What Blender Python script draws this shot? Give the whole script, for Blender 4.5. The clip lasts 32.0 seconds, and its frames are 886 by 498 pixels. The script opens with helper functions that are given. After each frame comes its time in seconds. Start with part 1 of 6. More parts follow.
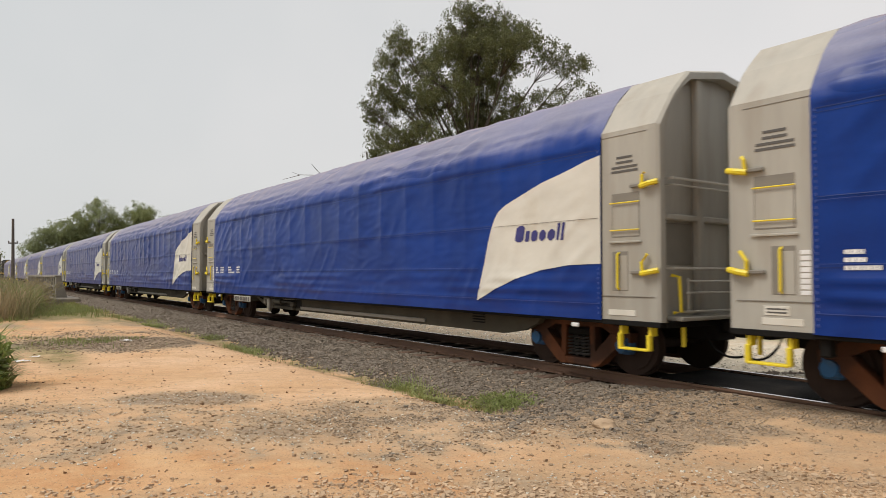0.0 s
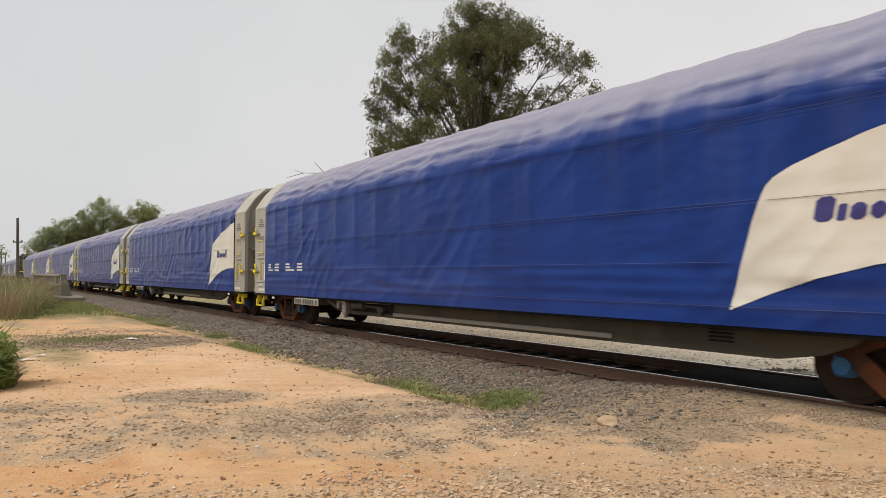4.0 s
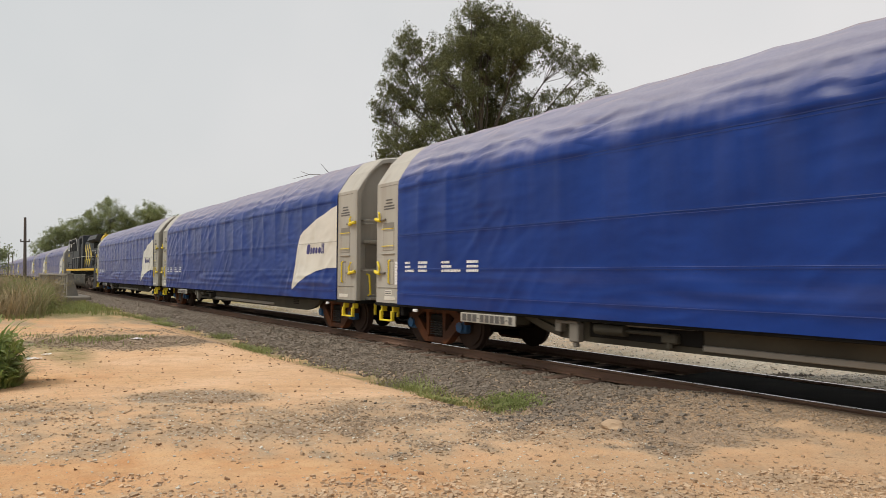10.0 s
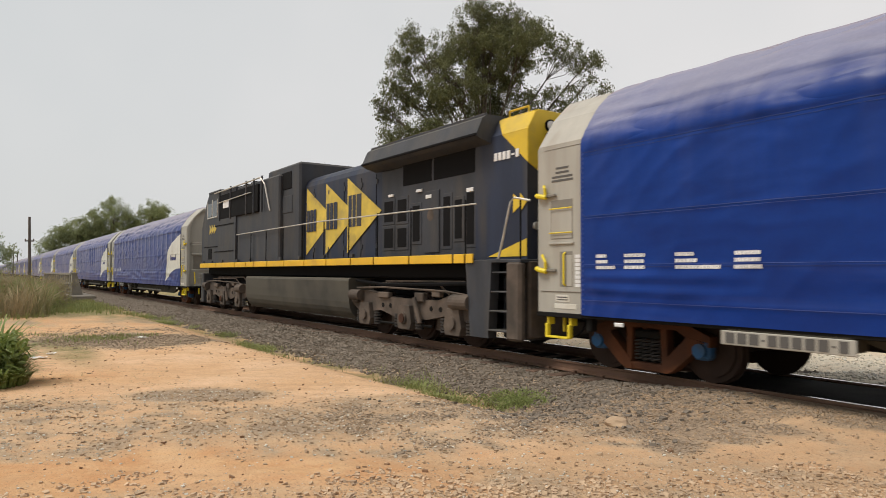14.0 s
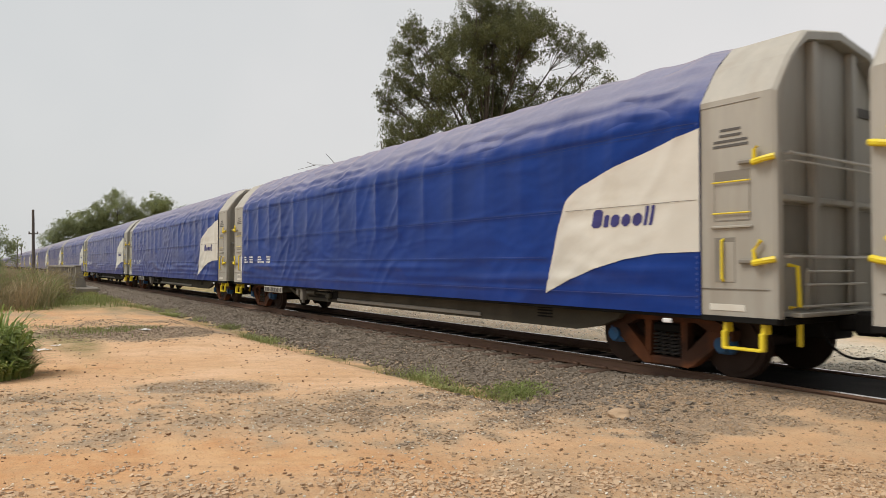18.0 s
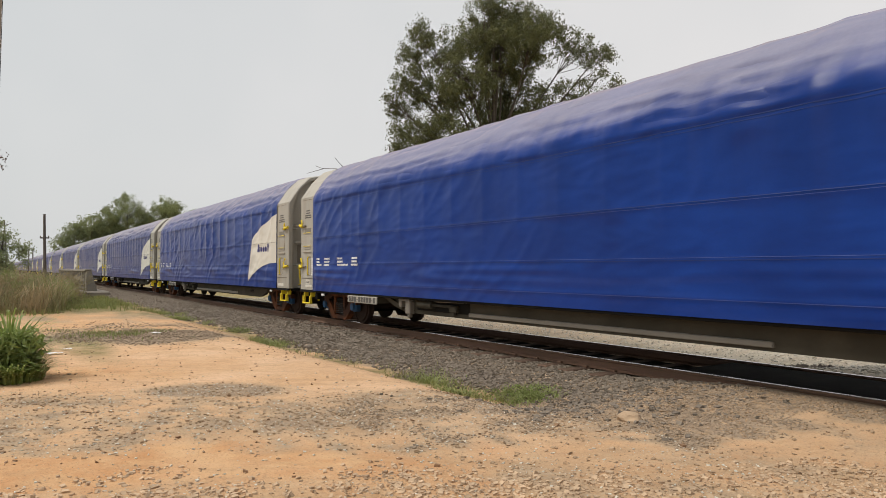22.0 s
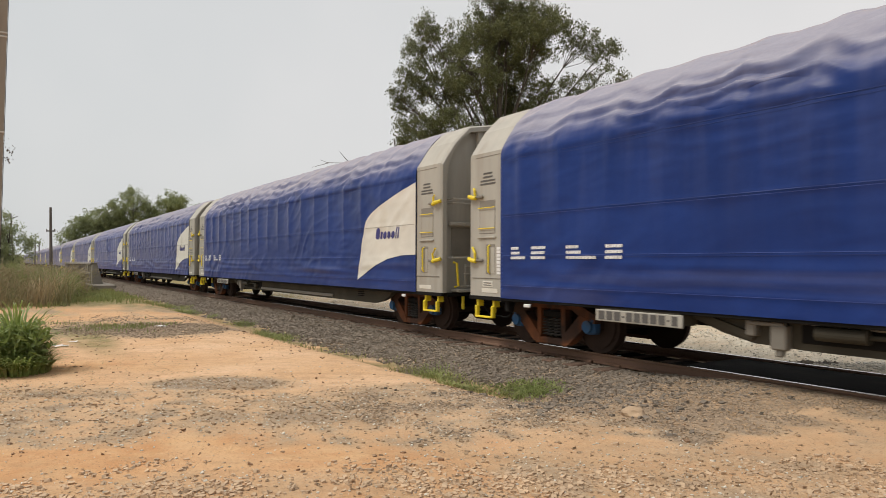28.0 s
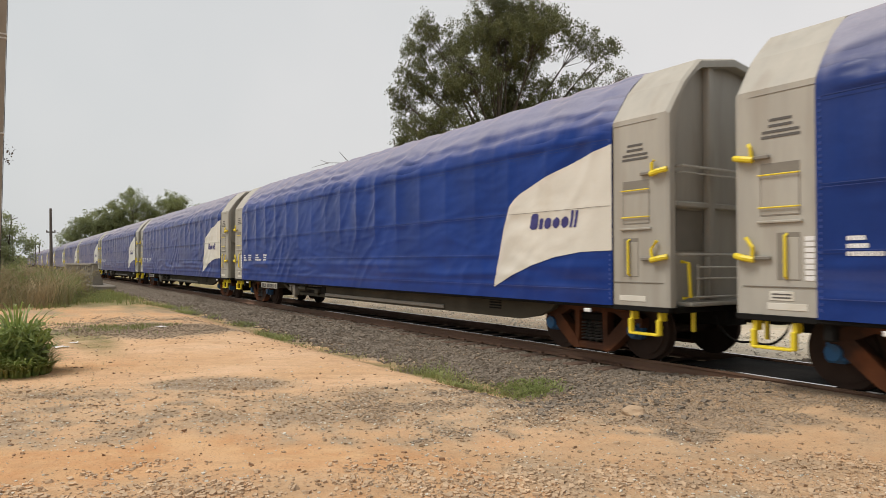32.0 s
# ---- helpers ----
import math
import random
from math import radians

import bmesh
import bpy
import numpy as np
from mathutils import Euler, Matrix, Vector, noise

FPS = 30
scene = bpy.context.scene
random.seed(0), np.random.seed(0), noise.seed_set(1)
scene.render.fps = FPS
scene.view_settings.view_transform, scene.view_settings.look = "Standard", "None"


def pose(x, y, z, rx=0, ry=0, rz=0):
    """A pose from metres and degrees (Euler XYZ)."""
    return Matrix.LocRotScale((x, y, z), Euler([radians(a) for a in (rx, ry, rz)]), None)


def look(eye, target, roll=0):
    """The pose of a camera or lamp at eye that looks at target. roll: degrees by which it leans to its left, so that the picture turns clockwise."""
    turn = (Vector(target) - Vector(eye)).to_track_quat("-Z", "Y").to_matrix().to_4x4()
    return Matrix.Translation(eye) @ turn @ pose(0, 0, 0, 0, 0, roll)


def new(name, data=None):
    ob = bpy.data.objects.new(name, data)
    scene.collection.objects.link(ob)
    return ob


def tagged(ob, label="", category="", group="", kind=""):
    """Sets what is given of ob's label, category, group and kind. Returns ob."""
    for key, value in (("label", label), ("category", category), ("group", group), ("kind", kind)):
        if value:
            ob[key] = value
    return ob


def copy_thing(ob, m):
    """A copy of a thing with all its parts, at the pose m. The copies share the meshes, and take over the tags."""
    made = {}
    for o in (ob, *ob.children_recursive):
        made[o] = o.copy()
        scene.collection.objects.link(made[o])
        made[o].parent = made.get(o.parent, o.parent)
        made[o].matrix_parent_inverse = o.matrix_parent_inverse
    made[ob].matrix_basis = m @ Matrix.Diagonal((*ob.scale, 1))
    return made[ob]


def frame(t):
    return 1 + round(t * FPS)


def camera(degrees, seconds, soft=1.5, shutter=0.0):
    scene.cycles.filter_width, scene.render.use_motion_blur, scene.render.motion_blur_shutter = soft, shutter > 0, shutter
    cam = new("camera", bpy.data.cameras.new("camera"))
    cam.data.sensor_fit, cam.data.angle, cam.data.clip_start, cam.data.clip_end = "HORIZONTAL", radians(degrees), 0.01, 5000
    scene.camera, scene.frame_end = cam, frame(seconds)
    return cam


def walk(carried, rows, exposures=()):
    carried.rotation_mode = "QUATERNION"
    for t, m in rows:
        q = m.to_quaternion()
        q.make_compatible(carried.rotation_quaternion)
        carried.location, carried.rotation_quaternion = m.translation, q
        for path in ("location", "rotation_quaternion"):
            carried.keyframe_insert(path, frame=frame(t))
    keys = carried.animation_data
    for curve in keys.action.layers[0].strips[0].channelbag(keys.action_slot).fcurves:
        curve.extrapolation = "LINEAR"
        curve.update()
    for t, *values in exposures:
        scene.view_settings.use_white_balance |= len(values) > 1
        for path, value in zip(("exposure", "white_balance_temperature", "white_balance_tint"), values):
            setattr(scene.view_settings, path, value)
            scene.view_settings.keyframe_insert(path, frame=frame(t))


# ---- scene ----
cam = camera(66.31, 32.0, soft=0.6, shutter=0.11)

# ---- plan: rails along X, rail tops at z = 0, train runs towards +X ----
EYE = (0.0, -9.215, 1.488)
# seconds, heading from -X towards +Y, tilt up, lean (degrees)
HEADING = [
    (0.0, 35.369, 2.245, 0.166), (0.5, 35.372, 2.161, 0.121), (1.0, 35.392, 2.122, 0.066), (1.5, 35.410, 2.050, 0.054),
    (2.0, 35.419, 2.033, 0.040), (2.5, 35.385, 2.027, 0.058), (3.0, 35.295, 2.026, 0.035), (3.5, 35.180, 2.027, 0.022),
    (5.5, 34.862, 2.169, 0.016), (6.0, 34.812, 2.228, 0.082), (6.5, 34.796, 2.260, 0.151), (7.0, 34.800, 2.221, 0.172),
    (7.5, 34.821, 2.205, 0.222), (8.0, 34.816, 2.185, 0.299), (8.5, 34.809, 2.188, 0.316), (9.0, 34.790, 2.185, 0.321),
    (9.5, 34.721, 2.193, 0.348), (10.0, 34.640, 2.234, 0.408), (10.5, 34.544, 2.243, 0.450), (11.0, 34.400, 2.314, 0.505),
    (11.5, 34.283, 2.338, 0.491), (12.0, 34.224, 2.352, 0.485), (12.5, 34.213, 2.337, 0.437), (13.0, 34.271, 2.253, 0.315),
    (13.5, 34.321, 2.118, 0.223), (14.0, 34.360, 2.046, 0.193), (14.5, 34.405, 1.897, 0.115), (16.5, 34.383, 1.487, 0.019),
    (17.0, 34.297, 1.371, -0.013), (17.5, 34.214, 1.363, 0.035), (18.0, 34.125, 1.371, 0.113), (18.5, 34.042, 1.322, 0.143),
    (19.0, 33.965, 1.285, 0.151), (19.5, 33.901, 1.271, 0.169), (20.0, 33.785, 1.275, 0.169), (20.5, 33.670, 1.347, 0.098),
    (21.0, 33.540, 1.462, 0.056), (21.5, 33.494, 1.571, 0.024), (22.0, 33.420, 1.632, -0.021), (22.5, 33.373, 1.715, -0.015),
    (23.0, 33.348, 1.789, -0.018), (23.5, 33.299, 1.863, -0.025), (24.0, 33.271, 1.865, -0.087), (24.5, 33.177, 1.860, -0.060),
    (25.0, 33.064, 1.855, 0.038), (25.5, 32.972, 1.750, 0.087), (27.5, 32.939, 1.291, 0.254), (28.0, 33.029, 1.172, 0.205),
    (28.5, 33.128, 1.082, 0.130), (29.0, 33.171, 0.969, 0.030), (29.5, 33.156, 0.921, -0.024), (30.0, 33.122, 0.952, 0.032),
    (30.5, 33.048, 0.961, 0.035), (31.0, 32.977, 1.051, 0.068), (31.5, 32.895, 1.139, 0.032), (32.0, 33.018, 1.142, -0.010),
]


def aim(heading, tilt, lean):
    h, p = radians(heading), radians(tilt)
    way = Vector((-math.cos(h) * math.cos(p), math.sin(h) * math.cos(p), math.sin(p)))
    return look(EYE, Vector(EYE) + 10 * way, lean)


walk(cam, [(t, aim(h, p, r)) for t, h, p, r in HEADING])

# ---- light: hazy overcast, a broad soft sun from behind the camera ----
SUN_AZ, SUN_EL = radians(200), radians(58)
world = bpy.data.worlds.new("sky")
scene.world = world
world.use_nodes = True
wn, wl = world.node_tree.nodes, world.node_tree.links
bg = wn["Background"]
sky = wn.new("ShaderNodeTexSky")
sky.sky_type, sky.sun_disc = "NISHITA", False
sky.sun_elevation, sky.sun_rotation = SUN_EL, SUN_AZ
sky.dust_density, sky.air_density = 6.0, 1.0
cloud = wn.new("ShaderNodeMix")
cloud.data_type = "RGBA"
cloud.inputs["Factor"].default_value = 0.9
tc = wn.new("ShaderNodeTexCoord")
cn = wn.new("ShaderNodeTexNoise")
cn.inputs["Scale"].default_value = 1.4
cn.inputs["Detail"].default_value = 4.0
cr = wn.new("ShaderNodeValToRGB")
cr.color_ramp.elements[0].position, cr.color_ramp.elements[1].position = 0.42, 0.82
cr.color_ramp.elements[0].color = (6.75, 6.95, 6.95, 1)
cr.color_ramp.elements[1].color = (8.3, 8.1, 8.0, 1)
wl.new(tc.outputs["Generated"], cn.inputs["Vector"])
sd = wn.new("ShaderNodeSeparateXYZ")
wl.new(tc.outputs["Generated"], sd.inputs["Vector"])
sa = wn.new("ShaderNodeMath")
sa.operation = "MULTIPLY_ADD"
wl.new(sd.outputs["Y"], sa.inputs[0])
sa.inputs[1].default_value = 0.35
wl.new(cn.outputs["Fac"], sa.inputs[2])
wl.new(sa.outputs[0], cr.inputs["Fac"])
wl.new(sky.outputs["Color"], cloud.inputs["A"])
wl.new(cr.outputs["Color"], cloud.inputs["B"])
wl.new(cloud.outputs["Result"], bg.inputs["Color"])
bg.inputs["Strength"].default_value = 0.10
sun = new("sun", bpy.data.lights.new("sun", "SUN"))
sun.data.energy, sun.data.angle, sun.data.color = 2.6, radians(24), (1.0, 0.935, 0.84)
sun.matrix_world = look((0, 0, 0), (-math.sin(SUN_AZ) * math.cos(SUN_EL), -math.cos(SUN_AZ) * math.cos(SUN_EL), -math.sin(SUN_EL)))
scene.view_settings.exposure = 0.0


# ---- materials ----
def mat(name, base, rough=0.7, metal=0.0, vary=0.15, scale=3.0, fine=40.0, bump=0.1, dust=None, dust_amount=0.0, alt=None, alt_at=(0.5, 0.7), per_object=0.0, spec=0.5, stretch=None, per_island=0.0, dust_at=(0.3, 0.95), sheen=0.0, thin=0.0):
    """Base colour with two scales of variation, bump, an optional second colour in patches and dust that lies on upward faces."""
    m = bpy.data.materials.new(name)
    m.use_nodes = True
    n, l = m.node_tree.nodes, m.node_tree.links
    b = n["Principled BSDF"]
    b.inputs["Roughness"].default_value = rough
    b.inputs["Metallic"].default_value = metal
    b.inputs["Specular IOR Level"].default_value = spec
    b.inputs["Sheen Weight"].default_value = sheen
    b.inputs["Sheen Roughness"].default_value = 0.15
    b.inputs["Sheen Tint"].default_value = (0.60, 0.50, 0.55, 1)
    co = n.new("ShaderNodeTexCoord").outputs["Object"]
    if stretch:
        mp = n.new("ShaderNodeMapping")
        mp.inputs["Scale"].default_value = stretch
        l.new(co, mp.inputs["Vector"])
        co = mp.outputs["Vector"]

    def noise_tex(sc, detail=4.0):
        t = n.new("ShaderNodeTexNoise")
        t.inputs["Scale"].default_value, t.inputs["Detail"].default_value = sc, detail
        l.new(co, t.inputs["Vector"])
        return t.outputs["Fac"]

    def mix(fac, a, c, blend="MIX"):
        x = n.new("ShaderNodeMix")
        x.data_type, x.blend_type = "RGBA", blend
        for sock, v in (("Factor", fac), ("A", a), ("B", c)):
            if isinstance(v, (tuple, list)):
                x.inputs[sock].default_value = (*v, 1) if len(v) == 3 else v
            elif isinstance(v, float):
                x.inputs[sock].default_value = v
            else:
                l.new(v, x.inputs[sock])
        return x.outputs["Result"]

    def ramp(v, lo, hi, a=0.0, c=1.0):
        r = n.new("ShaderNodeMapRange")
        r.inputs["From Min"].default_value, r.inputs["From Max"].default_value = lo, hi
        r.inputs["To Min"].default_value, r.inputs["To Max"].default_value = a, c
        l.new(v, r.inputs["Value"])
        return r.outputs["Result"]

    big, small = noise_tex(scale), noise_tex(fine)
    col = mix(ramp(big, 0.3, 0.7), [c * (1 - vary) for c in base], [min(1, c * (1 + vary)) for c in base])
    if alt:
        col = mix(ramp(noise_tex(scale * 0.6 + 0.3, 6.0), *alt_at), col, alt)
    if per_object:
        oi = n.new("ShaderNodeObjectInfo").outputs["Random"]
        col = mix(ramp(oi, 0, 1, 0.0, per_object), col, [c * 0.5 for c in base])
    if per_island:
        ge = n.new("ShaderNodeNewGeometry").outputs["Random Per Island"]
        col = mix(ramp(ge, 0, 1, 0.0, per_island), col, [c * 0.35 for c in base])
        col = mix(ramp(ge, 0.6, 1.0, 0.0, per_island * 0.5), col, [min(1, c * 1.7) for c in base])
    if dust:
        g = n.new("ShaderNodeNewGeometry")
        sx = n.new("ShaderNodeSeparateXYZ")
        l.new(g.outputs["Normal"], sx.inputs["Vector"])
        up = ramp(sx.outputs["Z"], *dust_at, 0.0, dust_amount)
        mu = n.new("ShaderNodeMath")
        mu.operation = "MULTIPLY"
        l.new(up, mu.inputs[0])
        l.new(ramp(noise_tex(scale * 2.0), 0.2, 0.8, 0.6, 1.1), mu.inputs[1])
        col = mix(mu.outputs[0], col, dust)
        dusty = mu.outputs[0]
    col = mix(ramp(small, 0.35, 0.65, 0.0, vary * 0.6), col, [c * 0.6 for c in base])
    l.new(col, b.inputs["Base Color"])
    worn = ramp(big, 0.2, 0.8, max(0.0, rough - 0.1), min(1.0, rough + 0.1))
    if dust:
        ad = n.new("ShaderNodeMath")
        ad.operation, ad.use_clamp = "MULTIPLY_ADD", True
        l.new(dusty, ad.inputs[0])
        ad.inputs[1].default_value = 0.6
        l.new(worn, ad.inputs[2])
        worn = ad.outputs[0]
    l.new(worn, b.inputs["Roughness"])
    if bump:
        bp = n.new("ShaderNodeBump")
        bp.inputs["Strength"].default_value = bump
        bp.inputs["Distance"].default_value = 0.02
        l.new(small, bp.inputs["Height"])
        l.new(bp.outputs["Normal"], b.inputs["Normal"])
    if thin:
        tl, ms = n.new("ShaderNodeBsdfTranslucent"), n.new("ShaderNodeMixShader")
        l.new(col, tl.inputs["Color"])
        ms.inputs[0].default_value = thin
        l.new(b.outputs[0], ms.inputs[1])
        l.new(tl.outputs[0], ms.inputs[2])
        l.new(ms.outputs[0], n["Material Output"].inputs["Surface"])
    return m


def tarp_material():
    """Coated cloth: new royal blue to faded (the object's colour), road dust settled on the roof and washed down in streaks."""
    m = bpy.data.materials.new("tarp_blue")
    m.use_nodes = True
    n, l = m.node_tree.nodes, m.node_tree.links
    b = n["Principled BSDF"]
    # warm sheen: dust at grazing view, also standing in for haze on far wagons
    b.inputs["Sheen Roughness"].default_value = 0.24
    b.inputs["Sheen Tint"].default_value = (0.34, 0.255, 0.195, 1)
    co = n.new("ShaderNodeTexCoord").outputs["Object"]
    info = n.new("ShaderNodeObjectInfo")
    cs = n.new("ShaderNodeSeparateColor")
    l.new(info.outputs["Color"], cs.inputs["Color"])
    fade = cs.outputs["Red"]
    shift = n.new("ShaderNodeVectorMath")
    shift.operation = "ADD"
    seedv = n.new("ShaderNodeCombineXYZ")
    l.new(co, shift.inputs[0])
    l.new(seedv.outputs[0], shift.inputs[1])

    def calc(kind, a, c, d=None, clamp=False):
        x = n.new("ShaderNodeMath")
        x.operation, x.use_clamp = kind, clamp
        for i, v in enumerate((a, c, d)):
            if isinstance(v, (int, float)):
                x.inputs[i].default_value = v
            elif v is not None:
                l.new(v, x.inputs[i])
        return x.outputs[0]

    l.new(calc("MULTIPLY", info.outputs["Random"], 60.0), seedv.inputs[0])

    def nz(scale, stretch=(1, 1, 1), detail=4.0):
        mp = n.new("ShaderNodeMapping")
        mp.inputs["Scale"].default_value = stretch
        l.new(shift.outputs[0], mp.inputs["Vector"])
        t = n.new("ShaderNodeTexNoise")
        t.inputs["Scale"].default_value, t.inputs["Detail"].default_value = scale, detail
        l.new(mp.outputs[0], t.inputs["Vector"])
        return t.outputs["Fac"]

    def ramp(v, lo, hi, a=0.0, c=1.0):
        r = n.new("ShaderNodeMapRange")
        r.interpolation_type = "SMOOTHSTEP"
        for key, val in (("From Min", lo), ("From Max", hi), ("To Min", a), ("To Max", c)):
            r.inputs[key].default_value = val
        l.new(v, r.inputs["Value"])
        return r.outputs["Result"]

    def mix(fac, a, c):
        x = n.new("ShaderNodeMix")
        x.data_type = "RGBA"
        for sock, v in (("Factor", fac), ("A", a), ("B", c)):
            if isinstance(v, tuple):
                x.inputs[sock].default_value = (*v, 1)
            elif isinstance(v, float):
                x.inputs[sock].default_value = v
            else:
                l.new(v, x.inputs[sock])
        return x.outputs["Result"]

    pos = n.new("ShaderNodeSeparateXYZ")
    l.new(co, pos.inputs[0])
    nor = n.new("ShaderNodeSeparateXYZ")
    l.new(n.new("ShaderNodeNewGeometry").outputs["Normal"], nor.inputs[0])
    big, streak, smear, fine = nz(0.7), nz(1.0, (2.6, 1, 0.28), 6.0), nz(1.0, (0.25, 1, 4.0), 5.0), nz(26.0)
    new_blue = mix(ramp(big, 0.3, 0.7), TARP_NEW[0], TARP_NEW[1])
    col = mix(fade, new_blue, mix(ramp(big, 0.3, 0.7), TARP_OLD[0], TARP_OLD[1]))
    # film of dust washed down from the roof, and smeared along the hem
    high = ramp(pos.outputs["Z"], 1.6, 3.5, 0.15, 1.0)
    film = calc("MULTIPLY", calc("MULTIPLY", ramp(streak, 0.42, 0.68), high), calc("MULTIPLY_ADD", fade, 0.13, 0.02))
    low = calc("MULTIPLY", calc("MULTIPLY", ramp(smear, 0.46, 0.66), ramp(pos.outputs["Z"], 1.75, 1.4)), calc("MULTIPLY_ADD", fade, 0.14, 0.03))
    col = mix(film, col, (0.19, 0.20, 0.30))
    col = mix(low, col, (0.20, 0.19, 0.24))
    # dust lying on the roof and shoulder
    lay = calc("MULTIPLY_ADD", calc("SUBTRACT", big, 0.5), 0.5, pos.outputs["Z"])
    lay = calc("MULTIPLY_ADD", calc("SUBTRACT", streak, 0.5), 0.55, lay)
    up = ramp(nor.outputs["Z"], 0.1, 0.75)
    dust = calc("MULTIPLY", ramp(lay, 3.42, 4.06), calc("MULTIPLY_ADD", up, 0.55, 0.45))
    dust = calc("MULTIPLY_ADD", calc("MULTIPLY", up, ramp(pos.outputs["Z"], 2.2, 3.6)), 0.12, dust)
    dust = calc("MULTIPLY", dust, calc("MULTIPLY_ADD", fade, 0.40, 0.53), None, True)
    col = mix(dust, col, (0.36, 0.35, 0.40))
    col = mix(ramp(fine, 0.35, 0.65, 0.0, 0.08), col, (0.0, 0.01, 0.06))
    l.new(col, b.inputs["Base Color"])
    l.new(calc("MULTIPLY_ADD", dust, 0.3, calc("MULTIPLY_ADD", fade, 0.06, 0.88), True), b.inputs["Sheen Weight"])
    l.new(calc("MULTIPLY_ADD", fade, -0.1, 0.24), b.inputs["Specular IOR Level"])
    rough = calc("MULTIPLY_ADD", fade, 0.10, ramp(big, 0.2, 0.8, 0.27, 0.36))
    l.new(calc("MULTIPLY_ADD", dust, 0.5, rough, True), b.inputs["Roughness"])
    bp = n.new("ShaderNodeBump")
    bp.inputs["Strength"].default_value, bp.inputs["Distance"].default_value = 0.2, 0.03
    l.new(nz(2.2, (0.8, 1, 1.7), 1.0), bp.inputs["Height"])
    # sharp long creases, most of them over the shoulder
    crease = calc("ABSOLUTE", calc("SUBTRACT", nz(1.3, (0.6, 1, 2.4), 1.0), 0.5), 0.0)
    crease = calc("MULTIPLY", crease, calc("MULTIPLY", ramp(pos.outputs["Z"], 3.2, 3.6), ramp(nz(0.5), 0.40, 0.6)))
    cb = n.new("ShaderNodeBump")
    cb.inputs["Strength"].default_value, cb.inputs["Distance"].default_value = 0.5, 0.3
    l.new(crease, cb.inputs["Height"])
    l.new(bp.outputs["Normal"], cb.inputs["Normal"])
    l.new(cb.outputs["Normal"], b.inputs["Normal"])
    return m


TARP_NEW = ((0.0, 0.024, 0.178), (0.0, 0.033, 0.235))
TARP_OLD = ((0.014, 0.029, 0.112), (0.020, 0.040, 0.148))
M_TARP = tarp_material()
# lighter blue for piping and lacing; seam highlights are put into this colour
M_PIPING_GLINT = mat("tarp_piping_glint", (0.03, 0.06, 0.25), 0.5, vary=0.15, bump=0.0)
M_TARP_DARK = mat("tarp_seam", (0.001, 0.019, 0.135), 0.6, vary=0.1, bump=0.0)
M_WHITE = mat("tarp_white", (0.62, 0.60, 0.54), 0.5, vary=0.06, scale=1.5, fine=12.0, bump=0.1, alt=(0.5, 0.45, 0.36), alt_at=(0.55, 0.85))
M_LOGO = mat("logo_blue", (0.03, 0.03, 0.16), 0.5, vary=0.1, bump=0.0)
M_MARK = mat("marking_white", (0.72, 0.72, 0.72), 0.6, vary=0.08, bump=0.0)
M_GREY = mat("wagon_grey", (0.365, 0.35, 0.31), 0.55, vary=0.1, scale=1.6, fine=25.0, bump=0.03, stretch=(2.2, 2.2, 0.35), alt=(0.285, 0.256, 0.21), alt_at=(0.5, 0.78), dust=(0.5, 0.46, 0.4), dust_amount=0.5)
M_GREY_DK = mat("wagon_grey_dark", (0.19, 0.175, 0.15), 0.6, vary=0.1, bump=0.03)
M_STENCIL = mat("stencil_grey", (0.09, 0.085, 0.08), 0.7, vary=0.1, bump=0.0)
M_YELLOW = mat("safety_yellow", (0.74, 0.58, 0.025), 0.5, vary=0.1, bump=0.03)
M_STEEL = mat("handrail_steel", (0.5, 0.48, 0.44), 0.45, 0.3, vary=0.1, bump=0.0)
M_FRAME = mat("underframe_olive", (0.052, 0.047, 0.035), 0.8, vary=0.25, scale=1.0, fine=20.0, bump=0.08, alt=(0.082, 0.072, 0.054), spec=0.2)
M_RUST = mat("bogie_rust", (0.15, 0.055, 0.024), 0.85, vary=0.4, scale=2.2, fine=30.0, bump=0.25, alt=(0.035, 0.024, 0.02), alt_at=(0.42, 0.54), per_object=0.7, spec=0.2)
M_WHEEL = mat("wheel_steel", (0.038, 0.025, 0.020), 0.8, 0.0, vary=0.25, bump=0.1, spec=0.15)
M_BLUE_CAP = mat("bearing_blue", (0.02, 0.085, 0.20), 0.6, vary=0.25, bump=0.05, alt=(0.05, 0.05, 0.055), alt_at=(0.45, 0.65), spec=0.3)
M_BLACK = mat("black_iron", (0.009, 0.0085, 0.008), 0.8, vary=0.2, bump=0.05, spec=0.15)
M_SPRING = mat("spring_dark", (0.04, 0.036, 0.034), 0.55, 0.3, vary=0.2, bump=0.0)
M_LOCO = mat("loco_blue_grey", (0.041, 0.045, 0.055), 0.6, vary=0.35, scale=1.3, fine=18.0, bump=0.06, spec=0.3, stretch=(1.6, 1.6, 0.45), alt=(0.074, 0.067, 0.061), alt_at=(0.45, 0.75), dust=(0.15, 0.135, 0.11), dust_amount=0.5)
M_LOCO_BLUE = mat("loco_blue", (0.022, 0.030, 0.056), 0.55, vary=0.3, scale=1.3, bump=0.05, spec=0.3, stretch=(1.8, 1.8, 0.4), alt=(0.060, 0.055, 0.052), alt_at=(0.46, 0.72))
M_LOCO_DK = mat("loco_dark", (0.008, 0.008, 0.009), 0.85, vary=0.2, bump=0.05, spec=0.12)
M_LOCO_YEL = mat("loco_yellow", (0.66, 0.46, 0.03), 0.5, vary=0.12, scale=1.5, bump=0.03, alt=(0.38, 0.27, 0.07), alt_at=(0.55, 0.8))
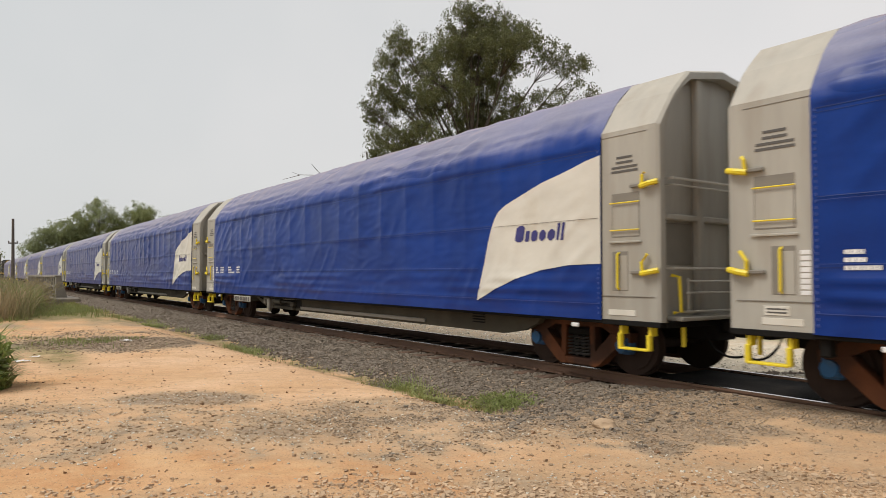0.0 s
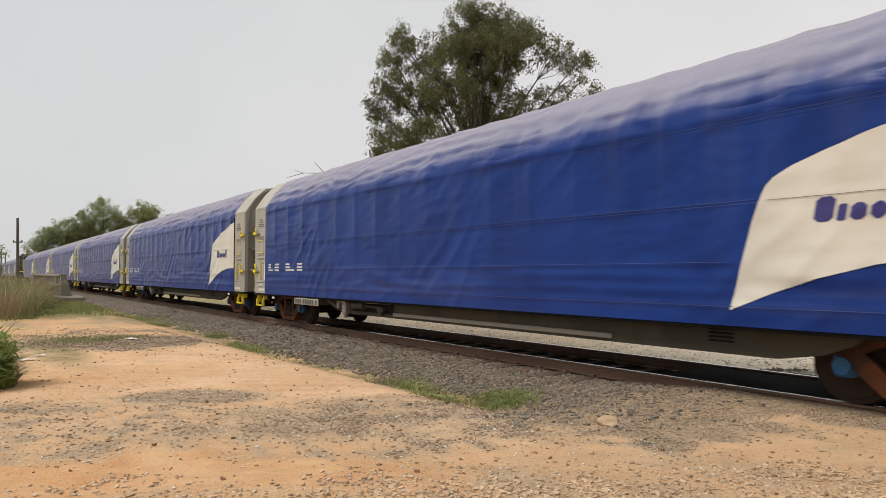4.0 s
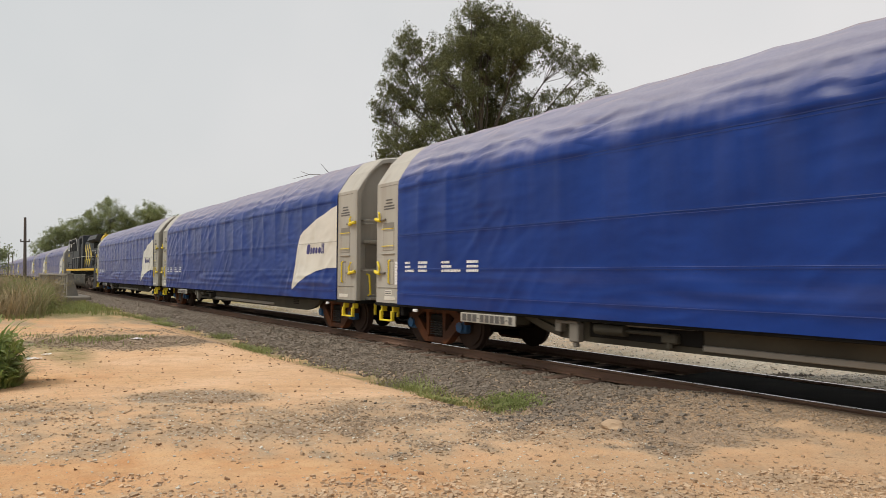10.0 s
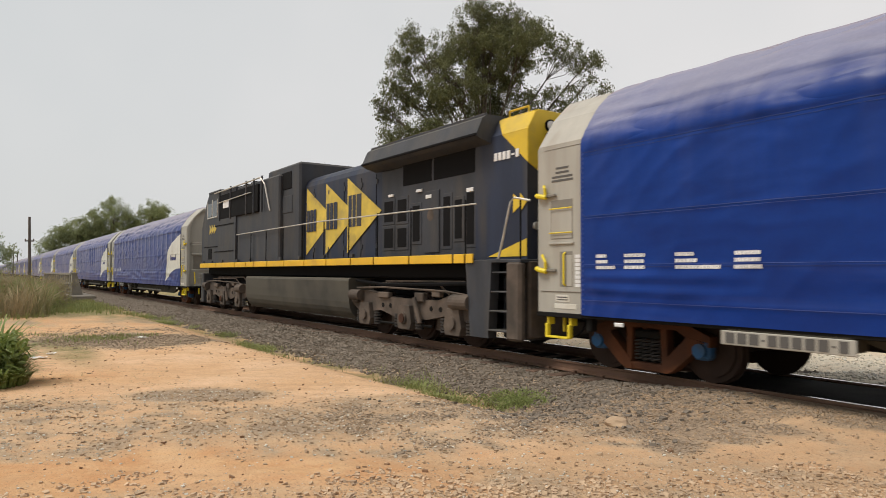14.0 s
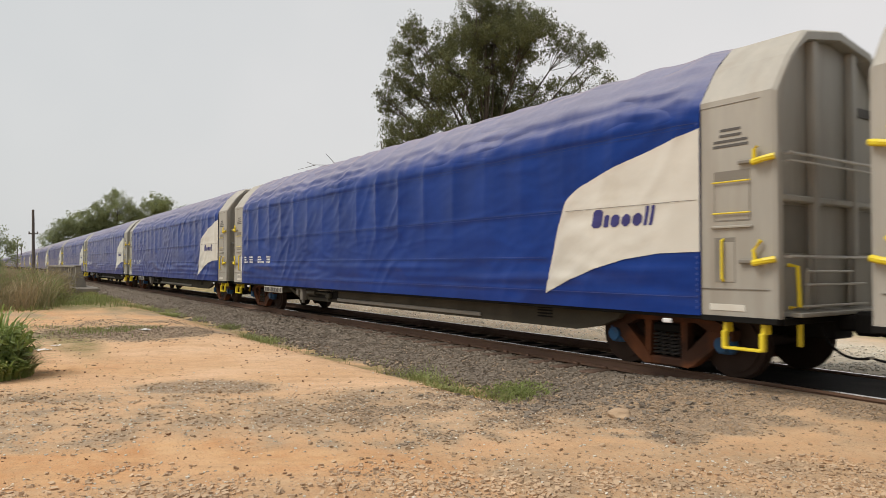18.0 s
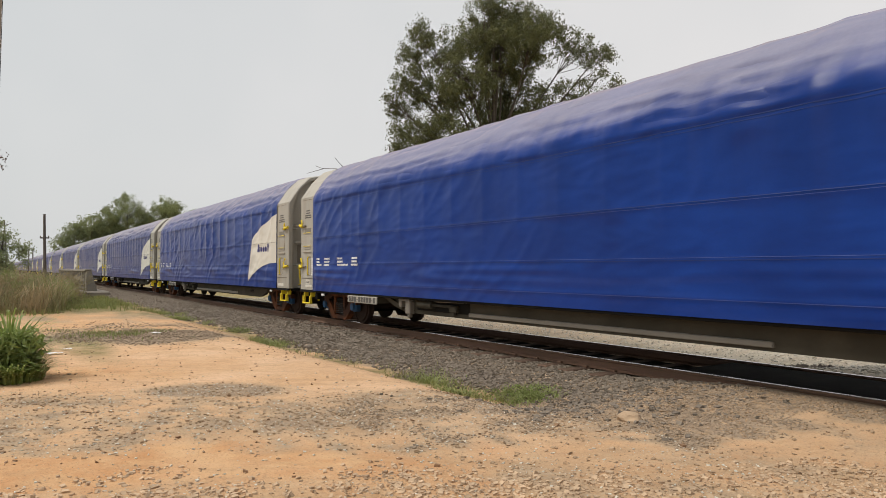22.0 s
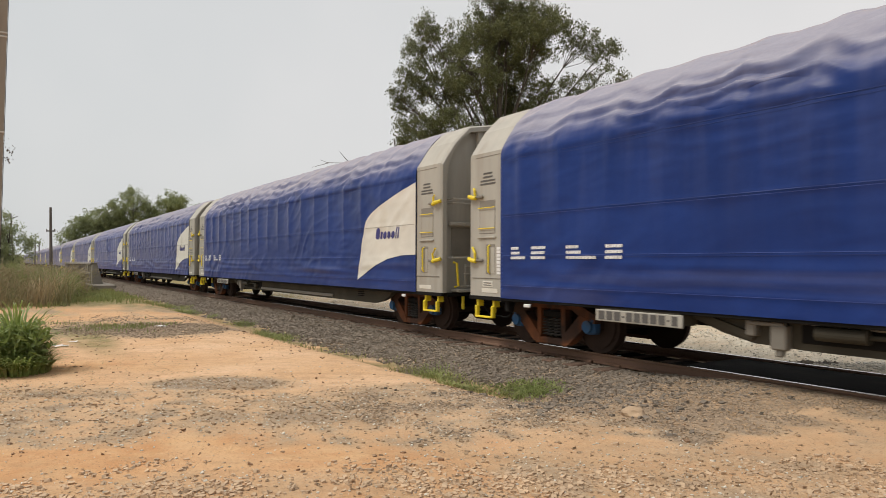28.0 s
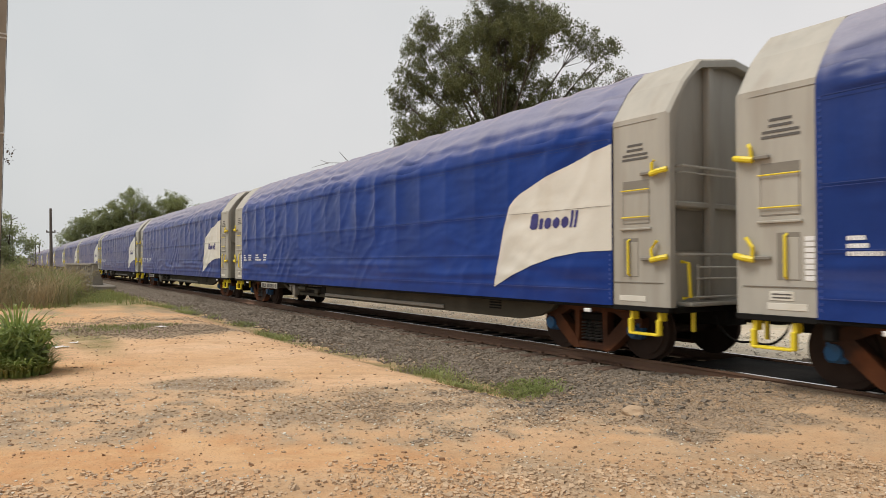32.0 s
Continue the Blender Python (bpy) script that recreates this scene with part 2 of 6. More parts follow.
M_PENNANT = mat("loco_faded_yellow", (0.58, 0.43, 0.065), 0.6, vary=0.2, scale=2.5, bump=0.05, alt=(0.30, 0.23, 0.08), alt_at=(0.48, 0.75))
M_LOCO_AMBER = mat("loco_amber", (0.70, 0.42, 0.02), 0.5, vary=0.1, scale=1.5, bump=0.03, alt=(0.4, 0.2, 0.05), alt_at=(0.6, 0.85))
M_TRUCK = mat("loco_truck", (0.115, 0.090, 0.073), 0.8, vary=0.35, scale=2.5, bump=0.15, alt=(0.06, 0.05, 0.043), alt_at=(0.45, 0.65), spec=0.25)
M_TANK = mat("loco_tank", (0.080, 0.074, 0.060), 0.7, vary=0.15, scale=0.7, fine=14.0, bump=0.05, alt=(0.042, 0.040, 0.036), alt_at=(0.45, 0.7), dust=(0.16, 0.14, 0.11), dust_amount=0.8, spec=0.3)
M_GLASS = mat("window_glass", (0.02, 0.025, 0.028), 0.08, vary=0.05, bump=0.0, spec=0.8)
M_RAIL = mat("rail_rust", (0.15, 0.085, 0.055), 0.75, 0.1, vary=0.25, scale=2.0, bump=0.1, stretch=(0.3, 1, 1))
M_RAILTOP = mat("rail_head", (0.55, 0.53, 0.5), 0.22, 1.0, vary=0.1, bump=0.0)
M_SLEEPER = mat("sleeper_wood", (0.13, 0.08, 0.055), 0.9, vary=0.3, scale=4.0, bump=0.3, stretch=(4, 1, 4), per_object=0.6)
# asphalt set near black: the shade under the train is partly in this colour
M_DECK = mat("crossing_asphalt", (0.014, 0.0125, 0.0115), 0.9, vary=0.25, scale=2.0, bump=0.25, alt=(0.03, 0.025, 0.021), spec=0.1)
M_BALLAST = mat("ballast_stone", (0.235, 0.192, 0.15), 0.95, vary=0.2, scale=3.0, fine=60.0, bump=0.2, per_island=0.85)
M_OIL_SHADE = mat("oily_bed", (0.018, 0.015, 0.012), 0.95, vary=0.3, scale=3.0, fine=25.0, bump=0.4, spec=0.08)
M_PEBBLE = mat("dirt_stone", (0.54, 0.385, 0.25), 0.95, vary=0.25, scale=3.0, fine=60.0, bump=0.2, per_island=0.5)
M_PALE = mat("pale_gravel", (0.62, 0.57, 0.48), 0.95, vary=0.2, scale=3.0, fine=60.0, bump=0.2, per_island=0.35)
M_GRIT = mat("gravel_grit", (0.35, 0.265, 0.185), 0.95, vary=0.25, scale=3.0, fine=60.0, bump=0.2, per_island=0.6)
M_CLOD = mat("earth_clod", (0.27, 0.16, 0.09), 0.95, vary=0.25, scale=3.0, fine=60.0, bump=0.2, per_island=0.5)
M_PEBBLE_DK = mat("gravel_brown", (0.41, 0.285, 0.175), 0.95, vary=0.25, scale=3.0, fine=60.0, bump=0.2, per_island=0.55)
M_CONC = mat("concrete_weathered", (0.25, 0.225, 0.19), 0.9, vary=0.2, scale=1.2, fine=25.0, bump=0.15, alt=(0.2, 0.17, 0.14))
M_POLE = mat("pole_concrete", (0.27, 0.23, 0.185), 0.9, vary=0.2, scale=1.5, fine=30.0, bump=0.15, alt=(0.16, 0.13, 0.11), stretch=(1, 1, 0.25))
M_WOOD = mat("pole_wood", (0.13, 0.107, 0.092), 0.9, vary=0.25, bump=0.2, stretch=(3, 3, 0.3))
M_BARK = mat("bark", (0.10, 0.083, 0.066), 0.9, vary=0.3, scale=2.0, bump=0.3)
M_LEAF = mat("leaf_eucalyptus", (0.15, 0.16, 0.06), 0.55, vary=0.3, scale=0.35, fine=3.0, bump=0.0, per_island=0.5, thin=0.25)
# lightened foliage: the haze over distant trees is put into this colour
M_LEAF_FAR = mat("leaf_far", (0.30, 0.335, 0.16), 0.7, vary=0.3, scale=0.2, fine=2.0, bump=0.0, per_island=0.45, thin=0.35)
M_LEAF_BUSH = mat("leaf_bush", (0.28, 0.355, 0.10), 0.5, vary=0.35, scale=3.0, bump=0.0, per_island=0.6, alt=(0.32, 0.28, 0.11), alt_at=(0.52, 0.72), thin=0.35)
M_GRASS = mat("grass_green", (0.29, 0.325, 0.115), 0.6, vary=0.3, scale=1.0, fine=6.0, bump=0.0, per_island=0.5, alt=(0.36, 0.29, 0.12), alt_at=(0.5, 0.75), thin=0.35)
M_DRY = mat("grass_dry", (0.42, 0.33, 0.19), 0.7, vary=0.4, scale=0.6, fine=4.0, bump=0.0, per_island=0.6, alt=(0.19, 0.2, 0.075), alt_at=(0.46, 0.6), thin=0.35)
M_PAPER = mat("litter_white", (0.7, 0.68, 0.65), 0.7, vary=0.05, bump=0.05)
M_WIRE = mat("wire", (0.03, 0.03, 0.03), 0.6, vary=0.1, bump=0.0)


# ---- mesh helpers ----
class Geo:
    def __init__(self):
        self.v, self.f = [], []

    def add(self, vs, fs):
        k = len(self.v)
        self.v += [tuple(p) for p in vs]
        self.f += [tuple(i + k for i in q) for q in fs]
        return self

    def box(self, x0, x1, y0, y1, z0, z1, b=0.01):
        lo, hi = (x0, y0, z0), (x1, y1, z1)
        b = min(b, 0.45 * min(h - l for l, h in zip(lo, hi)))
        idx, vs = {}, []
        signs = [(i, j, k) for i in (0, 1) for j in (0, 1) for k in (0, 1)]
        for s in signs:
            for a in range(3):
                p = [hi[d] - (b if d != a else 0) if s[d] else lo[d] + (b if d != a else 0) for d in range(3)]
                idx[(s, a)] = len(vs)
                vs.append(p)
        fs = []
        for a in range(3):
            o = [d for d in range(3) if d != a]
            for e in (0, 1):
                q = []
                for p, r in ((0, 0), (1, 0), (1, 1), (0, 1)):
                    s = [0, 0, 0]
                    s[a], s[o[0]], s[o[1]] = e, p, r
                    q.append(idx[(tuple(s), a)])
                fs.append(q)
            c = o
            for p in (0, 1):
                for r in (0, 1):
                    q = []
                    for e, ax in ((0, c[0]), (1, c[0]), (1, c[1]), (0, c[1])):
                        s = [0, 0, 0]
                        s[a], s[c[0]], s[c[1]] = e, p, r
                        q.append(idx[(tuple(s), ax)])
                    fs.append(q)
        for s in signs:
            fs.append([idx[(s, 0)], idx[(s, 1)], idx[(s, 2)]])
        cen = [(l + h) / 2 for l, h in zip(lo, hi)]
        out = []
        for q in fs:
            n = (Vector(vs[q[1]]) - Vector(vs[q[0]])).cross(Vector(vs[q[2]]) - Vector(vs[q[0]]))
            m = sum((Vector(vs[i]) for i in q), Vector()) / len(q) - Vector(cen)
            out.append(q if n.dot(m) >= 0 else q[::-1])
        return self.add(vs, out)

    def cyl(self, c, axis, r, half, n=16, r2=None):
        """Cylinder round c along axis (0, 1, 2)."""
        r2 = r if r2 is None else r2
        o = [d for d in range(3) if d != axis]
        vs = []
        for e, rr in ((-half, r), (half, r2)):
            for i in range(n):
                a = 2 * math.pi * i / n
                p = list(c)
                p[axis] += e
                p[o[0]] += rr * math.cos(a)
                p[o[1]] += rr * math.sin(a)
                vs.append(p)
        fs = [(i, (i + 1) % n, n + (i + 1) % n, n + i) for i in range(n)] + [tuple(range(n))[::-1], tuple(range(n, 2 * n))]
        if axis == 1:
            fs = [q[::-1] for q in fs]
        return self.add(vs, fs)

    def tube(self, path, r, n=6, r2=None):
        """Round bar along a path of points."""
        r2 = r if r2 is None else r2
        path = [Vector(p) for p in path]
        vs = []
        for i, p in enumerate(path):
            d = (path[min(i + 1, len(path) - 1)] - path[max(i - 1, 0)]).normalized()
            u = d.cross(Vector((0.3, 0.2, 1)) if abs(d.z) < 0.9 else Vector((1, 0.2, 0))).normalized()
            w = d.cross(u)
            rr = r + (r2 - r) * i / max(1, len(path) - 1)
            vs += [p + rr * (math.cos(2 * math.pi * k / n) * u + math.sin(2 * math.pi * k / n) * w) for k in range(n)]
        fs = [(i * n + k, i * n + (k + 1) % n, (i + 1) * n + (k + 1) % n, (i + 1) * n + k) for i in range(len(path) - 1) for k in range(n)]
        fs += [tuple(range(n))[::-1], tuple(range((len(path) - 1) * n, len(path) * n))]
        return self.add(vs, fs)

    def prism(self, poly, axis, a, b):
        """Polygon (pairs in the two other axes) extruded along axis from a to b."""
        o = [d for d in range(3) if d != axis]
        n, vs = len(poly), []
        for e in (a, b):
            for p in poly:
                q = [0, 0, 0]
                q[axis], q[o[0]], q[o[1]] = e, p[0], p[1]
                vs.append(q)
        return self.add(vs, [(i, (i + 1) % n, n + (i + 1) % n, n + i) for i in range(n)] + [tuple(range(n))[::-1], tuple(range(n, 2 * n))])


def mesh_of(name, geo, material, smooth=False, fix=True):
    me = bpy.data.meshes.new(name)
    me.from_pydata(geo.v, [], geo.f)
    if fix:
        bm = bmesh.new()
        bm.from_mesh(me)
        bmesh.ops.recalc_face_normals(bm, faces=bm.faces)
        bm.to_mesh(me)
        bm.free()
    for p in me.polygons:
        p.use_smooth = smooth
    me.materials.append(material)
    return me


def part(name, geo, material, parent, label="", smooth=False, fix=True):
    ob = new(name, mesh_of(name, geo, material, smooth, fix))
    ob.parent = parent
    return tagged(ob, label)


def thing(name, label, category, group="", kind="", at=None):
    ob = new(name)
    ob.empty_display_size = 0.3
    if at is not None:
        ob.matrix_world = at
    return tagged(ob, label, category, group, kind)


def raw_mesh(name, verts, faces, material, smooth=False):
    """Mesh from numpy arrays: verts (n, 3), faces (m, 3 or 4)."""
    me = bpy.data.meshes.new(name)
    k = faces.shape[1]
    me.vertices.add(len(verts))
    me.vertices.foreach_set("co", np.ascontiguousarray(verts, dtype=np.float32).ravel())
    me.loops.add(faces.size)
    me.loops.foreach_set("vertex_index", np.ascontiguousarray(faces, dtype=np.int32).ravel())
    me.polygons.add(len(faces))
    me.polygons.foreach_set("loop_start", np.arange(0, faces.size, k, dtype=np.int32))
    me.polygons.foreach_set("use_smooth", np.full(len(faces), smooth, dtype=bool))
    me.update(calc_edges=True)
    me.materials.append(material)
    return me


# ---- ground, track ----
RNG = np.random.default_rng(7)
VIEW = radians(33.5)


def dep_lat(x, y):
    """Distance ahead of the viewpoint along its mean heading, and to its right."""
    yy = y - EYE[1]
    return -x * math.cos(VIEW) + yy * math.sin(VIEW), x * math.sin(VIEW) + yy * math.cos(VIEW)


def sstep(a, b, v):
    t = np.clip((v - a) / (b - a), 0, 1)
    return t * t * (3 - 2 * t)


def vnoise(x, y, scale, seed=0):
    """Smooth value noise for arrays."""
    x, y = np.asarray(x) * scale + seed * 17.3, np.asarray(y) * scale + seed * 9.1
    xi, yi = np.floor(x), np.floor(y)
    fx, fy = x - xi, y - yi
    fx, fy = fx * fx * (3 - 2 * fx), fy * fy * (3 - 2 * fy)

    def h(a, b):
        v = np.sin(a * 127.1 + b * 311.7 + seed) * 43758.5453
        return v - np.floor(v)

    return (h(xi, yi) * (1 - fx) + h(xi + 1, yi) * fx) * (1 - fy) + (h(xi, yi + 1) * (1 - fx) + h(xi + 1, yi + 1) * fx) * fy


def ground_z(x, y):
    """Ground height: flat yard, ballast bed under the rails, ramp up to the rails at the crossing."""
    x, y = np.asarray(x, float), np.asarray(y, float)
    z = -0.16 - 0.10 * sstep(-8, -16, x) - 0.35 * sstep(-30, -55, x)
    ay = np.abs(y)
    bed = -0.205 - 0.105 * sstep(1.5, 2.2, ay) - 0.16 * sstep(2.0, 3.6, ay)
    w = sstep(4.4, 3.0, ay)
    cross = sstep(-7.5, -5.0, x)
    bed = bed * (1 - cross) + cross * (-0.06 - 0.10 * sstep(1.0, 4.0, ay))
    z = z * (1 - w) + bed * w
    near = sstep(60, 25, np.hypot(x, y + 5))
    z = z + near * 0.045 * (vnoise(x, y, 0.7, 1) - 0.5) * sstep(1.2, 2.4, ay) + near * 0.02 * (vnoise(x, y, 3.1, 2) - 0.5) * sstep(1.2, 2.4, ay)
    d, la = dep_lat(x, y)
    return z - 0.03 * np.exp(-((d - 6.1) / 0.35) ** 2) * sstep(-8, -1, -np.abs(la))


def zones(x, y):
    """Shares of gravel, grass and orange soil."""
    d, la = dep_lat(x, y)
    n1, n2, n3 = vnoise(x, y, 0.55, 3), vnoise(x, y, 1.7, 4), vnoise(x, y, 5.0, 5)
    n = (n1 - 0.5) + 0.6 * (n2 - 0.5) + 0.35 * (n3 - 0.5)
    bal = sstep(3.3, 2.75, np.abs(y) + 0.5 * (vnoise(x, y, 0.8, 8) - 0.5) + 0.4 * n) * sstep(-6.2, -7.4, x + 0.8 * n)
    right = sstep(6.1, 6.9, d + 0.7 * n) * sstep(9.6, 9.0, d + 0.5 * n - 0.9 * sstep(0.4, 1.4, la)) * sstep(-2.4, -0.2, la + 0.9 * n)
    bal = np.maximum(bal, right * (0.45 + 0.55 * sstep(-0.6, 1.2, la)) * (0.9 + 0.8 * n + 0.4 * (n3 - 0.5) + 0.25 * sstep(6.8, 8.4, d) - 0.3 * sstep(2.8, 4.0, la)))
    bal = np.maximum(bal, (0.25 + 0.5 * sstep(-9, -15, x)) * sstep(0.5, 1.0, y) * sstep(6.5, 5.0, y + n) * sstep(-4.0, -6.0, x + n))
    band = (0.29 + 0.6 * n + 0.5 * (n3 - 0.5)) * sstep(6.1, 6.6, d + 0.35 * n) * sstep(9.2, 8.3, d + 1.1 * n + 0.12 * np.minimum(la, 0))
    dull = (0.3 + 0.5 * n) * sstep(-1.5, 1.5, la + n) * sstep(6.6, 6.2, d)
    strip = 0.28 * sstep(5.75, 5.15, d + 0.8 * n - 0.03 * la) * sstep(-5.5, -2.0, la)

    def blot(d0, l0, wd, wl, k):
        return k * np.exp(-(((d - d0) / wd) ** 2 + ((la - l0) / wl) ** 2) ** 1.5) * (0.85 + 0.9 * n)

    rough = (0.22 + 1.1 * n) * sstep(17, 20, d) * sstep(33, 29, d) * sstep(0.0, -1.0, y)
    gravel = np.clip(np.maximum.reduce([bal, rough, band, strip, dull, blot(17.5, -8.0, 1.8, 2.4, 1.7), blot(9.3, -3.1, 0.55, 0.95, 1.25), blot(7.4, -1.5, 0.7, 0.9, 0.5), blot(7.6, -5.0, 0.8, 1.2, 0.35)]), 0, 1)
    grass = np.clip(sstep(24, 30, d + 3 * n) * sstep(-2.2, -4.2, y), 0, 1)
    edge = np.exp(-((np.abs(y) - 3.35 + 0.4 * n) / 0.35) ** 2) * sstep(-5.8, -7.2, x) * sstep(0.35, 0.6, n2)
    lg = np.exp(-(((x + 17.8) / 3.4) ** 2 + ((y + 7.5) / 0.5) ** 2) ** 2) * 0.8
    grass = np.clip(np.maximum.reduce([grass, 0.8 * edge, lg]), 0, 1)
    orange = np.clip(0.75 * sstep(7.0, 6.2, d + 0.5 * n) * (0.55 + 0.45 * sstep(1.5, -0.5, la)) + 0.55 * sstep(17, 20, d + n) * sstep(31, 26, d) + 0.25 * (n1 > 0.62) + 0.9 * np.exp(-(((d - 10.9) / 0.9) ** 2 + ((la + 6.2) / 0.9) ** 2) ** 1.5), 0, 1)
    # second term: darker grass tone also carries the shade behind the far wagons
    beyond = np.maximum(sstep(5.5, 8.0, y + 2 * n), sstep(-29, -36, x + 3 * n) * sstep(1.2, 2.0, y))
    return gravel * (1 - beyond), np.maximum(grass, 0.9 * beyond), orange * sstep(1.0, 0.0, y)


def soil_material():
    m = bpy.data.materials.new("soil")
    m.use_nodes = True
    n, l = m.node_tree.nodes, m.node_tree.links
    b = n["Principled BSDF"]
    b.inputs["Roughness"].default_value = 0.95
    b.inputs["Specular IOR Level"].default_value = 0.2
    co = n.new("ShaderNodeTexCoord").outputs["Object"]

    def nz(sc, d=6.0, rough=0.6):
        t = n.new("ShaderNodeTexNoise")
        t.inputs["Scale"].default_value, t.inputs["Detail"].default_value, t.inputs["Roughness"].default_value = sc, d, rough
        l.new(co, t.inputs["Vector"])
        return t.outputs["Fac"]

    def rmp(v, lo, hi, a=0.0, c=1.0):
        r = n.new("ShaderNodeMapRange")
        r.inputs["From Min"].default_value, r.inputs["From Max"].default_value = lo, hi
        r.inputs["To Min"].default_value, r.inputs["To Max"].default_value = a, c
        l.new(v, r.inputs["Value"])
        return r.outputs["Result"]

    def mx(f, a, c, blend="MIX"):
        x = n.new("ShaderNodeMix")
        x.data_type, x.blend_type = "RGBA", blend
        for s, v in (("Factor", f), ("A", a), ("B", c)):
            if isinstance(v, tuple):
                x.inputs[s].default_value = (*v, 1)
            elif isinstance(v, float):
                x.inputs[s].default_value = v
            else:
                l.new(v, x.inputs[s])
        return x.outputs["Result"]

    def op(kind, a, c):
        x = n.new("ShaderNodeMath")
        x.operation = kind
        x.use_clamp = True
        for i, v in enumerate((a, c)):
            if isinstance(v, float):
                x.inputs[i].default_value = v
            else:
                l.new(v, x.inputs[i])
        return x.outputs[0]

    at = n.new("ShaderNodeAttribute")
    at.attribute_name = "zone"
    sp = n.new("ShaderNodeSeparateColor")
    l.new(at.outputs["Color"], sp.inputs["Color"])
    big, mid, fine, grit = nz(0.5), nz(2.4), nz(14.0), nz(55.0, 3.0)
    sand = mx(rmp(big, 0.35, 0.65), (0.62, 0.385, 0.212), (0.70, 0.47, 0.295))
    sand = mx(rmp(mid, 0.5, 0.68, 0.0, 0.5), sand, (0.52, 0.31, 0.17))
    orange = mx(rmp(mid, 0.35, 0.65), (0.53, 0.275, 0.125), (0.62, 0.38, 0.20))
    sand = mx(rmp(fine, 0.5, 0.72, 0.0, 0.4), sand, (0.44, 0.26, 0.145))
    sand = mx(rmp(nz(6.0), 0.52, 0.66, 0.0, 0.3), sand, (0.42, 0.265, 0.16))
    col = mx(sp.outputs["Blue"], sand, orange)
    brown = mx(rmp(fine, 0.35, 0.65), (0.36, 0.255, 0.16), (0.50, 0.36, 0.23))
    grav = mx(rmp(fine, 0.35, 0.65), (0.24, 0.18, 0.126), (0.38, 0.29, 0.205))
    gr = op("MULTIPLY", sp.outputs["Red"], op("ADD", rmp(fine, 0.3, 0.62, 0.2, 0.75), rmp(mid, 0.35, 0.65, 0.1, 0.55)))
    col = mx(rmp(gr, 0.03, 0.5), col, brown)
    col = mx(rmp(gr, 0.36, 0.72), col, grav)
    grs = mx(rmp(fine, 0.35, 0.65), (0.13, 0.14, 0.045), (0.24, 0.20, 0.09))
    col = mx(op("MULTIPLY", sp.outputs["Green"], rmp(mid, 0.3, 0.6, 0.5, 1.2)), col, grs)
    col = mx(op("MULTIPLY", at.outputs["Alpha"], rmp(mid, 0.3, 0.6, 0.75, 1.0)), col, mx(rmp(fine, 0.35, 0.65), (0.46, 0.42, 0.34), (0.64, 0.58, 0.47)))
    mp = n.new("ShaderNodeMapping")
    mp.vector_type = "TEXTURE"
    mp.inputs["Rotation"].default_value = (0, 0, math.pi / 2 - VIEW)
    mp.inputs["Scale"].default_value = (1.2, 0.42, 1.0)
    l.new(co, mp.inputs["Vector"])
    stk = n.new("ShaderNodeTexNoise")
    stk.inputs["Scale"].default_value, stk.inputs["Detail"].default_value = 1.6, 7.0
    l.new(mp.outputs["Vector"], stk.inputs["Vector"])
    col = mx(rmp(stk.outputs["Fac"], 0.5, 0.7, 0.0, 0.32), col, (0.36, 0.235, 0.135))
    col = mx(rmp(stk.outputs["Fac"], 0.46, 0.3, 0.0, 0.25), col, (0.62, 0.45, 0.29))
    clod = nz(26.0, 5.0, 0.75)
    col = mx(rmp(clod, 0.58, 0.66, 0.0, 0.42), col, (0.24, 0.15, 0.085))
    col = mx(rmp(clod, 0.42, 0.34, 0.0, 0.4), col, (0.66, 0.50, 0.33))
    col = mx(rmp(grit, 0.58, 0.66, 0.0, 0.4), col, (0.17, 0.105, 0.06))
    l.new(col, b.inputs["Base Color"])
    bp = n.new("ShaderNodeBump")
    bp.inputs["Strength"].default_value, bp.inputs["Distance"].default_value = 0.9, 0.035
    l.new(op("ADD", op("MULTIPLY", fine, 0.6), op("MULTIPLY", clod, 0.5)), bp.inputs["Height"])
    l.new(bp.outputs["Normal"], b.inputs["Normal"])
    return m


def spread(fine_lo, fine_hi, step, far, grow=1.12):
    a = list(np.arange(fine_lo, fine_hi + 1e-6, step))
    s = step
    while a[-1] < far:
        s *= grow
        a.append(a[-1] + s)
    s = step
    while a[0] > -far:
        s *= grow
        a.insert(0, a[0] - s)
    return np.array(a)


def build_ground():
    xs, ys = spread(-15, 1.0, 0.1, 3500), spread(-9.3, 3.2, 0.1, 3500)
    gx, gy = np.meshgrid(xs, ys, indexing="ij")
    gz = ground_z(gx, gy)
    nx, ny = len(xs), len(ys)
    i = np.arange(nx * ny).reshape(nx, ny)
    faces = np.stack([i[:-1, :-1], i[1:, :-1], i[1:, 1:], i[:-1, 1:]], -1).reshape(-1, 4)
    me = raw_mesh("ground", np.stack([gx, gy, gz], -1).reshape(-1, 3), faces, soil_material(), True)
    a, g, o = zones(gx, gy)
    # pale gravel, brighter near the crossing: sunlight there is put into the mask
    pale = sstep(1.15, 1.5, gy) * sstep(9.0, 6.0, gy + 3 * (vnoise(gx, gy, 0.4, 61) - 0.5)) * sstep(-37, -30, gx) * (0.35 + 0.65 * sstep(-15, -8, gx))
    col = np.stack([a, g, o, pale], -1).reshape(-1, 4).astype(np.float32)
    me.attributes.new("zone", "FLOAT_COLOR", "POINT").data.foreach_set("color", col.ravel())
    tagged(new("ground", me), "sandy orange dirt yard with gravel patches and sparse grass", "ground", kind="structure")


build_ground()

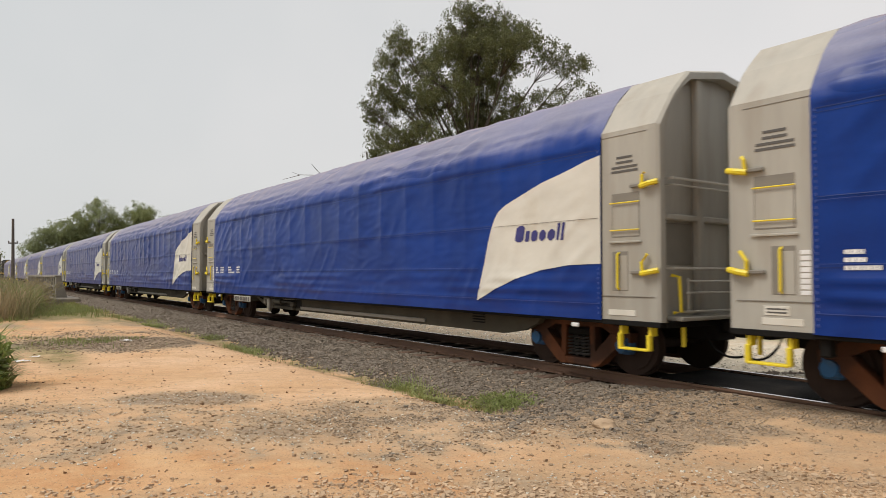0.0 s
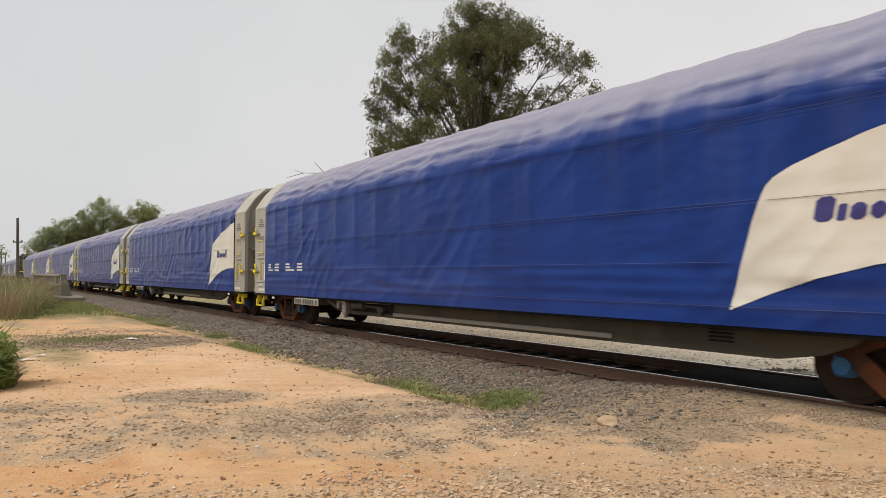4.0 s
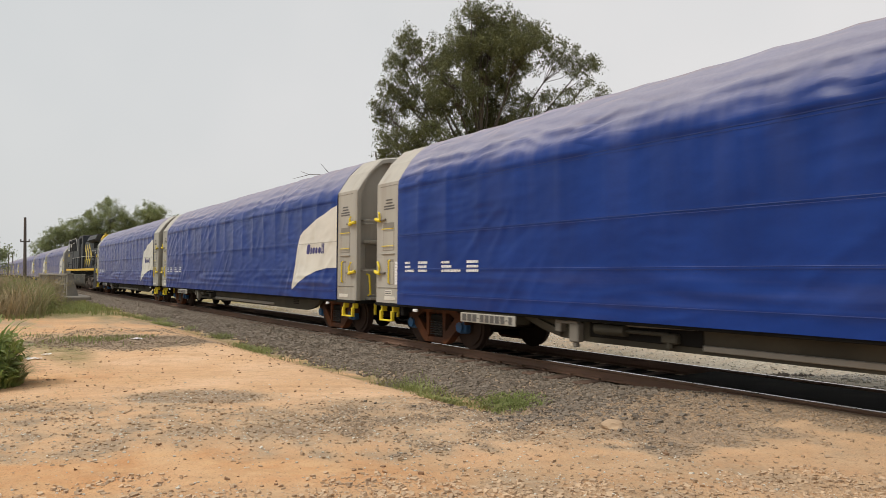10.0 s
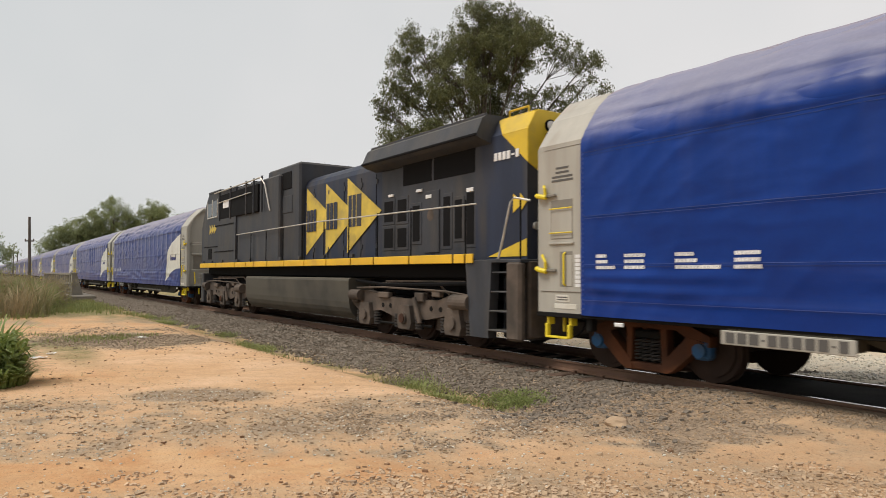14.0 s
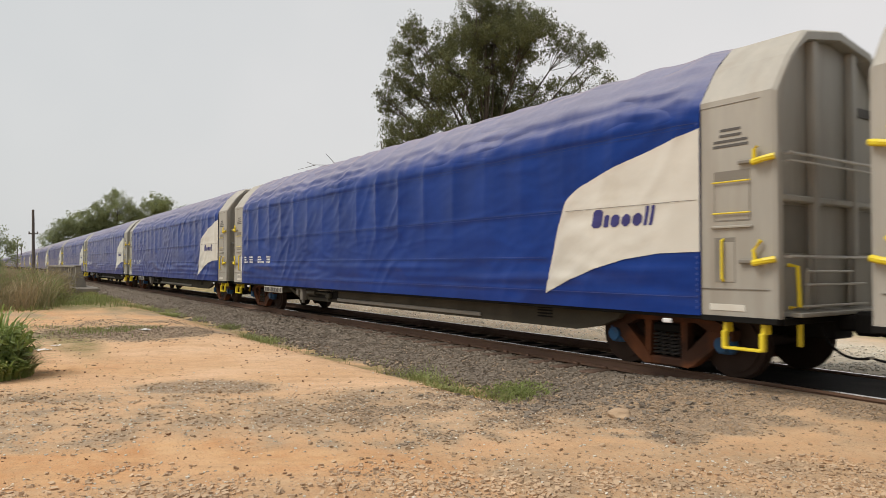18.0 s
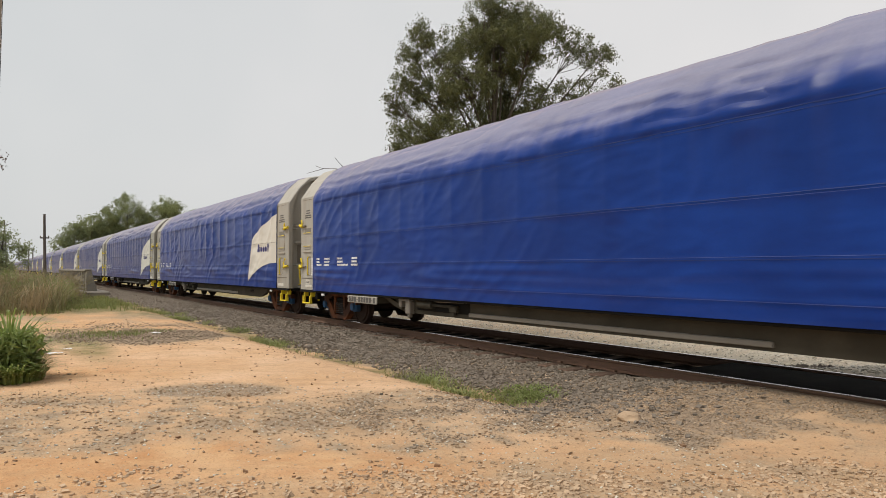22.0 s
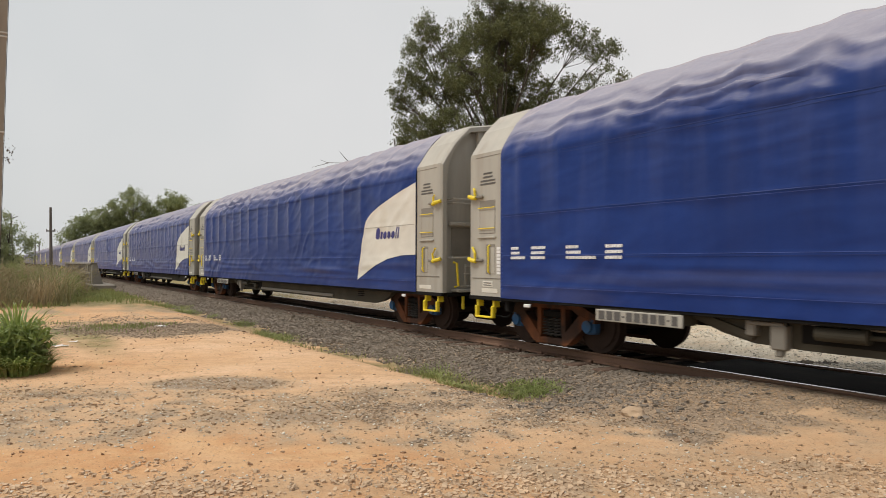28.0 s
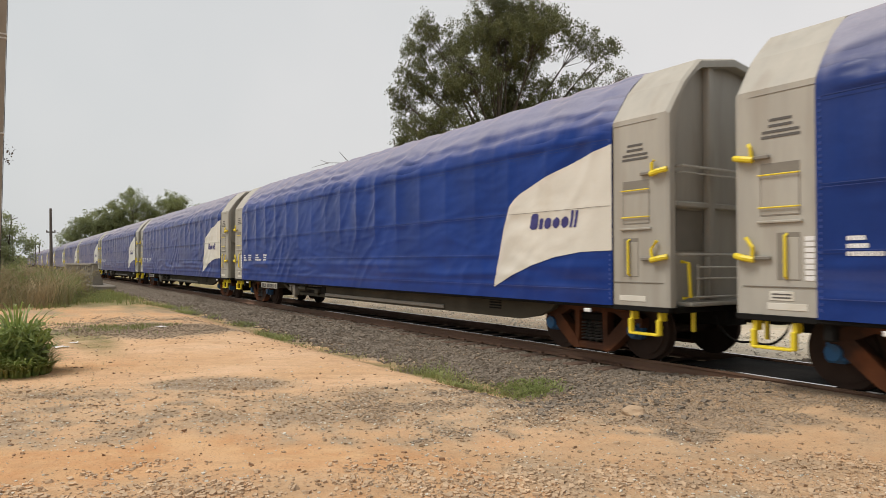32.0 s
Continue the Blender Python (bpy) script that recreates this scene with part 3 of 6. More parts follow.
def rock_base():
    """Angular shard: a skewed eight-cornered block."""
    v = np.array([(x, y, z) for x in (-0.8, 0.8) for y in (-0.8, 0.8) for z in (-0.8, 0.8)], float)
    f = np.array([(0, 1, 3), (0, 3, 2), (4, 6, 7), (4, 7, 5), (0, 4, 5), (0, 5, 1), (2, 3, 7), (2, 7, 6), (0, 2, 6), (0, 6, 4), (1, 5, 7), (1, 7, 3)])
    return v, f


def octa_base():
    v = np.array([(1, 0, 0), (-1, 0, 0), (0, 1, 0), (0, -1, 0), (0, 0, 1), (0, 0, -1)], float)
    f = np.array([(0, 2, 4), (2, 1, 4), (1, 3, 4), (3, 0, 4), (2, 0, 5), (1, 2, 5), (3, 1, 5), (0, 3, 5)])
    return v, f


def scatter(name, pts, size, base, material, label, category, flat=0.6, sink=0.3):
    """Many stones, each squashed, turned and dented differently, as one object."""
    bv, bf = base
    n, k = len(pts), len(bv)
    jit = 1 + 0.5 * (RNG.random((n, k, 1)) - 0.5)
    v = bv[None] * jit + 0.45 * (RNG.random((n, k, 3)) - 0.5)
    sc = size[:, None] * np.stack([0.7 + 0.7 * RNG.random(n), 0.7 + 0.5 * RNG.random(n), flat * (0.6 + 0.8 * RNG.random(n))], -1)
    v = v * sc[:, None, :]
    a, tlt = RNG.random(n) * 6.283, (RNG.random(n) - 0.5) * 1.1
    ct, st = np.cos(tlt)[:, None], np.sin(tlt)[:, None]
    y, z = v[..., 1] * ct - v[..., 2] * st, v[..., 1] * st + v[..., 2] * ct
    ca, sa = np.cos(a)[:, None], np.sin(a)[:, None]
    x, y = v[..., 0] * ca - y * sa, v[..., 0] * sa + y * ca
    v = np.stack([x, y, z], -1) + pts[:, None, :] + np.array([0, 0, 1.0]) * (size * flat * (1 - 2 * sink))[:, None, None]
    f = (bf[None] + (np.arange(n) * k)[:, None, None]).reshape(-1, 3)
    return tagged(new(name, raw_mesh(name, v.reshape(-1, 3), f, material)), label, category, kind="stuff")


def ground_points(n, x0, x1, y0, y1, keep):
    x, y = x0 + (x1 - x0) * RNG.random(n), y0 + (y1 - y0) * RNG.random(n)
    k = RNG.random(n) < keep(x, y)
    x, y = x[k], y[k]
    return np.stack([x, y, ground_z(x, y)], -1)


def build_track():
    bed = thing("track", "railway track with rusty rails on wooden sleepers", "railway track", kind="structure")
    prof = [(-0.07, -0.17), (0.07, -0.17), (0.07, -0.155), (0.012, -0.13), (0.012, -0.045), (0.036, -0.035), (0.036, -0.006), (-0.036, -0.006), (-0.036, -0.035), (-0.012, -0.045), (-0.012, -0.13), (-0.07, -0.155)]
    for y in (-0.835, 0.835):
        r = part("rail", Geo().prism([(a + y, b) for a, b in prof], 0, -900, 80), M_RAIL, bed, "rust-brown steel rail with polished head")
        part("rail_head", Geo().box(-900, 80, y - 0.033, y + 0.033, -0.006, 0.0, 0.003), M_RAILTOP, r, "bright worn running surface")
    sl = mesh_of("sleeper", Geo().box(-0.12, 0.12, -1.4, 1.4, -0.10, 0.06, 0.015), M_SLEEPER)
    for i in range(120):
        x = -7.6 - 0.62 * i
        ob = new("sleeper", sl)
        ob.parent = bed
        ob.matrix_local = pose(x + RNG.normal() * 0.02, RNG.normal() * 0.04, -0.232, 0, 0, RNG.normal() * 1.0)
    deck = thing("crossing_deck", "dark worn asphalt level crossing between the rails", "level crossing", kind="structure")
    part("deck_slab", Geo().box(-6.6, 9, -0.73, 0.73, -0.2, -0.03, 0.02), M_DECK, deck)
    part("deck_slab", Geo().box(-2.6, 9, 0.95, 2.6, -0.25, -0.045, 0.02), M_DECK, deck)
    # slab added between the rails; under-train shade darkens its oily colour
    part("oily_bed", Geo().box(-80, -6.6, -0.72, 0.72, -0.3, -0.178, 0.01), M_OIL_SHADE, bed, "dark oily ballast between the rails, train's shade in its colour")
    # spikes and joint bars on the near rail
    for i in range(60):
        x = -7.6 - 0.62 * i
        part("rail_clip", Geo().box(x - 0.05, x + 0.05, -0.96, -0.89, -0.175, -0.135, 0.01), M_RAIL, bed)


build_track()


def build_stones():
    rb, ob = rock_base(), octa_base()

    def bed(x, y):
        return clear(x, y) * sstep(3.25, 2.6, np.abs(y) + 0.5 * (vnoise(x, y, 0.8, 8) - 0.5) + 0.5 * (vnoise(x, y, 3.0, 18) - 0.5)) * np.where(np.abs(np.abs(y) - 0.835) < 0.1, 0.0, 1.0)

    def clear(x, y):
        """Fewer stones over the sleepers' ends."""
        over = np.abs((x + 7.6) / 0.62 - np.round((x + 7.6) / 0.62)) < 0.22
        return np.where(over & (np.abs(y) < 1.42) & (x < -7.2), 0.12, 1.0)

    p = ground_points(34000, -14, -2.0, -5.0, -0.9, lambda x, y: np.maximum(bed(x, y) * sstep(-5.2, -7.8, x + 0.9 * (vnoise(x, y, 1.3, 51) - 0.5)), 0.3 * sstep(0.6, 1.15, zones(x, y)[0] + 0.5 * (vnoise(x, y, 2.5, 52) - 0.5)) * sstep(-3.8, -6.2, x)) * (np.abs(y) > 0.95))
    scatter("ballast", p, 0.013 + 0.020 * RNG.random(len(p)), rb, M_BALLAST, "loose grey crushed stone ballast beside the rails", "ballast")
    p = ground_points(28000, -34, -14, -4.5, -0.9, bed)
    scatter("ballast", p, 0.022 + 0.024 * RNG.random(len(p)), rb, M_BALLAST, "loose grey crushed stone ballast beside the rails", "ballast")
    p = ground_points(12000, -75, -34, -3.9, -0.9, bed)
    scatter("ballast", p, 0.05 + 0.04 * RNG.random(len(p)), ob, M_BALLAST, "loose grey crushed stone ballast beside the rails", "ballast")
    p = ground_points(9000, -40, -6, 0.95, 3.6, bed)
    far = ground_points(24000, -45, -2.6, 1.2, 6.5, lambda x, y: sstep(6.5, 4.5, y))
    scatter("ballast", far, 0.008 + 0.022 * RNG.random(len(far)) ** 2, rb, M_PALE, "loose pale gravel beyond the rails", "gravel")
    scatter("ballast", p, 0.04 + 0.03 * RNG.random(len(p)), ob, M_BALLAST, "loose grey ballast between and behind the rails", "ballast")

    def gravel(x, y):
        g, _, _ = zones(x, y)
        return np.clip(g, 0, 1) ** 1.3 * (np.abs(y) > 1.05) * (vnoise(x, y, 2.0, 6) * 0.9 + 0.15)

    p = ground_points(80000, -12, 0.5, -9.3, -1.1, lambda x, y: gravel(x, y) * sstep(14, 7, dep_lat(x, y)[0]) * sstep(3.4, 4.2, dep_lat(x, y)[0]))
    scatter("gravel", p, 0.005 + 0.014 * RNG.random(len(p)) ** 2.4, rb, M_PEBBLE_DK, "scattered grey gravel pressed into the dirt", "gravel", flat=0.5)
    p = ground_points(30000, -7.5, -1.5, -6.0, -1.0, lambda x, y: sstep(0.35, 0.9, zones(x, y)[0] + 0.3 * (vnoise(x, y, 2.5, 53) - 0.5)) * sstep(5.9, 6.5, dep_lat(x, y)[0]))
    scatter("gravel", p, 0.006 + 0.011 * RNG.random(len(p)) ** 1.6, rb, M_GRIT, "small grey-brown gravel trodden into the dirt", "gravel", flat=0.5)
    # coarse crushed stone strip nearest the viewpoint
    p = ground_points(15000, -24, -13, -8.8, -4.2, lambda x, y: zones(x, y)[0] ** 1.5 * sstep(14, 15, dep_lat(x, y)[0]) * (np.abs(y) > 3.9))
    scatter("gravel", p, 0.009 + 0.018 * RNG.random(len(p)) ** 1.8, rb, M_GRIT, "dumped grey gravel on the dirt", "gravel", flat=0.5)
    p = ground_points(52000, -7, 0.5, -9.4, -2.5, lambda x, y: sstep(5.7, 5.05, dep_lat(x, y)[0] + 0.9 * (vnoise(x, y, 1.1, 9) - 0.5) + 0.5 * (vnoise(x, y, 3.5, 19) - 0.5) - 0.02 * dep_lat(x, y)[1]) * sstep(3.6, 4.2, dep_lat(x, y)[0]) * (0.2 + 0.8 * sstep(0.25, 0.6, vnoise(x, y, 2.2, 12))))
    scatter("crushed_stone", p, 0.005 + 0.019 * RNG.random(len(p)) ** 2.2, rb, M_PEBBLE, "coarse buff crushed stone strip along the dirt road", "gravel", flat=0.55)
    p = ground_points(26000, -11, 0.5, -9.3, -3.7, lambda x, y: (0.05 + 0.6 * zones(x, y)[0]) * sstep(3.6, 4.2, dep_lat(x, y)[0]) * sstep(13, 7, dep_lat(x, y)[0]))
    scatter("pale_pebbles", p, 0.004 + 0.010 * RNG.random(len(p)) ** 2.5, rb, M_PALE, "pale pebbles scattered among the gravel", "pebbles", flat=0.55)
    p = ground_points(4200, -26, 0.5, -9.3, -3.0, lambda x, y: 0.06 + 0.5 * sstep(0.5, 0.85, vnoise(x, y, 0.9, 10)))
    scatter("pebbles", p, 0.006 + 0.024 * RNG.random(len(p)) ** 6, rb, M_PEBBLE, "brown pebbles and clods lying on the dirt", "pebbles", flat=0.55)
    p = ground_points(8500, -26, 0.5, -9.3, -3.2, lambda x, y: (0.15 + 0.6 * sstep(0.5, 0.8, vnoise(x, y, 0.7, 40))) * sstep(5.0, 5.6, dep_lat(x, y)[0]))
    scatter("clods", p, 0.003 + 0.020 * RNG.random(len(p)) ** 6, rb, M_CLOD, "dark brown earth clods on the dirt", "clods", flat=0.6)


build_stones()


# ---- the train ----
PITCH, LOCO_EXTRA = 21.708, 0.463
HALF, XB, SIDE = 10.35, 9.34, 1.55
AXLE, BOGIE, WHEEL_R = 0.91, 8.46, 0.45
PROFILE = [(-1.55, 0.86), (-1.55, 3.2), (-1.55, 3.58), (-1.38, 3.83), (-1.22, 4.06), (-1.04, 4.24), (-0.84, 4.42), (0.0, 4.56), (0.84, 4.42), (1.04, 4.24), (1.22, 4.06), (1.38, 3.83), (1.55, 3.58), (1.55, 3.2), (1.55, 0.86)]

INNER = [(-1.42, 0.86), (-1.42, 3.12), (-1.41, 3.4), (-1.35, 3.66), (-1.22, 3.92), (-1.03, 4.14), (-0.80, 4.30), (0.0, 4.43), (0.80, 4.30), (1.03, 4.14), (1.22, 3.92), (1.35, 3.66), (1.41, 3.4), (1.42, 3.12), (1.42, 0.86)]


def ride(t):
    return -6.762 + 12.0398 * t + 0.00865 * t * t - 0.0001 * t ** 3


def tarp_profile():
    """Points and outward normals up the near side, over the roof and down the far side."""
    half = [(-1.56, 0.85 + 0.0394 * i) for i in range(64)]
    half += [(-1.56, 3.37), (-1.56, 3.39)]
    half += [(-1.558, 3.45), (-1.55, 3.52), (-1.53, 3.58), (-1.51, 3.615), (-1.49, 3.65), (-1.47, 3.685), (-1.45, 3.72), (-1.42, 3.76), (-1.395, 3.8), (-1.367, 3.84), (-1.34, 3.88), (-1.31, 3.92), (-1.28, 3.965), (-1.25, 4.008), (-1.22, 4.05), (-1.175, 4.1), (-1.13, 4.15), (-1.08, 4.2), (-1.0, 4.27), (-0.92, 4.34), (-0.75, 4.44), (-0.5, 4.52), (-0.25, 4.565)]
    pts = half + [(0, 4.58)] + [(-a, b) for a, b in half[::-1]]
    nor = []
    for i in range(len(pts)):
        a, b = pts[max(0, i - 1)], pts[min(len(pts) - 1, i + 1)]
        d = Vector((b[0] - a[0], b[1] - a[1])).normalized()
        nor.append((-d.y, d.x))
    return pts, nor


TP, TN = tarp_profile()


SLACK = {1: 0.35, 2: 0.65, 3: 0.85, 4: 0.85, 5: 1.2}
HOOP = 1.03


def tarp_bulge(x, z, y, seed):
    """How far the slack cloth stands out: panels creased over the hoops, swags under the roof edge, fanned folds, slack hem."""
    o = seed * 7.7
    slack = SLACK[(seed - 1) % 50 + 1]
    f = (x / HOOP + 0.1 * seed) % 1.0
    tri, sag = 1 - abs(2 * f - 1), math.sin(math.pi * f)
    win = min(1.0, max(0.0, (z - 1.7) / 0.9)) if z < 3.37 else max(0.25, 1 - (z - 3.37) / 0.3)
    mod = 0.7 + 0.9 * noise.noise(Vector((x * 0.23 + o, 2.0, seed)))
    fold = (0.016 + 0.032 * slack) * (1 - tri) ** 2.2 * win * max(0.15, mod)
    la, ac = x * 0.75 + z * 0.66, -x * 0.66 + z * 0.75
    where = min(1.0, max(0.0, 2.4 * noise.noise(Vector((x * 0.33 + o, z * 0.5, seed + 4))) + 0.30 - 0.25 * slack + 0.6 * max(0.0, (abs(x) - 4.5) / 5.0)))
    ridge = 1 - abs(noise.noise(Vector((la * 0.8 + o, ac * 2.2, seed + 5)))) * 3.2
    fold += 0.012 * where * max(-0.3, ridge)
    fold += noise.noise(Vector((x * 0.4 + o, z * 0.6, seed + 3))) * 0.018
    if z > 3.37:
        fold += 0.010 * min(1.0, (z - 3.37) / 0.02) * max(0.0, 1 - (z - 3.4) / 0.9)
        roof = math.exp(-((z - 3.80) / 0.30) ** 2)
        here = max(0.0, 0.55 + 1.3 * noise.noise(Vector((x * 0.21 + o, 7.0, seed))))
        wob = 0.55 * noise.noise(Vector((x * 0.7 + o, z * 0.8, seed + 8)))
        turn = (z - 3.55 + 0.11 * sag * slack - 0.02 * x % 0.3) / 0.26 + wob * 2.0
        fold += roof * here * slack * 0.030 * (1 - 2.2 * abs(math.sin(math.pi * turn)))
        fa, fb = x * 0.42 + z * 0.5, z * 1.0 - x * 0.06
        fold += roof * 0.022 * (0.8 - 3.0 * abs(noise.noise(Vector((fa * 0.8 + o, fb * 2.8, seed + 9)))))
        fold += roof * 0.010 * (0.6 - 3.0 * abs(noise.noise(Vector((fa * 2.4 + o, fb * 4.6, seed + 13)))))
        # long folds that run along the shoulder, each hanging over the one below
        for zr, amp, key in ((4.14, 0.085, 31), (3.86, 0.10, 32), (3.60, 0.07, 33)):
            zr += 0.09 * noise.noise(Vector((x * 0.45 + o, key, seed))) - 0.035 * sag * slack
            q = (z - zr) / 0.075
            if abs(q) < 3:
                fold += amp * (0.5 + 0.5 * slack) * max(0.0, 0.35 + 1.2 * noise.noise(Vector((x * 0.22 + o, key + 5.0, seed)))) * q * math.exp(-q * q)
        over = min(1.0, max(0.0, (z - 3.75) / 0.4))
        fold += over * (0.028 * slack + 0.006) * (0.55 - sag) * (0.6 + 0.8 * noise.noise(Vector((x * 0.3 + o, 3.0, seed + 2))))
    fold += 0.012 * math.exp(-((z - 1.09) / 0.035) ** 2) + 0.008 * math.exp(-((z - 2.34) / 0.03) ** 2) + 0.006 * math.exp(-((z - 1.60) / 0.03) ** 2)
    crease = 1 - 4.0 * abs(noise.noise(Vector((x * 0.55 + z * 0.5 + o, z * 3.4 - x * 0.25, seed + 11))))
    soft = max(0.0, noise.noise(Vector((x * 0.28 + o, z * 0.8, seed + 12))) + 0.15)
    fold += 0.016 * soft * max(0.0, crease)
    if z < 3.4:
        calmer = 0.35 + 0.9 * max(0.0, noise.noise(Vector((x * 0.35 + o, z * 0.4, seed + 21))) + 0.2)
        fold += 0.012 * calmer * noise.noise(Vector((x * 1.3 + z * 0.9 + o, z * 2.6 - x * 0.5, seed + 22)))
        fold += 0.007 * calmer * (0.4 - abs(noise.noise(Vector((x * 1.9 - z * 0.6 + o, z * 5.2, seed + 23)))) * 2.0)
        pucker = max(math.exp(-((z - 2.26) / 0.16) ** 2), math.exp(-((z - 1.52) / 0.14) ** 2), math.exp(-((z - 3.2) / 0.18) ** 2))
        fold += 0.014 * pucker * noise.noise(Vector((x * 2.2 + o, z * 3.0, seed + 24)))
    hem = max(0.0, 1 - abs(z - 1.26) / 0.38)
    fold += 0.028 * hem * noise.noise(Vector((x * 0.8 + z * 1.2 + o, z * 3.5, 3)))
    for zr, key in ((1.44, 41), (1.27, 42)):
        zr += 0.06 * noise.noise(Vector((x * 0.3 + o, key, seed)))
        q = (z - zr) / 0.07
        if abs(q) < 3:
            fold += 0.045 * max(0.0, 0.25 + noise.noise(Vector((x * 0.25 + o, key + 3.0, seed)))) * math.exp(-q * q)
    calm = min(1.0, (XB - abs(x)) / 0.3)
    return 0.012 + (fold + 0.012) * max(0.05, calm)


def tarp_mesh(seed):
    xs = np.concatenate([np.linspace(-XB, XB, 398)])
    g = Geo()
    n = len(TP)
    for x in xs:
        for (y, z), (ny, nz) in zip(TP, TN):
            d = tarp_bulge(x, z, y, seed + (0 if y < 0 else 50))
            g.v.append((x, y + ny * d, z + nz * d))
    for i in range(len(xs) - 1):
        for j in range(n - 1):
            g.f.append((i * n + j, i * n + j + 1, (i + 1) * n + j + 1, (i + 1) * n + j))
    return mesh_of("tarpaulin", g, M_TARP, True, False)


def side_patch(x0, x1, zlo, zhi, seed, nx, nz, lift):
    """A sheet that lies on the near side of the tarpaulin between two curves."""
    g = Geo()
    for i in range(nx + 1):
        x = x0 + (x1 - x0) * i / nx
        a, b = zlo(x), zhi(x)
        for j in range(nz + 1):
            z = a + (b - a) * j / nz
            d = tarp_bulge(x, z, -1, seed)
            g.v.append((x, -1.56 - d - lift, z))
    m = nz + 1
    for i in range(nx):
        for j in range(nz):
            g.f.append((i * m + j, (i + 1) * m + j, (i + 1) * m + j + 1, i * m + j + 1))
    return g


def lerp_curve(pts):
    def fn(x):
        for (a, b), (c, d) in zip(pts, pts[1:]):
            if x <= c:
                return b + (d - b) * (x - a) / (c - a)
        return pts[-1][1]
    return fn


def wheelset_mesh():
    g = Geo()
    for s in (-1, 1):
        g.cyl((0, s * 0.835, 0), 1, WHEEL_R, 0.06, 32)
        g.cyl((0, s * 0.775, 0), 1, WHEEL_R + 0.028, 0.015, 32)
        g.cyl((0, s * 0.91, 0), 1, WHEEL_R - 0.075, 0.018, 28, )
        g.cyl((0, s * 0.94, 0), 1, 0.13, 0.05, 16)
    g.cyl((0, 0, 0), 1, 0.085, 1.02, 14)
    return mesh_of("wheelset", g, M_WHEEL)


def side_frame_geo(s):
    """Cast bogie side: slim top chord, two raking arms, columns beside the springs and a spring seat."""
    g = Geo()
    ya, yb = sorted((s * 0.98, s * 1.14))
    g.prism([(-1.04, 0.50), (-1.06, 0.64), (-0.62, 0.82), (0.62, 0.82), (1.06, 0.64), (1.04, 0.50), (0.82, 0.54), (0.50, 0.70), (-0.50, 0.70), (-0.82, 0.54)], 1, ya, yb)
    for e in (-1, 1):
        g.prism([(e * 0.70, 0.62), (e * 0.98, 0.56), (e * 0.46, 0.12), (e * 0.36, 0.07), (e * 0.24, 0.09), (e * 0.30, 0.24)], 1, ya - 0.012, yb + 0.012)
        g.prism([(e * 0.25, 0.72), (e * 0.36, 0.72), (e * 0.36, 0.20), (e * 0.27, 0.20)], 1, ya, yb)
    g.box(-0.36, 0.36, ya - 0.0, yb, 0.07, 0.19, 0.02)
    return g


def spring_geo(x, s):
    """One coil spring."""
    path = [(x + 0.07 * math.cos(a * 0.6283), s * 1.08 + 0.07 * math.sin(a * 0.6283), 0.21 + 0.0052 * a) for a in range(64)]
    return Geo().tube(path, 0.016, 5)


def build_bogie(wagon, x):
    bg_ = new("bogie")
    bg_.parent = wagon
    bg_.matrix_local = pose(x, 0, 0)
    tagged(bg_, "rusty three-piece cast bogie")
    part("bolster", Geo().box(-0.2, 0.2, -1.0, 1.0, 0.46, 0.74, 0.03), M_RUST, bg_)
    for s in (-1, 1):
        part("side_frame", side_frame_geo(s), M_RUST, bg_)
        for x in (-0.15, 0.0, 0.15):
            part("coil_spring", spring_geo(x, s), M_SPRING, bg_, "dark coil spring", fix=False)
        # added black backing and blackened bolster end: the window's shade as colour
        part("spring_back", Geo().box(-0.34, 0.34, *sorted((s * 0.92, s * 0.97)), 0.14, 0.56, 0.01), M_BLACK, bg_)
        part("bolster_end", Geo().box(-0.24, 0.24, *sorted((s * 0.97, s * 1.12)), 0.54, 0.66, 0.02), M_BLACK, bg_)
        for e in (-1, 1):
            part("bearing_cap", Geo().cyl((e * AXLE, s * 1.08, WHEEL_R), 1, 0.10, 0.12, 14).box(e * AXLE - 0.13, e * AXLE + 0.13, s * 1.06 - 0.09, s * 1.06 + 0.09, WHEEL_R - 0.13, WHEEL_R + 0.15, 0.04), M_BLUE_CAP, bg_, "blue axle bearing cap")
        part("brake_beam", Geo().box(-0.5 * s - 0.06, -0.5 * s + 0.06, -0.8, 0.8, 0.28, 0.4, 0.02), M_BLACK, bg_)
    for e in (-1, 1):
        ws = new("wheelset", WHEELSET)
        ws.parent = bg_
        ws.matrix_local = pose(e * AXLE, 0, WHEEL_R)
        tagged(ws, "dark steel wheelset")
    return bg_


WHEELSET = wheelset_mesh()


def shell_geo(e):
    """End hood: the wagon's outline carried from the tarpaulin's edge to the corner, with a thick rim."""
    g = Geo()
    n = len(PROFILE)
    inner = INNER
    soft = [(y * 0.985, z if i in (0, n - 1) else z - 0.03) for i, (y, z) in enumerate(PROFILE)]
    rings = [(XB, PROFILE), (HALF - 0.05, PROFILE), (HALF, soft), (HALF, inner), (XB, inner)]
    for x, ring in rings:
        g.v += [(e * x, y, z) for y, z in ring]
    for k in range(len(rings)):
        m = (k + 1) % len(rings)
        for i in range(n - 1):
            g.f.append((k * n + i, k * n + i + 1, m * n + i + 1, m * n + i))
    for i in (0, n - 1):
        g.f.append(tuple(k * n + i for k in range(len(rings))))
    return g


RECESS = 0.17


def end_wall_geo(e):
    poly = [(y * 1.006, z if z < 1 else z + 0.01) for y, z in INNER]
    x0, x1 = sorted((e * (HALF - RECESS - 0.08), e * (HALF - RECESS)))
    return Geo().prism(poly, 0, x0, x1)


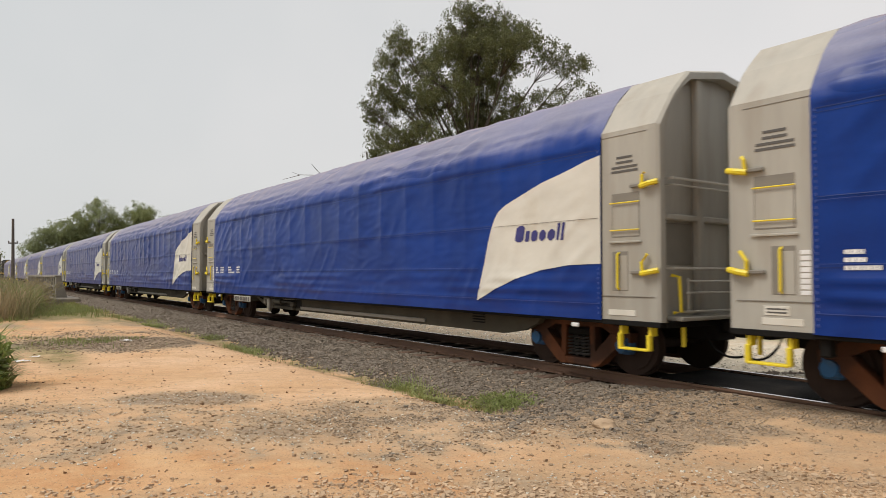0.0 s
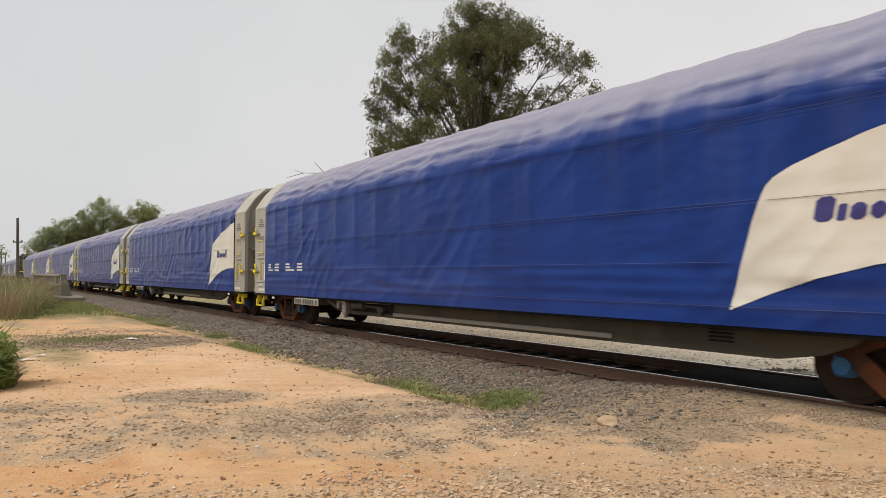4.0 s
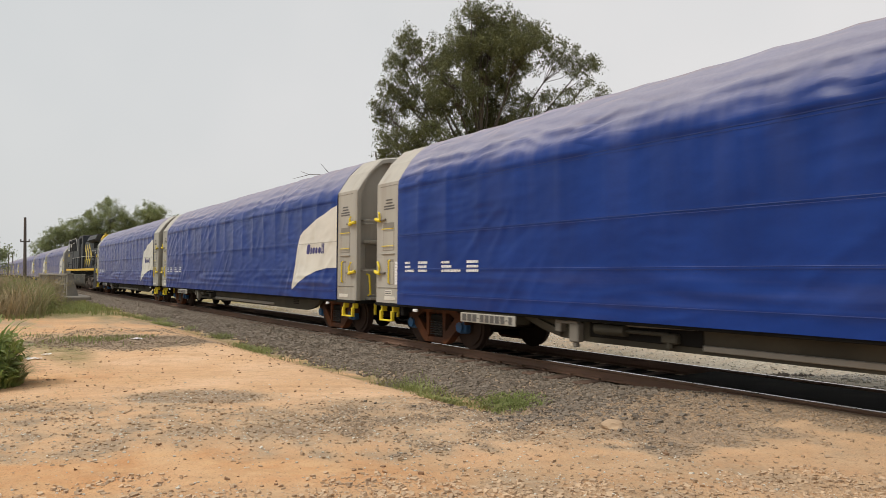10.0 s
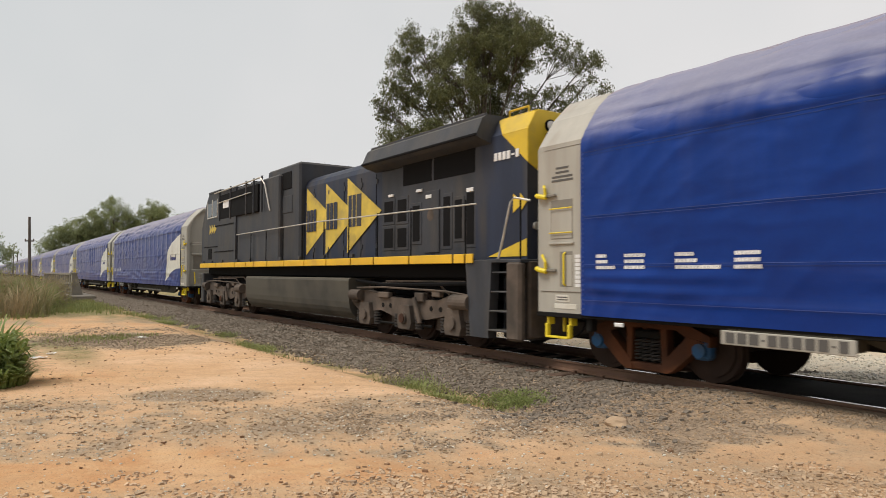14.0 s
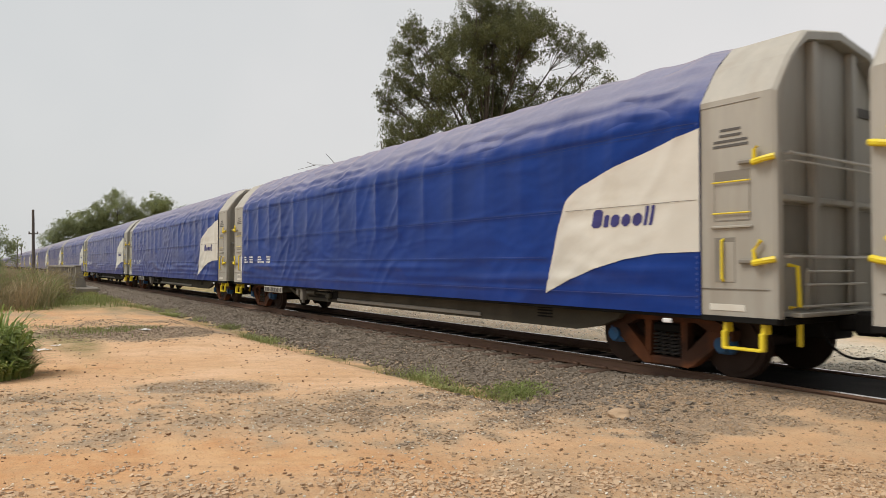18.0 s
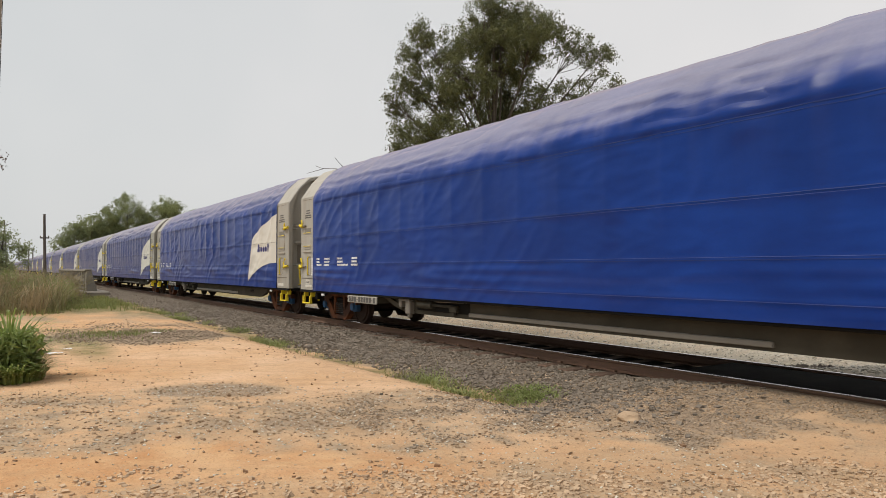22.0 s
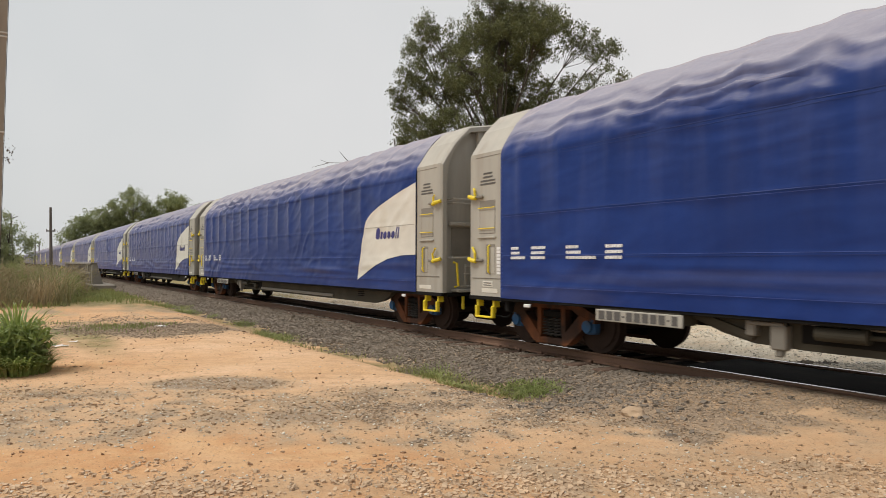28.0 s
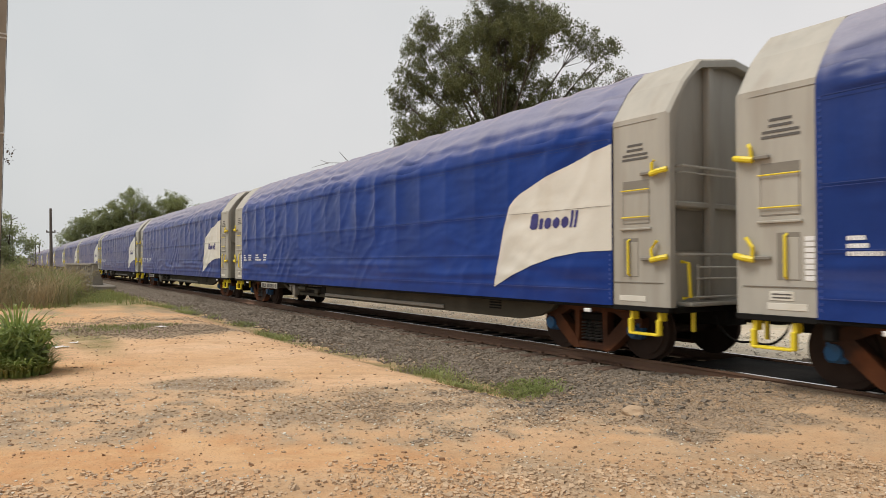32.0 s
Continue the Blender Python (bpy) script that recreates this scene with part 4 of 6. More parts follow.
def bars(g, x, z0, widths, h, step, y, anchor=0.0):
    for i, w in enumerate(widths):
        zz = z0 - i * step
        g.box(x - w * anchor, x + w * (1 - anchor), y - 0.004, y, zz - h, zz, 0.001)
    return g


def build_wagon(seed):
    wagon = thing("freight_wagon", "long grey freight wagon under a blue tarpaulin hood, white swoosh panel", "freight wagon", "wagons of the train")
    tarp = new("tarpaulin", tarp_mesh(seed))
    tarp.parent = wagon
    tagged(tarp, "slack blue tarpaulin, dusty lilac on top")
    # the lighter strips paint glints along the seams and the hem
    for z, h, m in ((2.362, 0.009, M_TARP_DARK), (2.325, 0.007, M_PIPING_GLINT), (3.345, 0.010, M_TARP_DARK), (3.295, 0.006, M_TARP_DARK), (1.625, 0.006, M_PIPING_GLINT), (1.59, 0.008, M_TARP_DARK), (1.085, 0.009, M_PIPING_GLINT)):
        part("seam", side_patch(-XB + 0.05, 6.85 if 2.0 < z < 2.6 else 6.5 if 1.5 < z < 1.7 else XB - 0.03, lambda x: z - h / 2, lambda x: z + h / 2, seed, 150, 1, 0.013 if 2.0 < z < 2.6 else 0.006), m, tarp, fix=False)
    lo = lerp_curve([(6.47, 1.04), (7.0, 1.26), (7.5, 1.43), (8.1, 1.58), (8.7, 1.655), (9.34, 1.67)])
    hi = lerp_curve([(6.47, 1.06), (6.62, 1.6), (6.76, 2.1), (6.92, 2.48), (7.05, 2.6), (7.25, 2.71), (7.6, 2.83), (8.2, 3.0), (9.34, 3.27)])
    part("swoosh", side_patch(6.47, 9.335, lo, hi, seed, 60, 26, 0.009), M_WHITE, tarp, "off-white swoosh panel with a dark blue mark", True, False)
    part("panel_seam", side_patch(6.95, 9.3, lambda x: 2.335, lambda x: 2.343, seed, 40, 1, 0.014), M_GREY_DK, tarp, "thin seam across the white panel", fix=False)
    # the mark: slanted blocks in dark blue with clipped corners
    x = 7.47
    for w, h, c in ((0.21, 0.27, 0.05), (0.10, 0.18, 0.02), (0.165, 0.18, 0.05), (0.155, 0.18, 0.06), (0.165, 0.18, 0.06), (0.06, 0.27, 0.005), (0.06, 0.27, 0.005)):
        q = side_patch(x, x + w, lambda xx: 2.05 + max(0.0, c - xx + x, c - x - w + xx) * 0.8, lambda xx: 2.05 + h - max(0.0, c - xx + x, c - x - w + xx) * 0.8, seed, 8, 3, 0.014)
        part("mark", Geo().add([(a + 0.2 * (z - 2.05), y, z) for a, y, z in q.v], q.f), M_LOGO, tarp, "dark blue slanted block", fix=False)
        x += w + 0.036
    for x0, ws in ((-9.0, (0.2, 0.22, 0.38)), (-8.46, (0.36, 0.34, 0.36)), (-7.6, (0.28, 0.34, 0.66)), (-6.75, (0.34, 0.34, 0.36))):
        for i, w in enumerate(ws):
            z = 1.775 - 0.085 * i
            g, a = Geo(), x0
            while a < x0 + w - 0.02:
                cell = 0.028 + 0.03 * RNG.random()
                q = side_patch(a, min(a + cell, x0 + w), lambda xx: z - 0.048, lambda xx: z, seed, 1, 1, 0.009)
                g.add(q.v, q.f)
                a += cell + 0.008
            part("lettering_bar", g, M_MARK, tarp, "white bar of small lettering", fix=False)
    g = Geo()
    for k in range(34):
        z = 0.95 + 0.072 * k
        for e in (-1, 1):
            d = tarp_bulge(e * (XB - 0.05), z, -1, seed)
            g.box(e * (XB - 0.05) - 0.011, e * (XB - 0.05) + 0.011, -1.568 - d, -1.556 - d, z - 0.016, z + 0.016, 0.002)
    part("lacing", g, M_PIPING_GLINT, tarp, "row of lacing eyelets along the cloth's end")["kind"] = "stuff"
    for s in (-1, 1):
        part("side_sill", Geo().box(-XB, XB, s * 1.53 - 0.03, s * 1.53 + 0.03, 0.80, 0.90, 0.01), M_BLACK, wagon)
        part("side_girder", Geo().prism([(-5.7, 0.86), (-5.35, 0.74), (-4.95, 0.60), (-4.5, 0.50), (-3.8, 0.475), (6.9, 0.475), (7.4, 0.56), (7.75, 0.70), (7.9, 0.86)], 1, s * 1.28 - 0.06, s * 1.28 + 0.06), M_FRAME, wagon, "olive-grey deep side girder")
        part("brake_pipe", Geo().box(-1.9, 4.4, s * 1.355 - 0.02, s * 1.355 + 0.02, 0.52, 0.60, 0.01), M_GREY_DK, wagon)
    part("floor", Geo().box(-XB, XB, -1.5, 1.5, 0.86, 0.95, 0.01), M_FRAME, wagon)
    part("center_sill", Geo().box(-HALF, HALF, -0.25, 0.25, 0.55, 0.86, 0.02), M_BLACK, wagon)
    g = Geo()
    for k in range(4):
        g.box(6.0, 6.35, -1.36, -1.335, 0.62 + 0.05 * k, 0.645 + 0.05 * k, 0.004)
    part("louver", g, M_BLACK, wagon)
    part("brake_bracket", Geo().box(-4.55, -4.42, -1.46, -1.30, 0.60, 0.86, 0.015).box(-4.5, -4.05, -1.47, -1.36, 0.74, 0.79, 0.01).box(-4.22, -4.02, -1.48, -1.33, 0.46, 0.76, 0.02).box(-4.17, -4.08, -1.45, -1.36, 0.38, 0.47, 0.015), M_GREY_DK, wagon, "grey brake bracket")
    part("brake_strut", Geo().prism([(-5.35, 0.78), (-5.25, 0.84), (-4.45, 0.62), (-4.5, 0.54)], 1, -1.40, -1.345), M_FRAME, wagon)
    # solid black box on the girder paints the shade inside the bay
    part("equipment_bay", Geo().box(-3.9, -1.9, -1.352, -1.2, 0.56, 0.83, 0.01), M_BLACK, wagon, "black panel with the equipment bay's shade in its colour")
    part("brake_cylinder", Geo().cyl((-3.4, -1.42, 0.70), 0, 0.085, 0.28, 18).cyl((-2.8, -1.42, 0.70), 0, 0.03, 0.4, 8), M_FRAME, wagon)
    part("brake_valve", Geo().box(-2.5, -2.25, -1.45, -1.34, 0.58, 0.72, 0.02).cyl((-2.38, -1.40, 0.58), 2, 0.05, 0.06, 10), M_FRAME, wagon)
    part("bay_pipe", Geo().tube([(-3.9, -1.37, 0.80), (-3.0, -1.39, 0.78), (-1.95, -1.37, 0.80)], 0.018), M_GREY_DK, wagon)
    part("air_reservoir", Geo().cyl((-1.6, -0.85, 0.69), 0, 0.16, 0.6, 18), M_FRAME, wagon)
    pl = part("number_board", Geo().box(-6.95, -5.37, -1.60, -1.57, 0.62, 0.795, 0.008), M_GREY, wagon, "pale number board with bars")
    x = -6.88
    for w in (0.155, 0.155, 0.155, 0.075, 0.145, 0.145, 0.145, 0.145, 0.145, 0.075, 0.13):
        part("number_bar", Geo().box(x, x + w - 0.035, -1.606, -1.601, 0.645 if w > 0.1 else 0.695, 0.775 if w > 0.1 else 0.72, 0.001), M_STENCIL, pl)
        x += w
    part("tank_box", Geo().box(-6.9, -5.42, -1.56, -1.2, 0.64, 0.84, 0.02), M_FRAME, wagon)
    part("release_lever", Geo().box(-8.66, -8.5, -1.6, -1.56, 0.72, 0.78, 0.01), M_MARK, wagon)
    part("release_lever", Geo().box(8.76, 8.9, -1.6, -1.56, 0.72, 0.78, 0.01), M_MARK, wagon)
    for e in (-1, 1):
        build_bogie(wagon, e * BOGIE)
        end = part("end_hood", shell_geo(e), M_GREY, wagon, "grey steel end hood")
        part("end_wall", end_wall_geo(e), M_GREY, wagon, "recessed grey steel end wall")
        xw = e * (HALF - RECESS)
        for y in (-0.5, 0.5):
            part("end_post", Geo().box(min(xw, xw + e * 0.11), max(xw, xw + e * 0.11), y - 0.075, y + 0.075, 0.95, 4.36, 0.02), M_GREY, wagon)
        part("ledge", Geo().box(min(xw, xw + e * 0.10), max(xw, xw + e * 0.10), -1.3, 1.3, 2.27, 2.36, 0.02), M_GREY, wagon)
        # plates standing proud; the shade of sunken panels is in their darker colour
        for ya in (-1.2, 0.6):
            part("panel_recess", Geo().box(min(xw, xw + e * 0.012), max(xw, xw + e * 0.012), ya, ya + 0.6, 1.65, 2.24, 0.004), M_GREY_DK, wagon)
        part("panel_recess", Geo().box(min(xw, xw + e * 0.02), max(xw, xw + e * 0.02), 0.62, 1.2, 3.55, 3.68, 0.006), M_STENCIL, wagon)
        xr = e * (HALF + 0.03)
        for z in (2.84, 2.75, 1.60):
            part("handrail", Geo().tube([(e * (HALF - RECESS), -1.32, z), (xr, -1.30, z), (xr, 1.30, z), (e * (HALF - RECESS), 1.32, z)], 0.021 if z != 2.75 else 0.014), M_STEEL, wagon)
        for z, a, b in ((1.42, -1.0, 0.1), (1.26, -1.02, 0.45), (1.0, -1.1, 0.5)):
            part("ladder_rung", Geo().box(min(xr, xr + e * 0.05), max(xr, xr + e * 0.05), a, b, z - 0.014, z + 0.014, 0.006), M_STEEL, wagon)
        for y in (-0.98, 0.05):
            part("ladder_side", Geo().box(min(xr, xr + e * 0.03), max(xr, xr + e * 0.03), y - 0.02, y + 0.02, 0.95, 1.46, 0.006), M_GREY, wagon)
        for y in (-1.2, 1.2):
            part("grab_iron", Geo().tube([(xr - e * 0.1, y, 1.5), (xr + e * 0.02, y, 1.48), (xr + e * 0.02, y + 0.04, 1.0), (xr - e * 0.1, y + 0.04, 0.98)], 0.026, 8), M_YELLOW, wagon, "yellow grab iron")
        part("end_platform", Geo().box(min(e * (HALF - RECESS), e * (HALF + 0.1)), max(e * (HALF - RECESS), e * (HALF + 0.1)), -1.2, 1.2, 0.87, 0.93, 0.012), M_GREY, wagon)
        part("buffer_beam", Geo().box(min(e * (HALF - 0.2), e * HALF), max(e * (HALF - 0.2), e * HALF), -1.4, 1.4, 0.78, 0.86, 0.01), M_BLACK, wagon)
        part("coupler", Geo().box(min(e * 9.9, e * 10.87), max(e * 10.0, e * 10.87), -0.12, 0.12, 0.66, 0.86, 0.03).box(min(e * 10.55, e * 10.86), max(e * 10.55, e * 10.86), -0.2, 0.2, 0.62, 0.92, 0.04), M_BLACK, wagon)
        part("brake_hose", Geo().tube([(e * (10.28 + 0.07 * k), -0.45 + 0.006 * k, 0.72 - 0.36 * math.sin(math.pi * (k / 8) ** 0.7 * 0.62)) for k in range(9)], 0.018), M_BLACK, wagon)
        part("uncoupling_lever", Geo().box(e * 10.3 - 0.025, e * 10.3 + 0.025, -1.0, -0.94, 0.5, 0.84, 0.01), M_YELLOW, wagon)
        # near-side fittings on the hood
        fx = e * (XB + 0.19)
        w0, w1 = sorted((e * (XB + 0.19), e * (XB + 0.68)))
        y = -SIDE
        # flat plates: dark grey margins paint the shade of the step recess
        part("step_recess", Geo().box(w0, w1, y - 0.004, y + 0.03, 2.04, 2.67, 0.002), M_GREY_DK, wagon, "step recess drawn flat, its shade as dark grey")
        part("recess_back", Geo().box(w0 + 0.015, w1 - 0.015, y - 0.006, y + 0.02, 2.055, 2.53, 0.002), M_GREY, wagon)
        for z in (2.53, 2.14):
            part("recess_rung", Geo().tube([(w0 - 0.01, y - 0.03, z), (w1 + 0.01, y - 0.03, z)], 0.0095), M_YELLOW, wagon, "yellow rung")
        part("recess_lip", Geo().box(w0 - 0.03, w1 + 0.03, y - 0.03, y, 1.955, 1.985, 0.005), M_GREY, wagon)
        c = e * (XB + 0.335)
        # same for the handle recess: its shade is a dark grey margin
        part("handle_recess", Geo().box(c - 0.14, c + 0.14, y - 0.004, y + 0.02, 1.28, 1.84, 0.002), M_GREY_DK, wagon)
        part("recess_back", Geo().box(c - 0.06, c + 0.13, y - 0.006, y + 0.02, 1.29, 1.78, 0.002), M_GREY, wagon)
        part("grab_handle", Geo().tube([(c - 0.02, y + 0.0, 1.82), (c - 0.02, y - 0.04, 1.8), (c - 0.02, y - 0.04, 1.32), (c - 0.02, y, 1.3)], 0.018), M_YELLOW, wagon, "yellow grab handle")
        for z in (2.76, 1.55):
            bx = e * (XB + 0.80)
            g = Geo()
            d = 0.0 if z > 2 else 0.02
            g.tube([(bx - e * 0.06, y - 0.05, z - 0.03), (bx + e * 0.08, y - 0.07, z - 0.005), (bx + e * 0.20, y - 0.02, z + 0.02)], 0.04, 8)
            g.tube([(bx - e * 0.04, y - 0.05, z), (bx - e * (0.03 + d), y - 0.06, z + 0.12), (bx + e * 2 * d, y - 0.05, z + (0.16 if z > 2 else 0.24))], 0.025, 8)
            part("latch", g, M_YELLOW, wagon, "yellow curtain latch")
            part("latch_bar", Geo().box(min(bx - e * 0.26, bx), max(bx - e * 0.26, bx), y - 0.05, y - 0.01, z - 0.035, z + 0.015, 0.01), M_GREY_DK, wagon)
        for z, w in ((3.20, 0.28), (3.13, 0.30), (3.06, 0.46), (3.0, 0.48)):
            part("stencil_bar", bars(Geo(), e * (XB + 0.42), z, (w,), 0.034, 0.0, y - 0.001, 0.5), M_STENCIL, wagon, "dark bar of stencilled lettering")
        part("hood_line", Geo().box(min(e * XB, e * (HALF - 0.1)), max(e * XB, e * (HALF - 0.1)), y - 0.012, y + 0.01, 1.195, 1.21, 0.003), M_GREY_DK, wagon)
        part("hood_line", Geo().box(min(e * XB, e * (HALF - 0.2)), max(e * XB, e * (HALF - 0.2)), y - 0.006, y + 0.01, 3.50, 3.51, 0.002), M_GREY_DK, wagon)
        part("reflector", Geo().box(min(e * (XB + 0.12), e * (XB + 0.6)), max(e * (XB + 0.12), e * (XB + 0.6)), y - 0.006, y + 0.01, 0.93, 1.01, 0.002), M_WHITE, wagon, "white reflective strip")
        if e < 0:
            plate = part("data_plate", Geo().box(-XB - 0.57, -XB - 0.27, y - 0.008, y, 1.04, 1.15, 0.003), M_WHITE, wagon, "white data plate")
            for k in range(2):
                part("lettering_bar", Geo().box(-XB - 0.54, -XB - 0.30, y - 0.011, y - 0.008, 1.065 + 0.04 * k, 1.083 + 0.04 * k, 0.001), M_STENCIL, plate)
            for k in range(8):
                part("lettering_bar", Geo().box(-XB - 0.14, -XB - 0.03, y - 0.006, y, 1.28 + 0.065 * k, 1.33 + 0.065 * k, 0.001), M_MARK, wagon)
            part("hose_box", Geo().box(-XB + 0.02, -XB + 0.14, y + 0.05, y + 0.2, 0.6, 0.82, 0.02), M_BLACK, wagon)
        part("hem", Geo().box(min(e * XB, e * HALF), max(e * XB, e * HALF), y - 0.01, y + 0.06, 0.79, 0.865, 0.008), M_BLACK, wagon)
        s0, s1 = sorted((e * (XB + 0.30), e * (XB + 0.80)))
        yy = y + 0.06
        g = Geo().box(s0 - 0.03, s0 + 0.03, yy - 0.02, yy + 0.12, 0.66, 0.82, 0.01).box(s0 - 0.03, s0 + 0.03, yy - 0.06, yy + 0.02, 0.46, 0.68, 0.01)
        g.box(s1 - 0.03, s1 + 0.03, yy - 0.02, yy + 0.12, 0.66, 0.82, 0.01).box(s1 - 0.03, s1 + 0.03, yy - 0.06, yy + 0.02, 0.46, 0.68, 0.01)
        g.box(s0, s1, yy - 0.08, yy + 0.04, 0.455, 0.485, 0.006)
        part("foot_step", g, M_YELLOW, wagon, "yellow foot step")
    return wagon


PROTO = {s: build_wagon(s) for s in (1, 2, 3, 4, 5)}
WAGONS = []
# slackness of the cloth (1 tight to 5 loose) and how far it has faded, wagon by wagon from the front; the locomotive runs ninth
CLOTH = ((1, 0.1), (1, 0.05), (3, 0.2), (2, 0.3), (2, 0.25), (4, 0.35), (2, 0.3), (1, 0.2), (1, 0.1), None, (4, 0.3), (3, 0.12),
         (2, 0.1), (1, 0.05), (3, 0.08), (5, 0.5), (5, 0.6), (5, 0.6), (4, 0.45), (3, 0.15), (2, 0.4), (4, 0.55))


def make_train():
    used = set()
    for i in range(-1, 31):
        if i == 8:
            continue
        kind, fade = CLOTH[i + 1] if i + 1 < len(CLOTH) else (1 + i % 5, 0.3 + 0.4 * RNG.random())
        w = copy_thing(PROTO[kind], Matrix()) if kind in used else PROTO[kind]
        used.add(kind)
        tagged(w, "grey freight wagon under a faded dusty blue tarpaulin, white swoosh" if fade >= 0.4 else "long grey freight wagon under a royal blue tarpaulin, white swoosh")
        for c in w.children:
            if c.name.startswith("tarpaulin"):
                c.color = (fade, fade, fade, 1)
        WAGONS.append((w, i * PITCH + (LOCO_EXTRA if i > 8 else 0.0) + XB))


make_train()


# ---- the locomotive in the middle of the train; local x = 0 at its centre, cab towards -X ----
def rel(r):
    return r + 11.5


def slab(g, r0, r1, y0, y1, z0, z1, b=0.03):
    return g.box(rel(r0), rel(r1), y0, y1, z0, z1, b)


def truck(loco, r):
    tk = new("truck")
    tk.parent = loco
    tk.matrix_local = pose(rel(r), 0, 0)
    tagged(tk, "dusty cast three-axle truck")
    part("transom", Geo().box(-2.2, 2.2, -0.9, 0.9, 0.7, 0.95, 0.04), M_LOCO_DK, tk)
    for s in (-1, 1):
        y0, y1 = sorted((s * 1.18, s * 1.36))
        poly = [(-2.65, 0.72), (-2.65, 1.02), (-1.9, 1.08), (-1.1, 0.96), (-0.4, 0.92), (1.2, 0.92), (1.75, 1.08), (2.65, 1.02), (2.65, 0.66), (2.3, 0.52), (1.5, 0.62), (0.8, 0.50), (-0.6, 0.50), (-1.2, 0.62), (-2.2, 0.52)]
        part("truck_frame", Geo().prism(poly, 1, y0, y1), M_TRUCK, tk, "dusty brown cast truck frame")
        for x in (-1.85, 0.0, 1.85):
            part("journal_box", Geo().prism([(x - 0.24, 0.26), (x + 0.24, 0.26), (x + 0.30, 0.42), (x + 0.22, 0.78), (x - 0.22, 0.78), (x - 0.30, 0.42)], 1, *sorted((s * 1.24, s * 1.46))).cyl((x, s * 1.46, 0.50), 1, 0.13, 0.05, 16), M_TRUCK, tk)
            for e in (-1, 1):
                g = Geo()
                for k in range(5):
                    g.cyl((x + e * 0.44, s * 1.32, 0.30 + 0.062 * k), 2, 0.10, 0.02, 12)
                part("coil_spring", g, M_SPRING, tk)
        part("brake_cylinder", Geo().cyl((2.15, s * 1.44, 0.92), 0, 0.15, 0.3, 16), M_TRUCK, tk)
        part("brake_cylinder", Geo().cyl((-2.3, s * 1.44, 0.95), 0, 0.13, 0.25, 16), M_TRUCK, tk)
        part("sand_pipe", Geo().tube([(-2.3, s * 1.42, 1.12), (-1.0, s * 1.42, 1.16), (1.6, s * 1.42, 1.12), (2.4, s * 1.42, 1.05)], 0.025), M_TRUCK, tk)
        for x, z, w, h in ((-1.0, 0.98, 0.5, 0.14), (0.55, 0.97, 0.35, 0.2), (1.2, 1.05, 0.3, 0.12), (-2.45, 0.86, 0.3, 0.22)):
            part("bracket", Geo().box(x - w / 2, x + w / 2, *sorted((s * 1.3, s * 1.43)), z - h / 2, z + h / 2, 0.02), M_TRUCK, tk)
        # black caps on the uncut frame paint the shade inside its holes
        for x in (-1.1, -0.75, 0.95, 1.3):
            part("frame_hole", Geo().cyl((x, s * 1.364, 0.74), 1, 0.055, 0.006, 12), M_BLACK, tk, "black cap drawing the shade of a casting hole")
        part("journal_cover", Geo().cyl((0.0, s * 1.52, 0.50), 1, 0.10, 0.015, 16), M_RUST, tk, "rust-brown journal cover")
        part("damper", Geo().tube([(0.42, s * 1.46, 0.95), (0.66, s * 1.46, 0.42)], 0.05, 10), M_TRUCK, tk)
        for z, a, b in ((1.24, -2.0, 1.4), (1.3, -1.2, 2.3)):
            part("air_pipe", Geo().tube([(a, s * 1.25, z - 0.15), (a + 0.1, s * 1.27, z), (b - 0.3, s * 1.27, z + 0.02), (b, s * 1.2, z - 0.2)], 0.022), M_TRUCK, tk)
        part("brake_rod", Geo().tube([(-2.6, s * 1.3, 0.36), (-1.0, s * 1.3, 0.33), (0.9, s * 1.3, 0.36)], 0.03), M_BLACK, tk)
        for x in (-0.95, 0.95, 2.55):
            part("brake_shoe", Geo().prism([(x - 0.1, 0.28), (x + 0.06, 0.28), (x + 0.12, 0.62), (x - 0.02, 0.66)], 1, *sorted((s * 1.0, s * 1.16))), M_TRUCK, tk)
    for x in (-1.85, 0.0, 1.85):
        ws = new("wheelset", LOCO_WHEELS)
        ws.parent = tk
        ws.matrix_local = pose(x, 0, 0.53)
        tagged(ws, "dark steel wheelset")


def loco_wheel_mesh():
    g = Geo()
    for s in (-1, 1):
        g.cyl((0, s * 0.835, 0), 1, 0.53, 0.06, 32).cyl((0, s * 0.775, 0), 1, 0.56, 0.015, 32).cyl((0, s * 0.91, 0), 1, 0.45, 0.015, 28)
    g.cyl((0, 0, 0), 1, 0.1, 1.2, 12)
    return mesh_of("wheelset", g, M_WHEEL)


LOCO_WHEELS = loco_wheel_mesh()


def pennant(g, x0, x1, z0, z1, y):
    zm = (z0 + z1) / 2
    return g.prism([(x0, z0), (x1, zm), (x0, z1)], 1, y - 0.006, y)


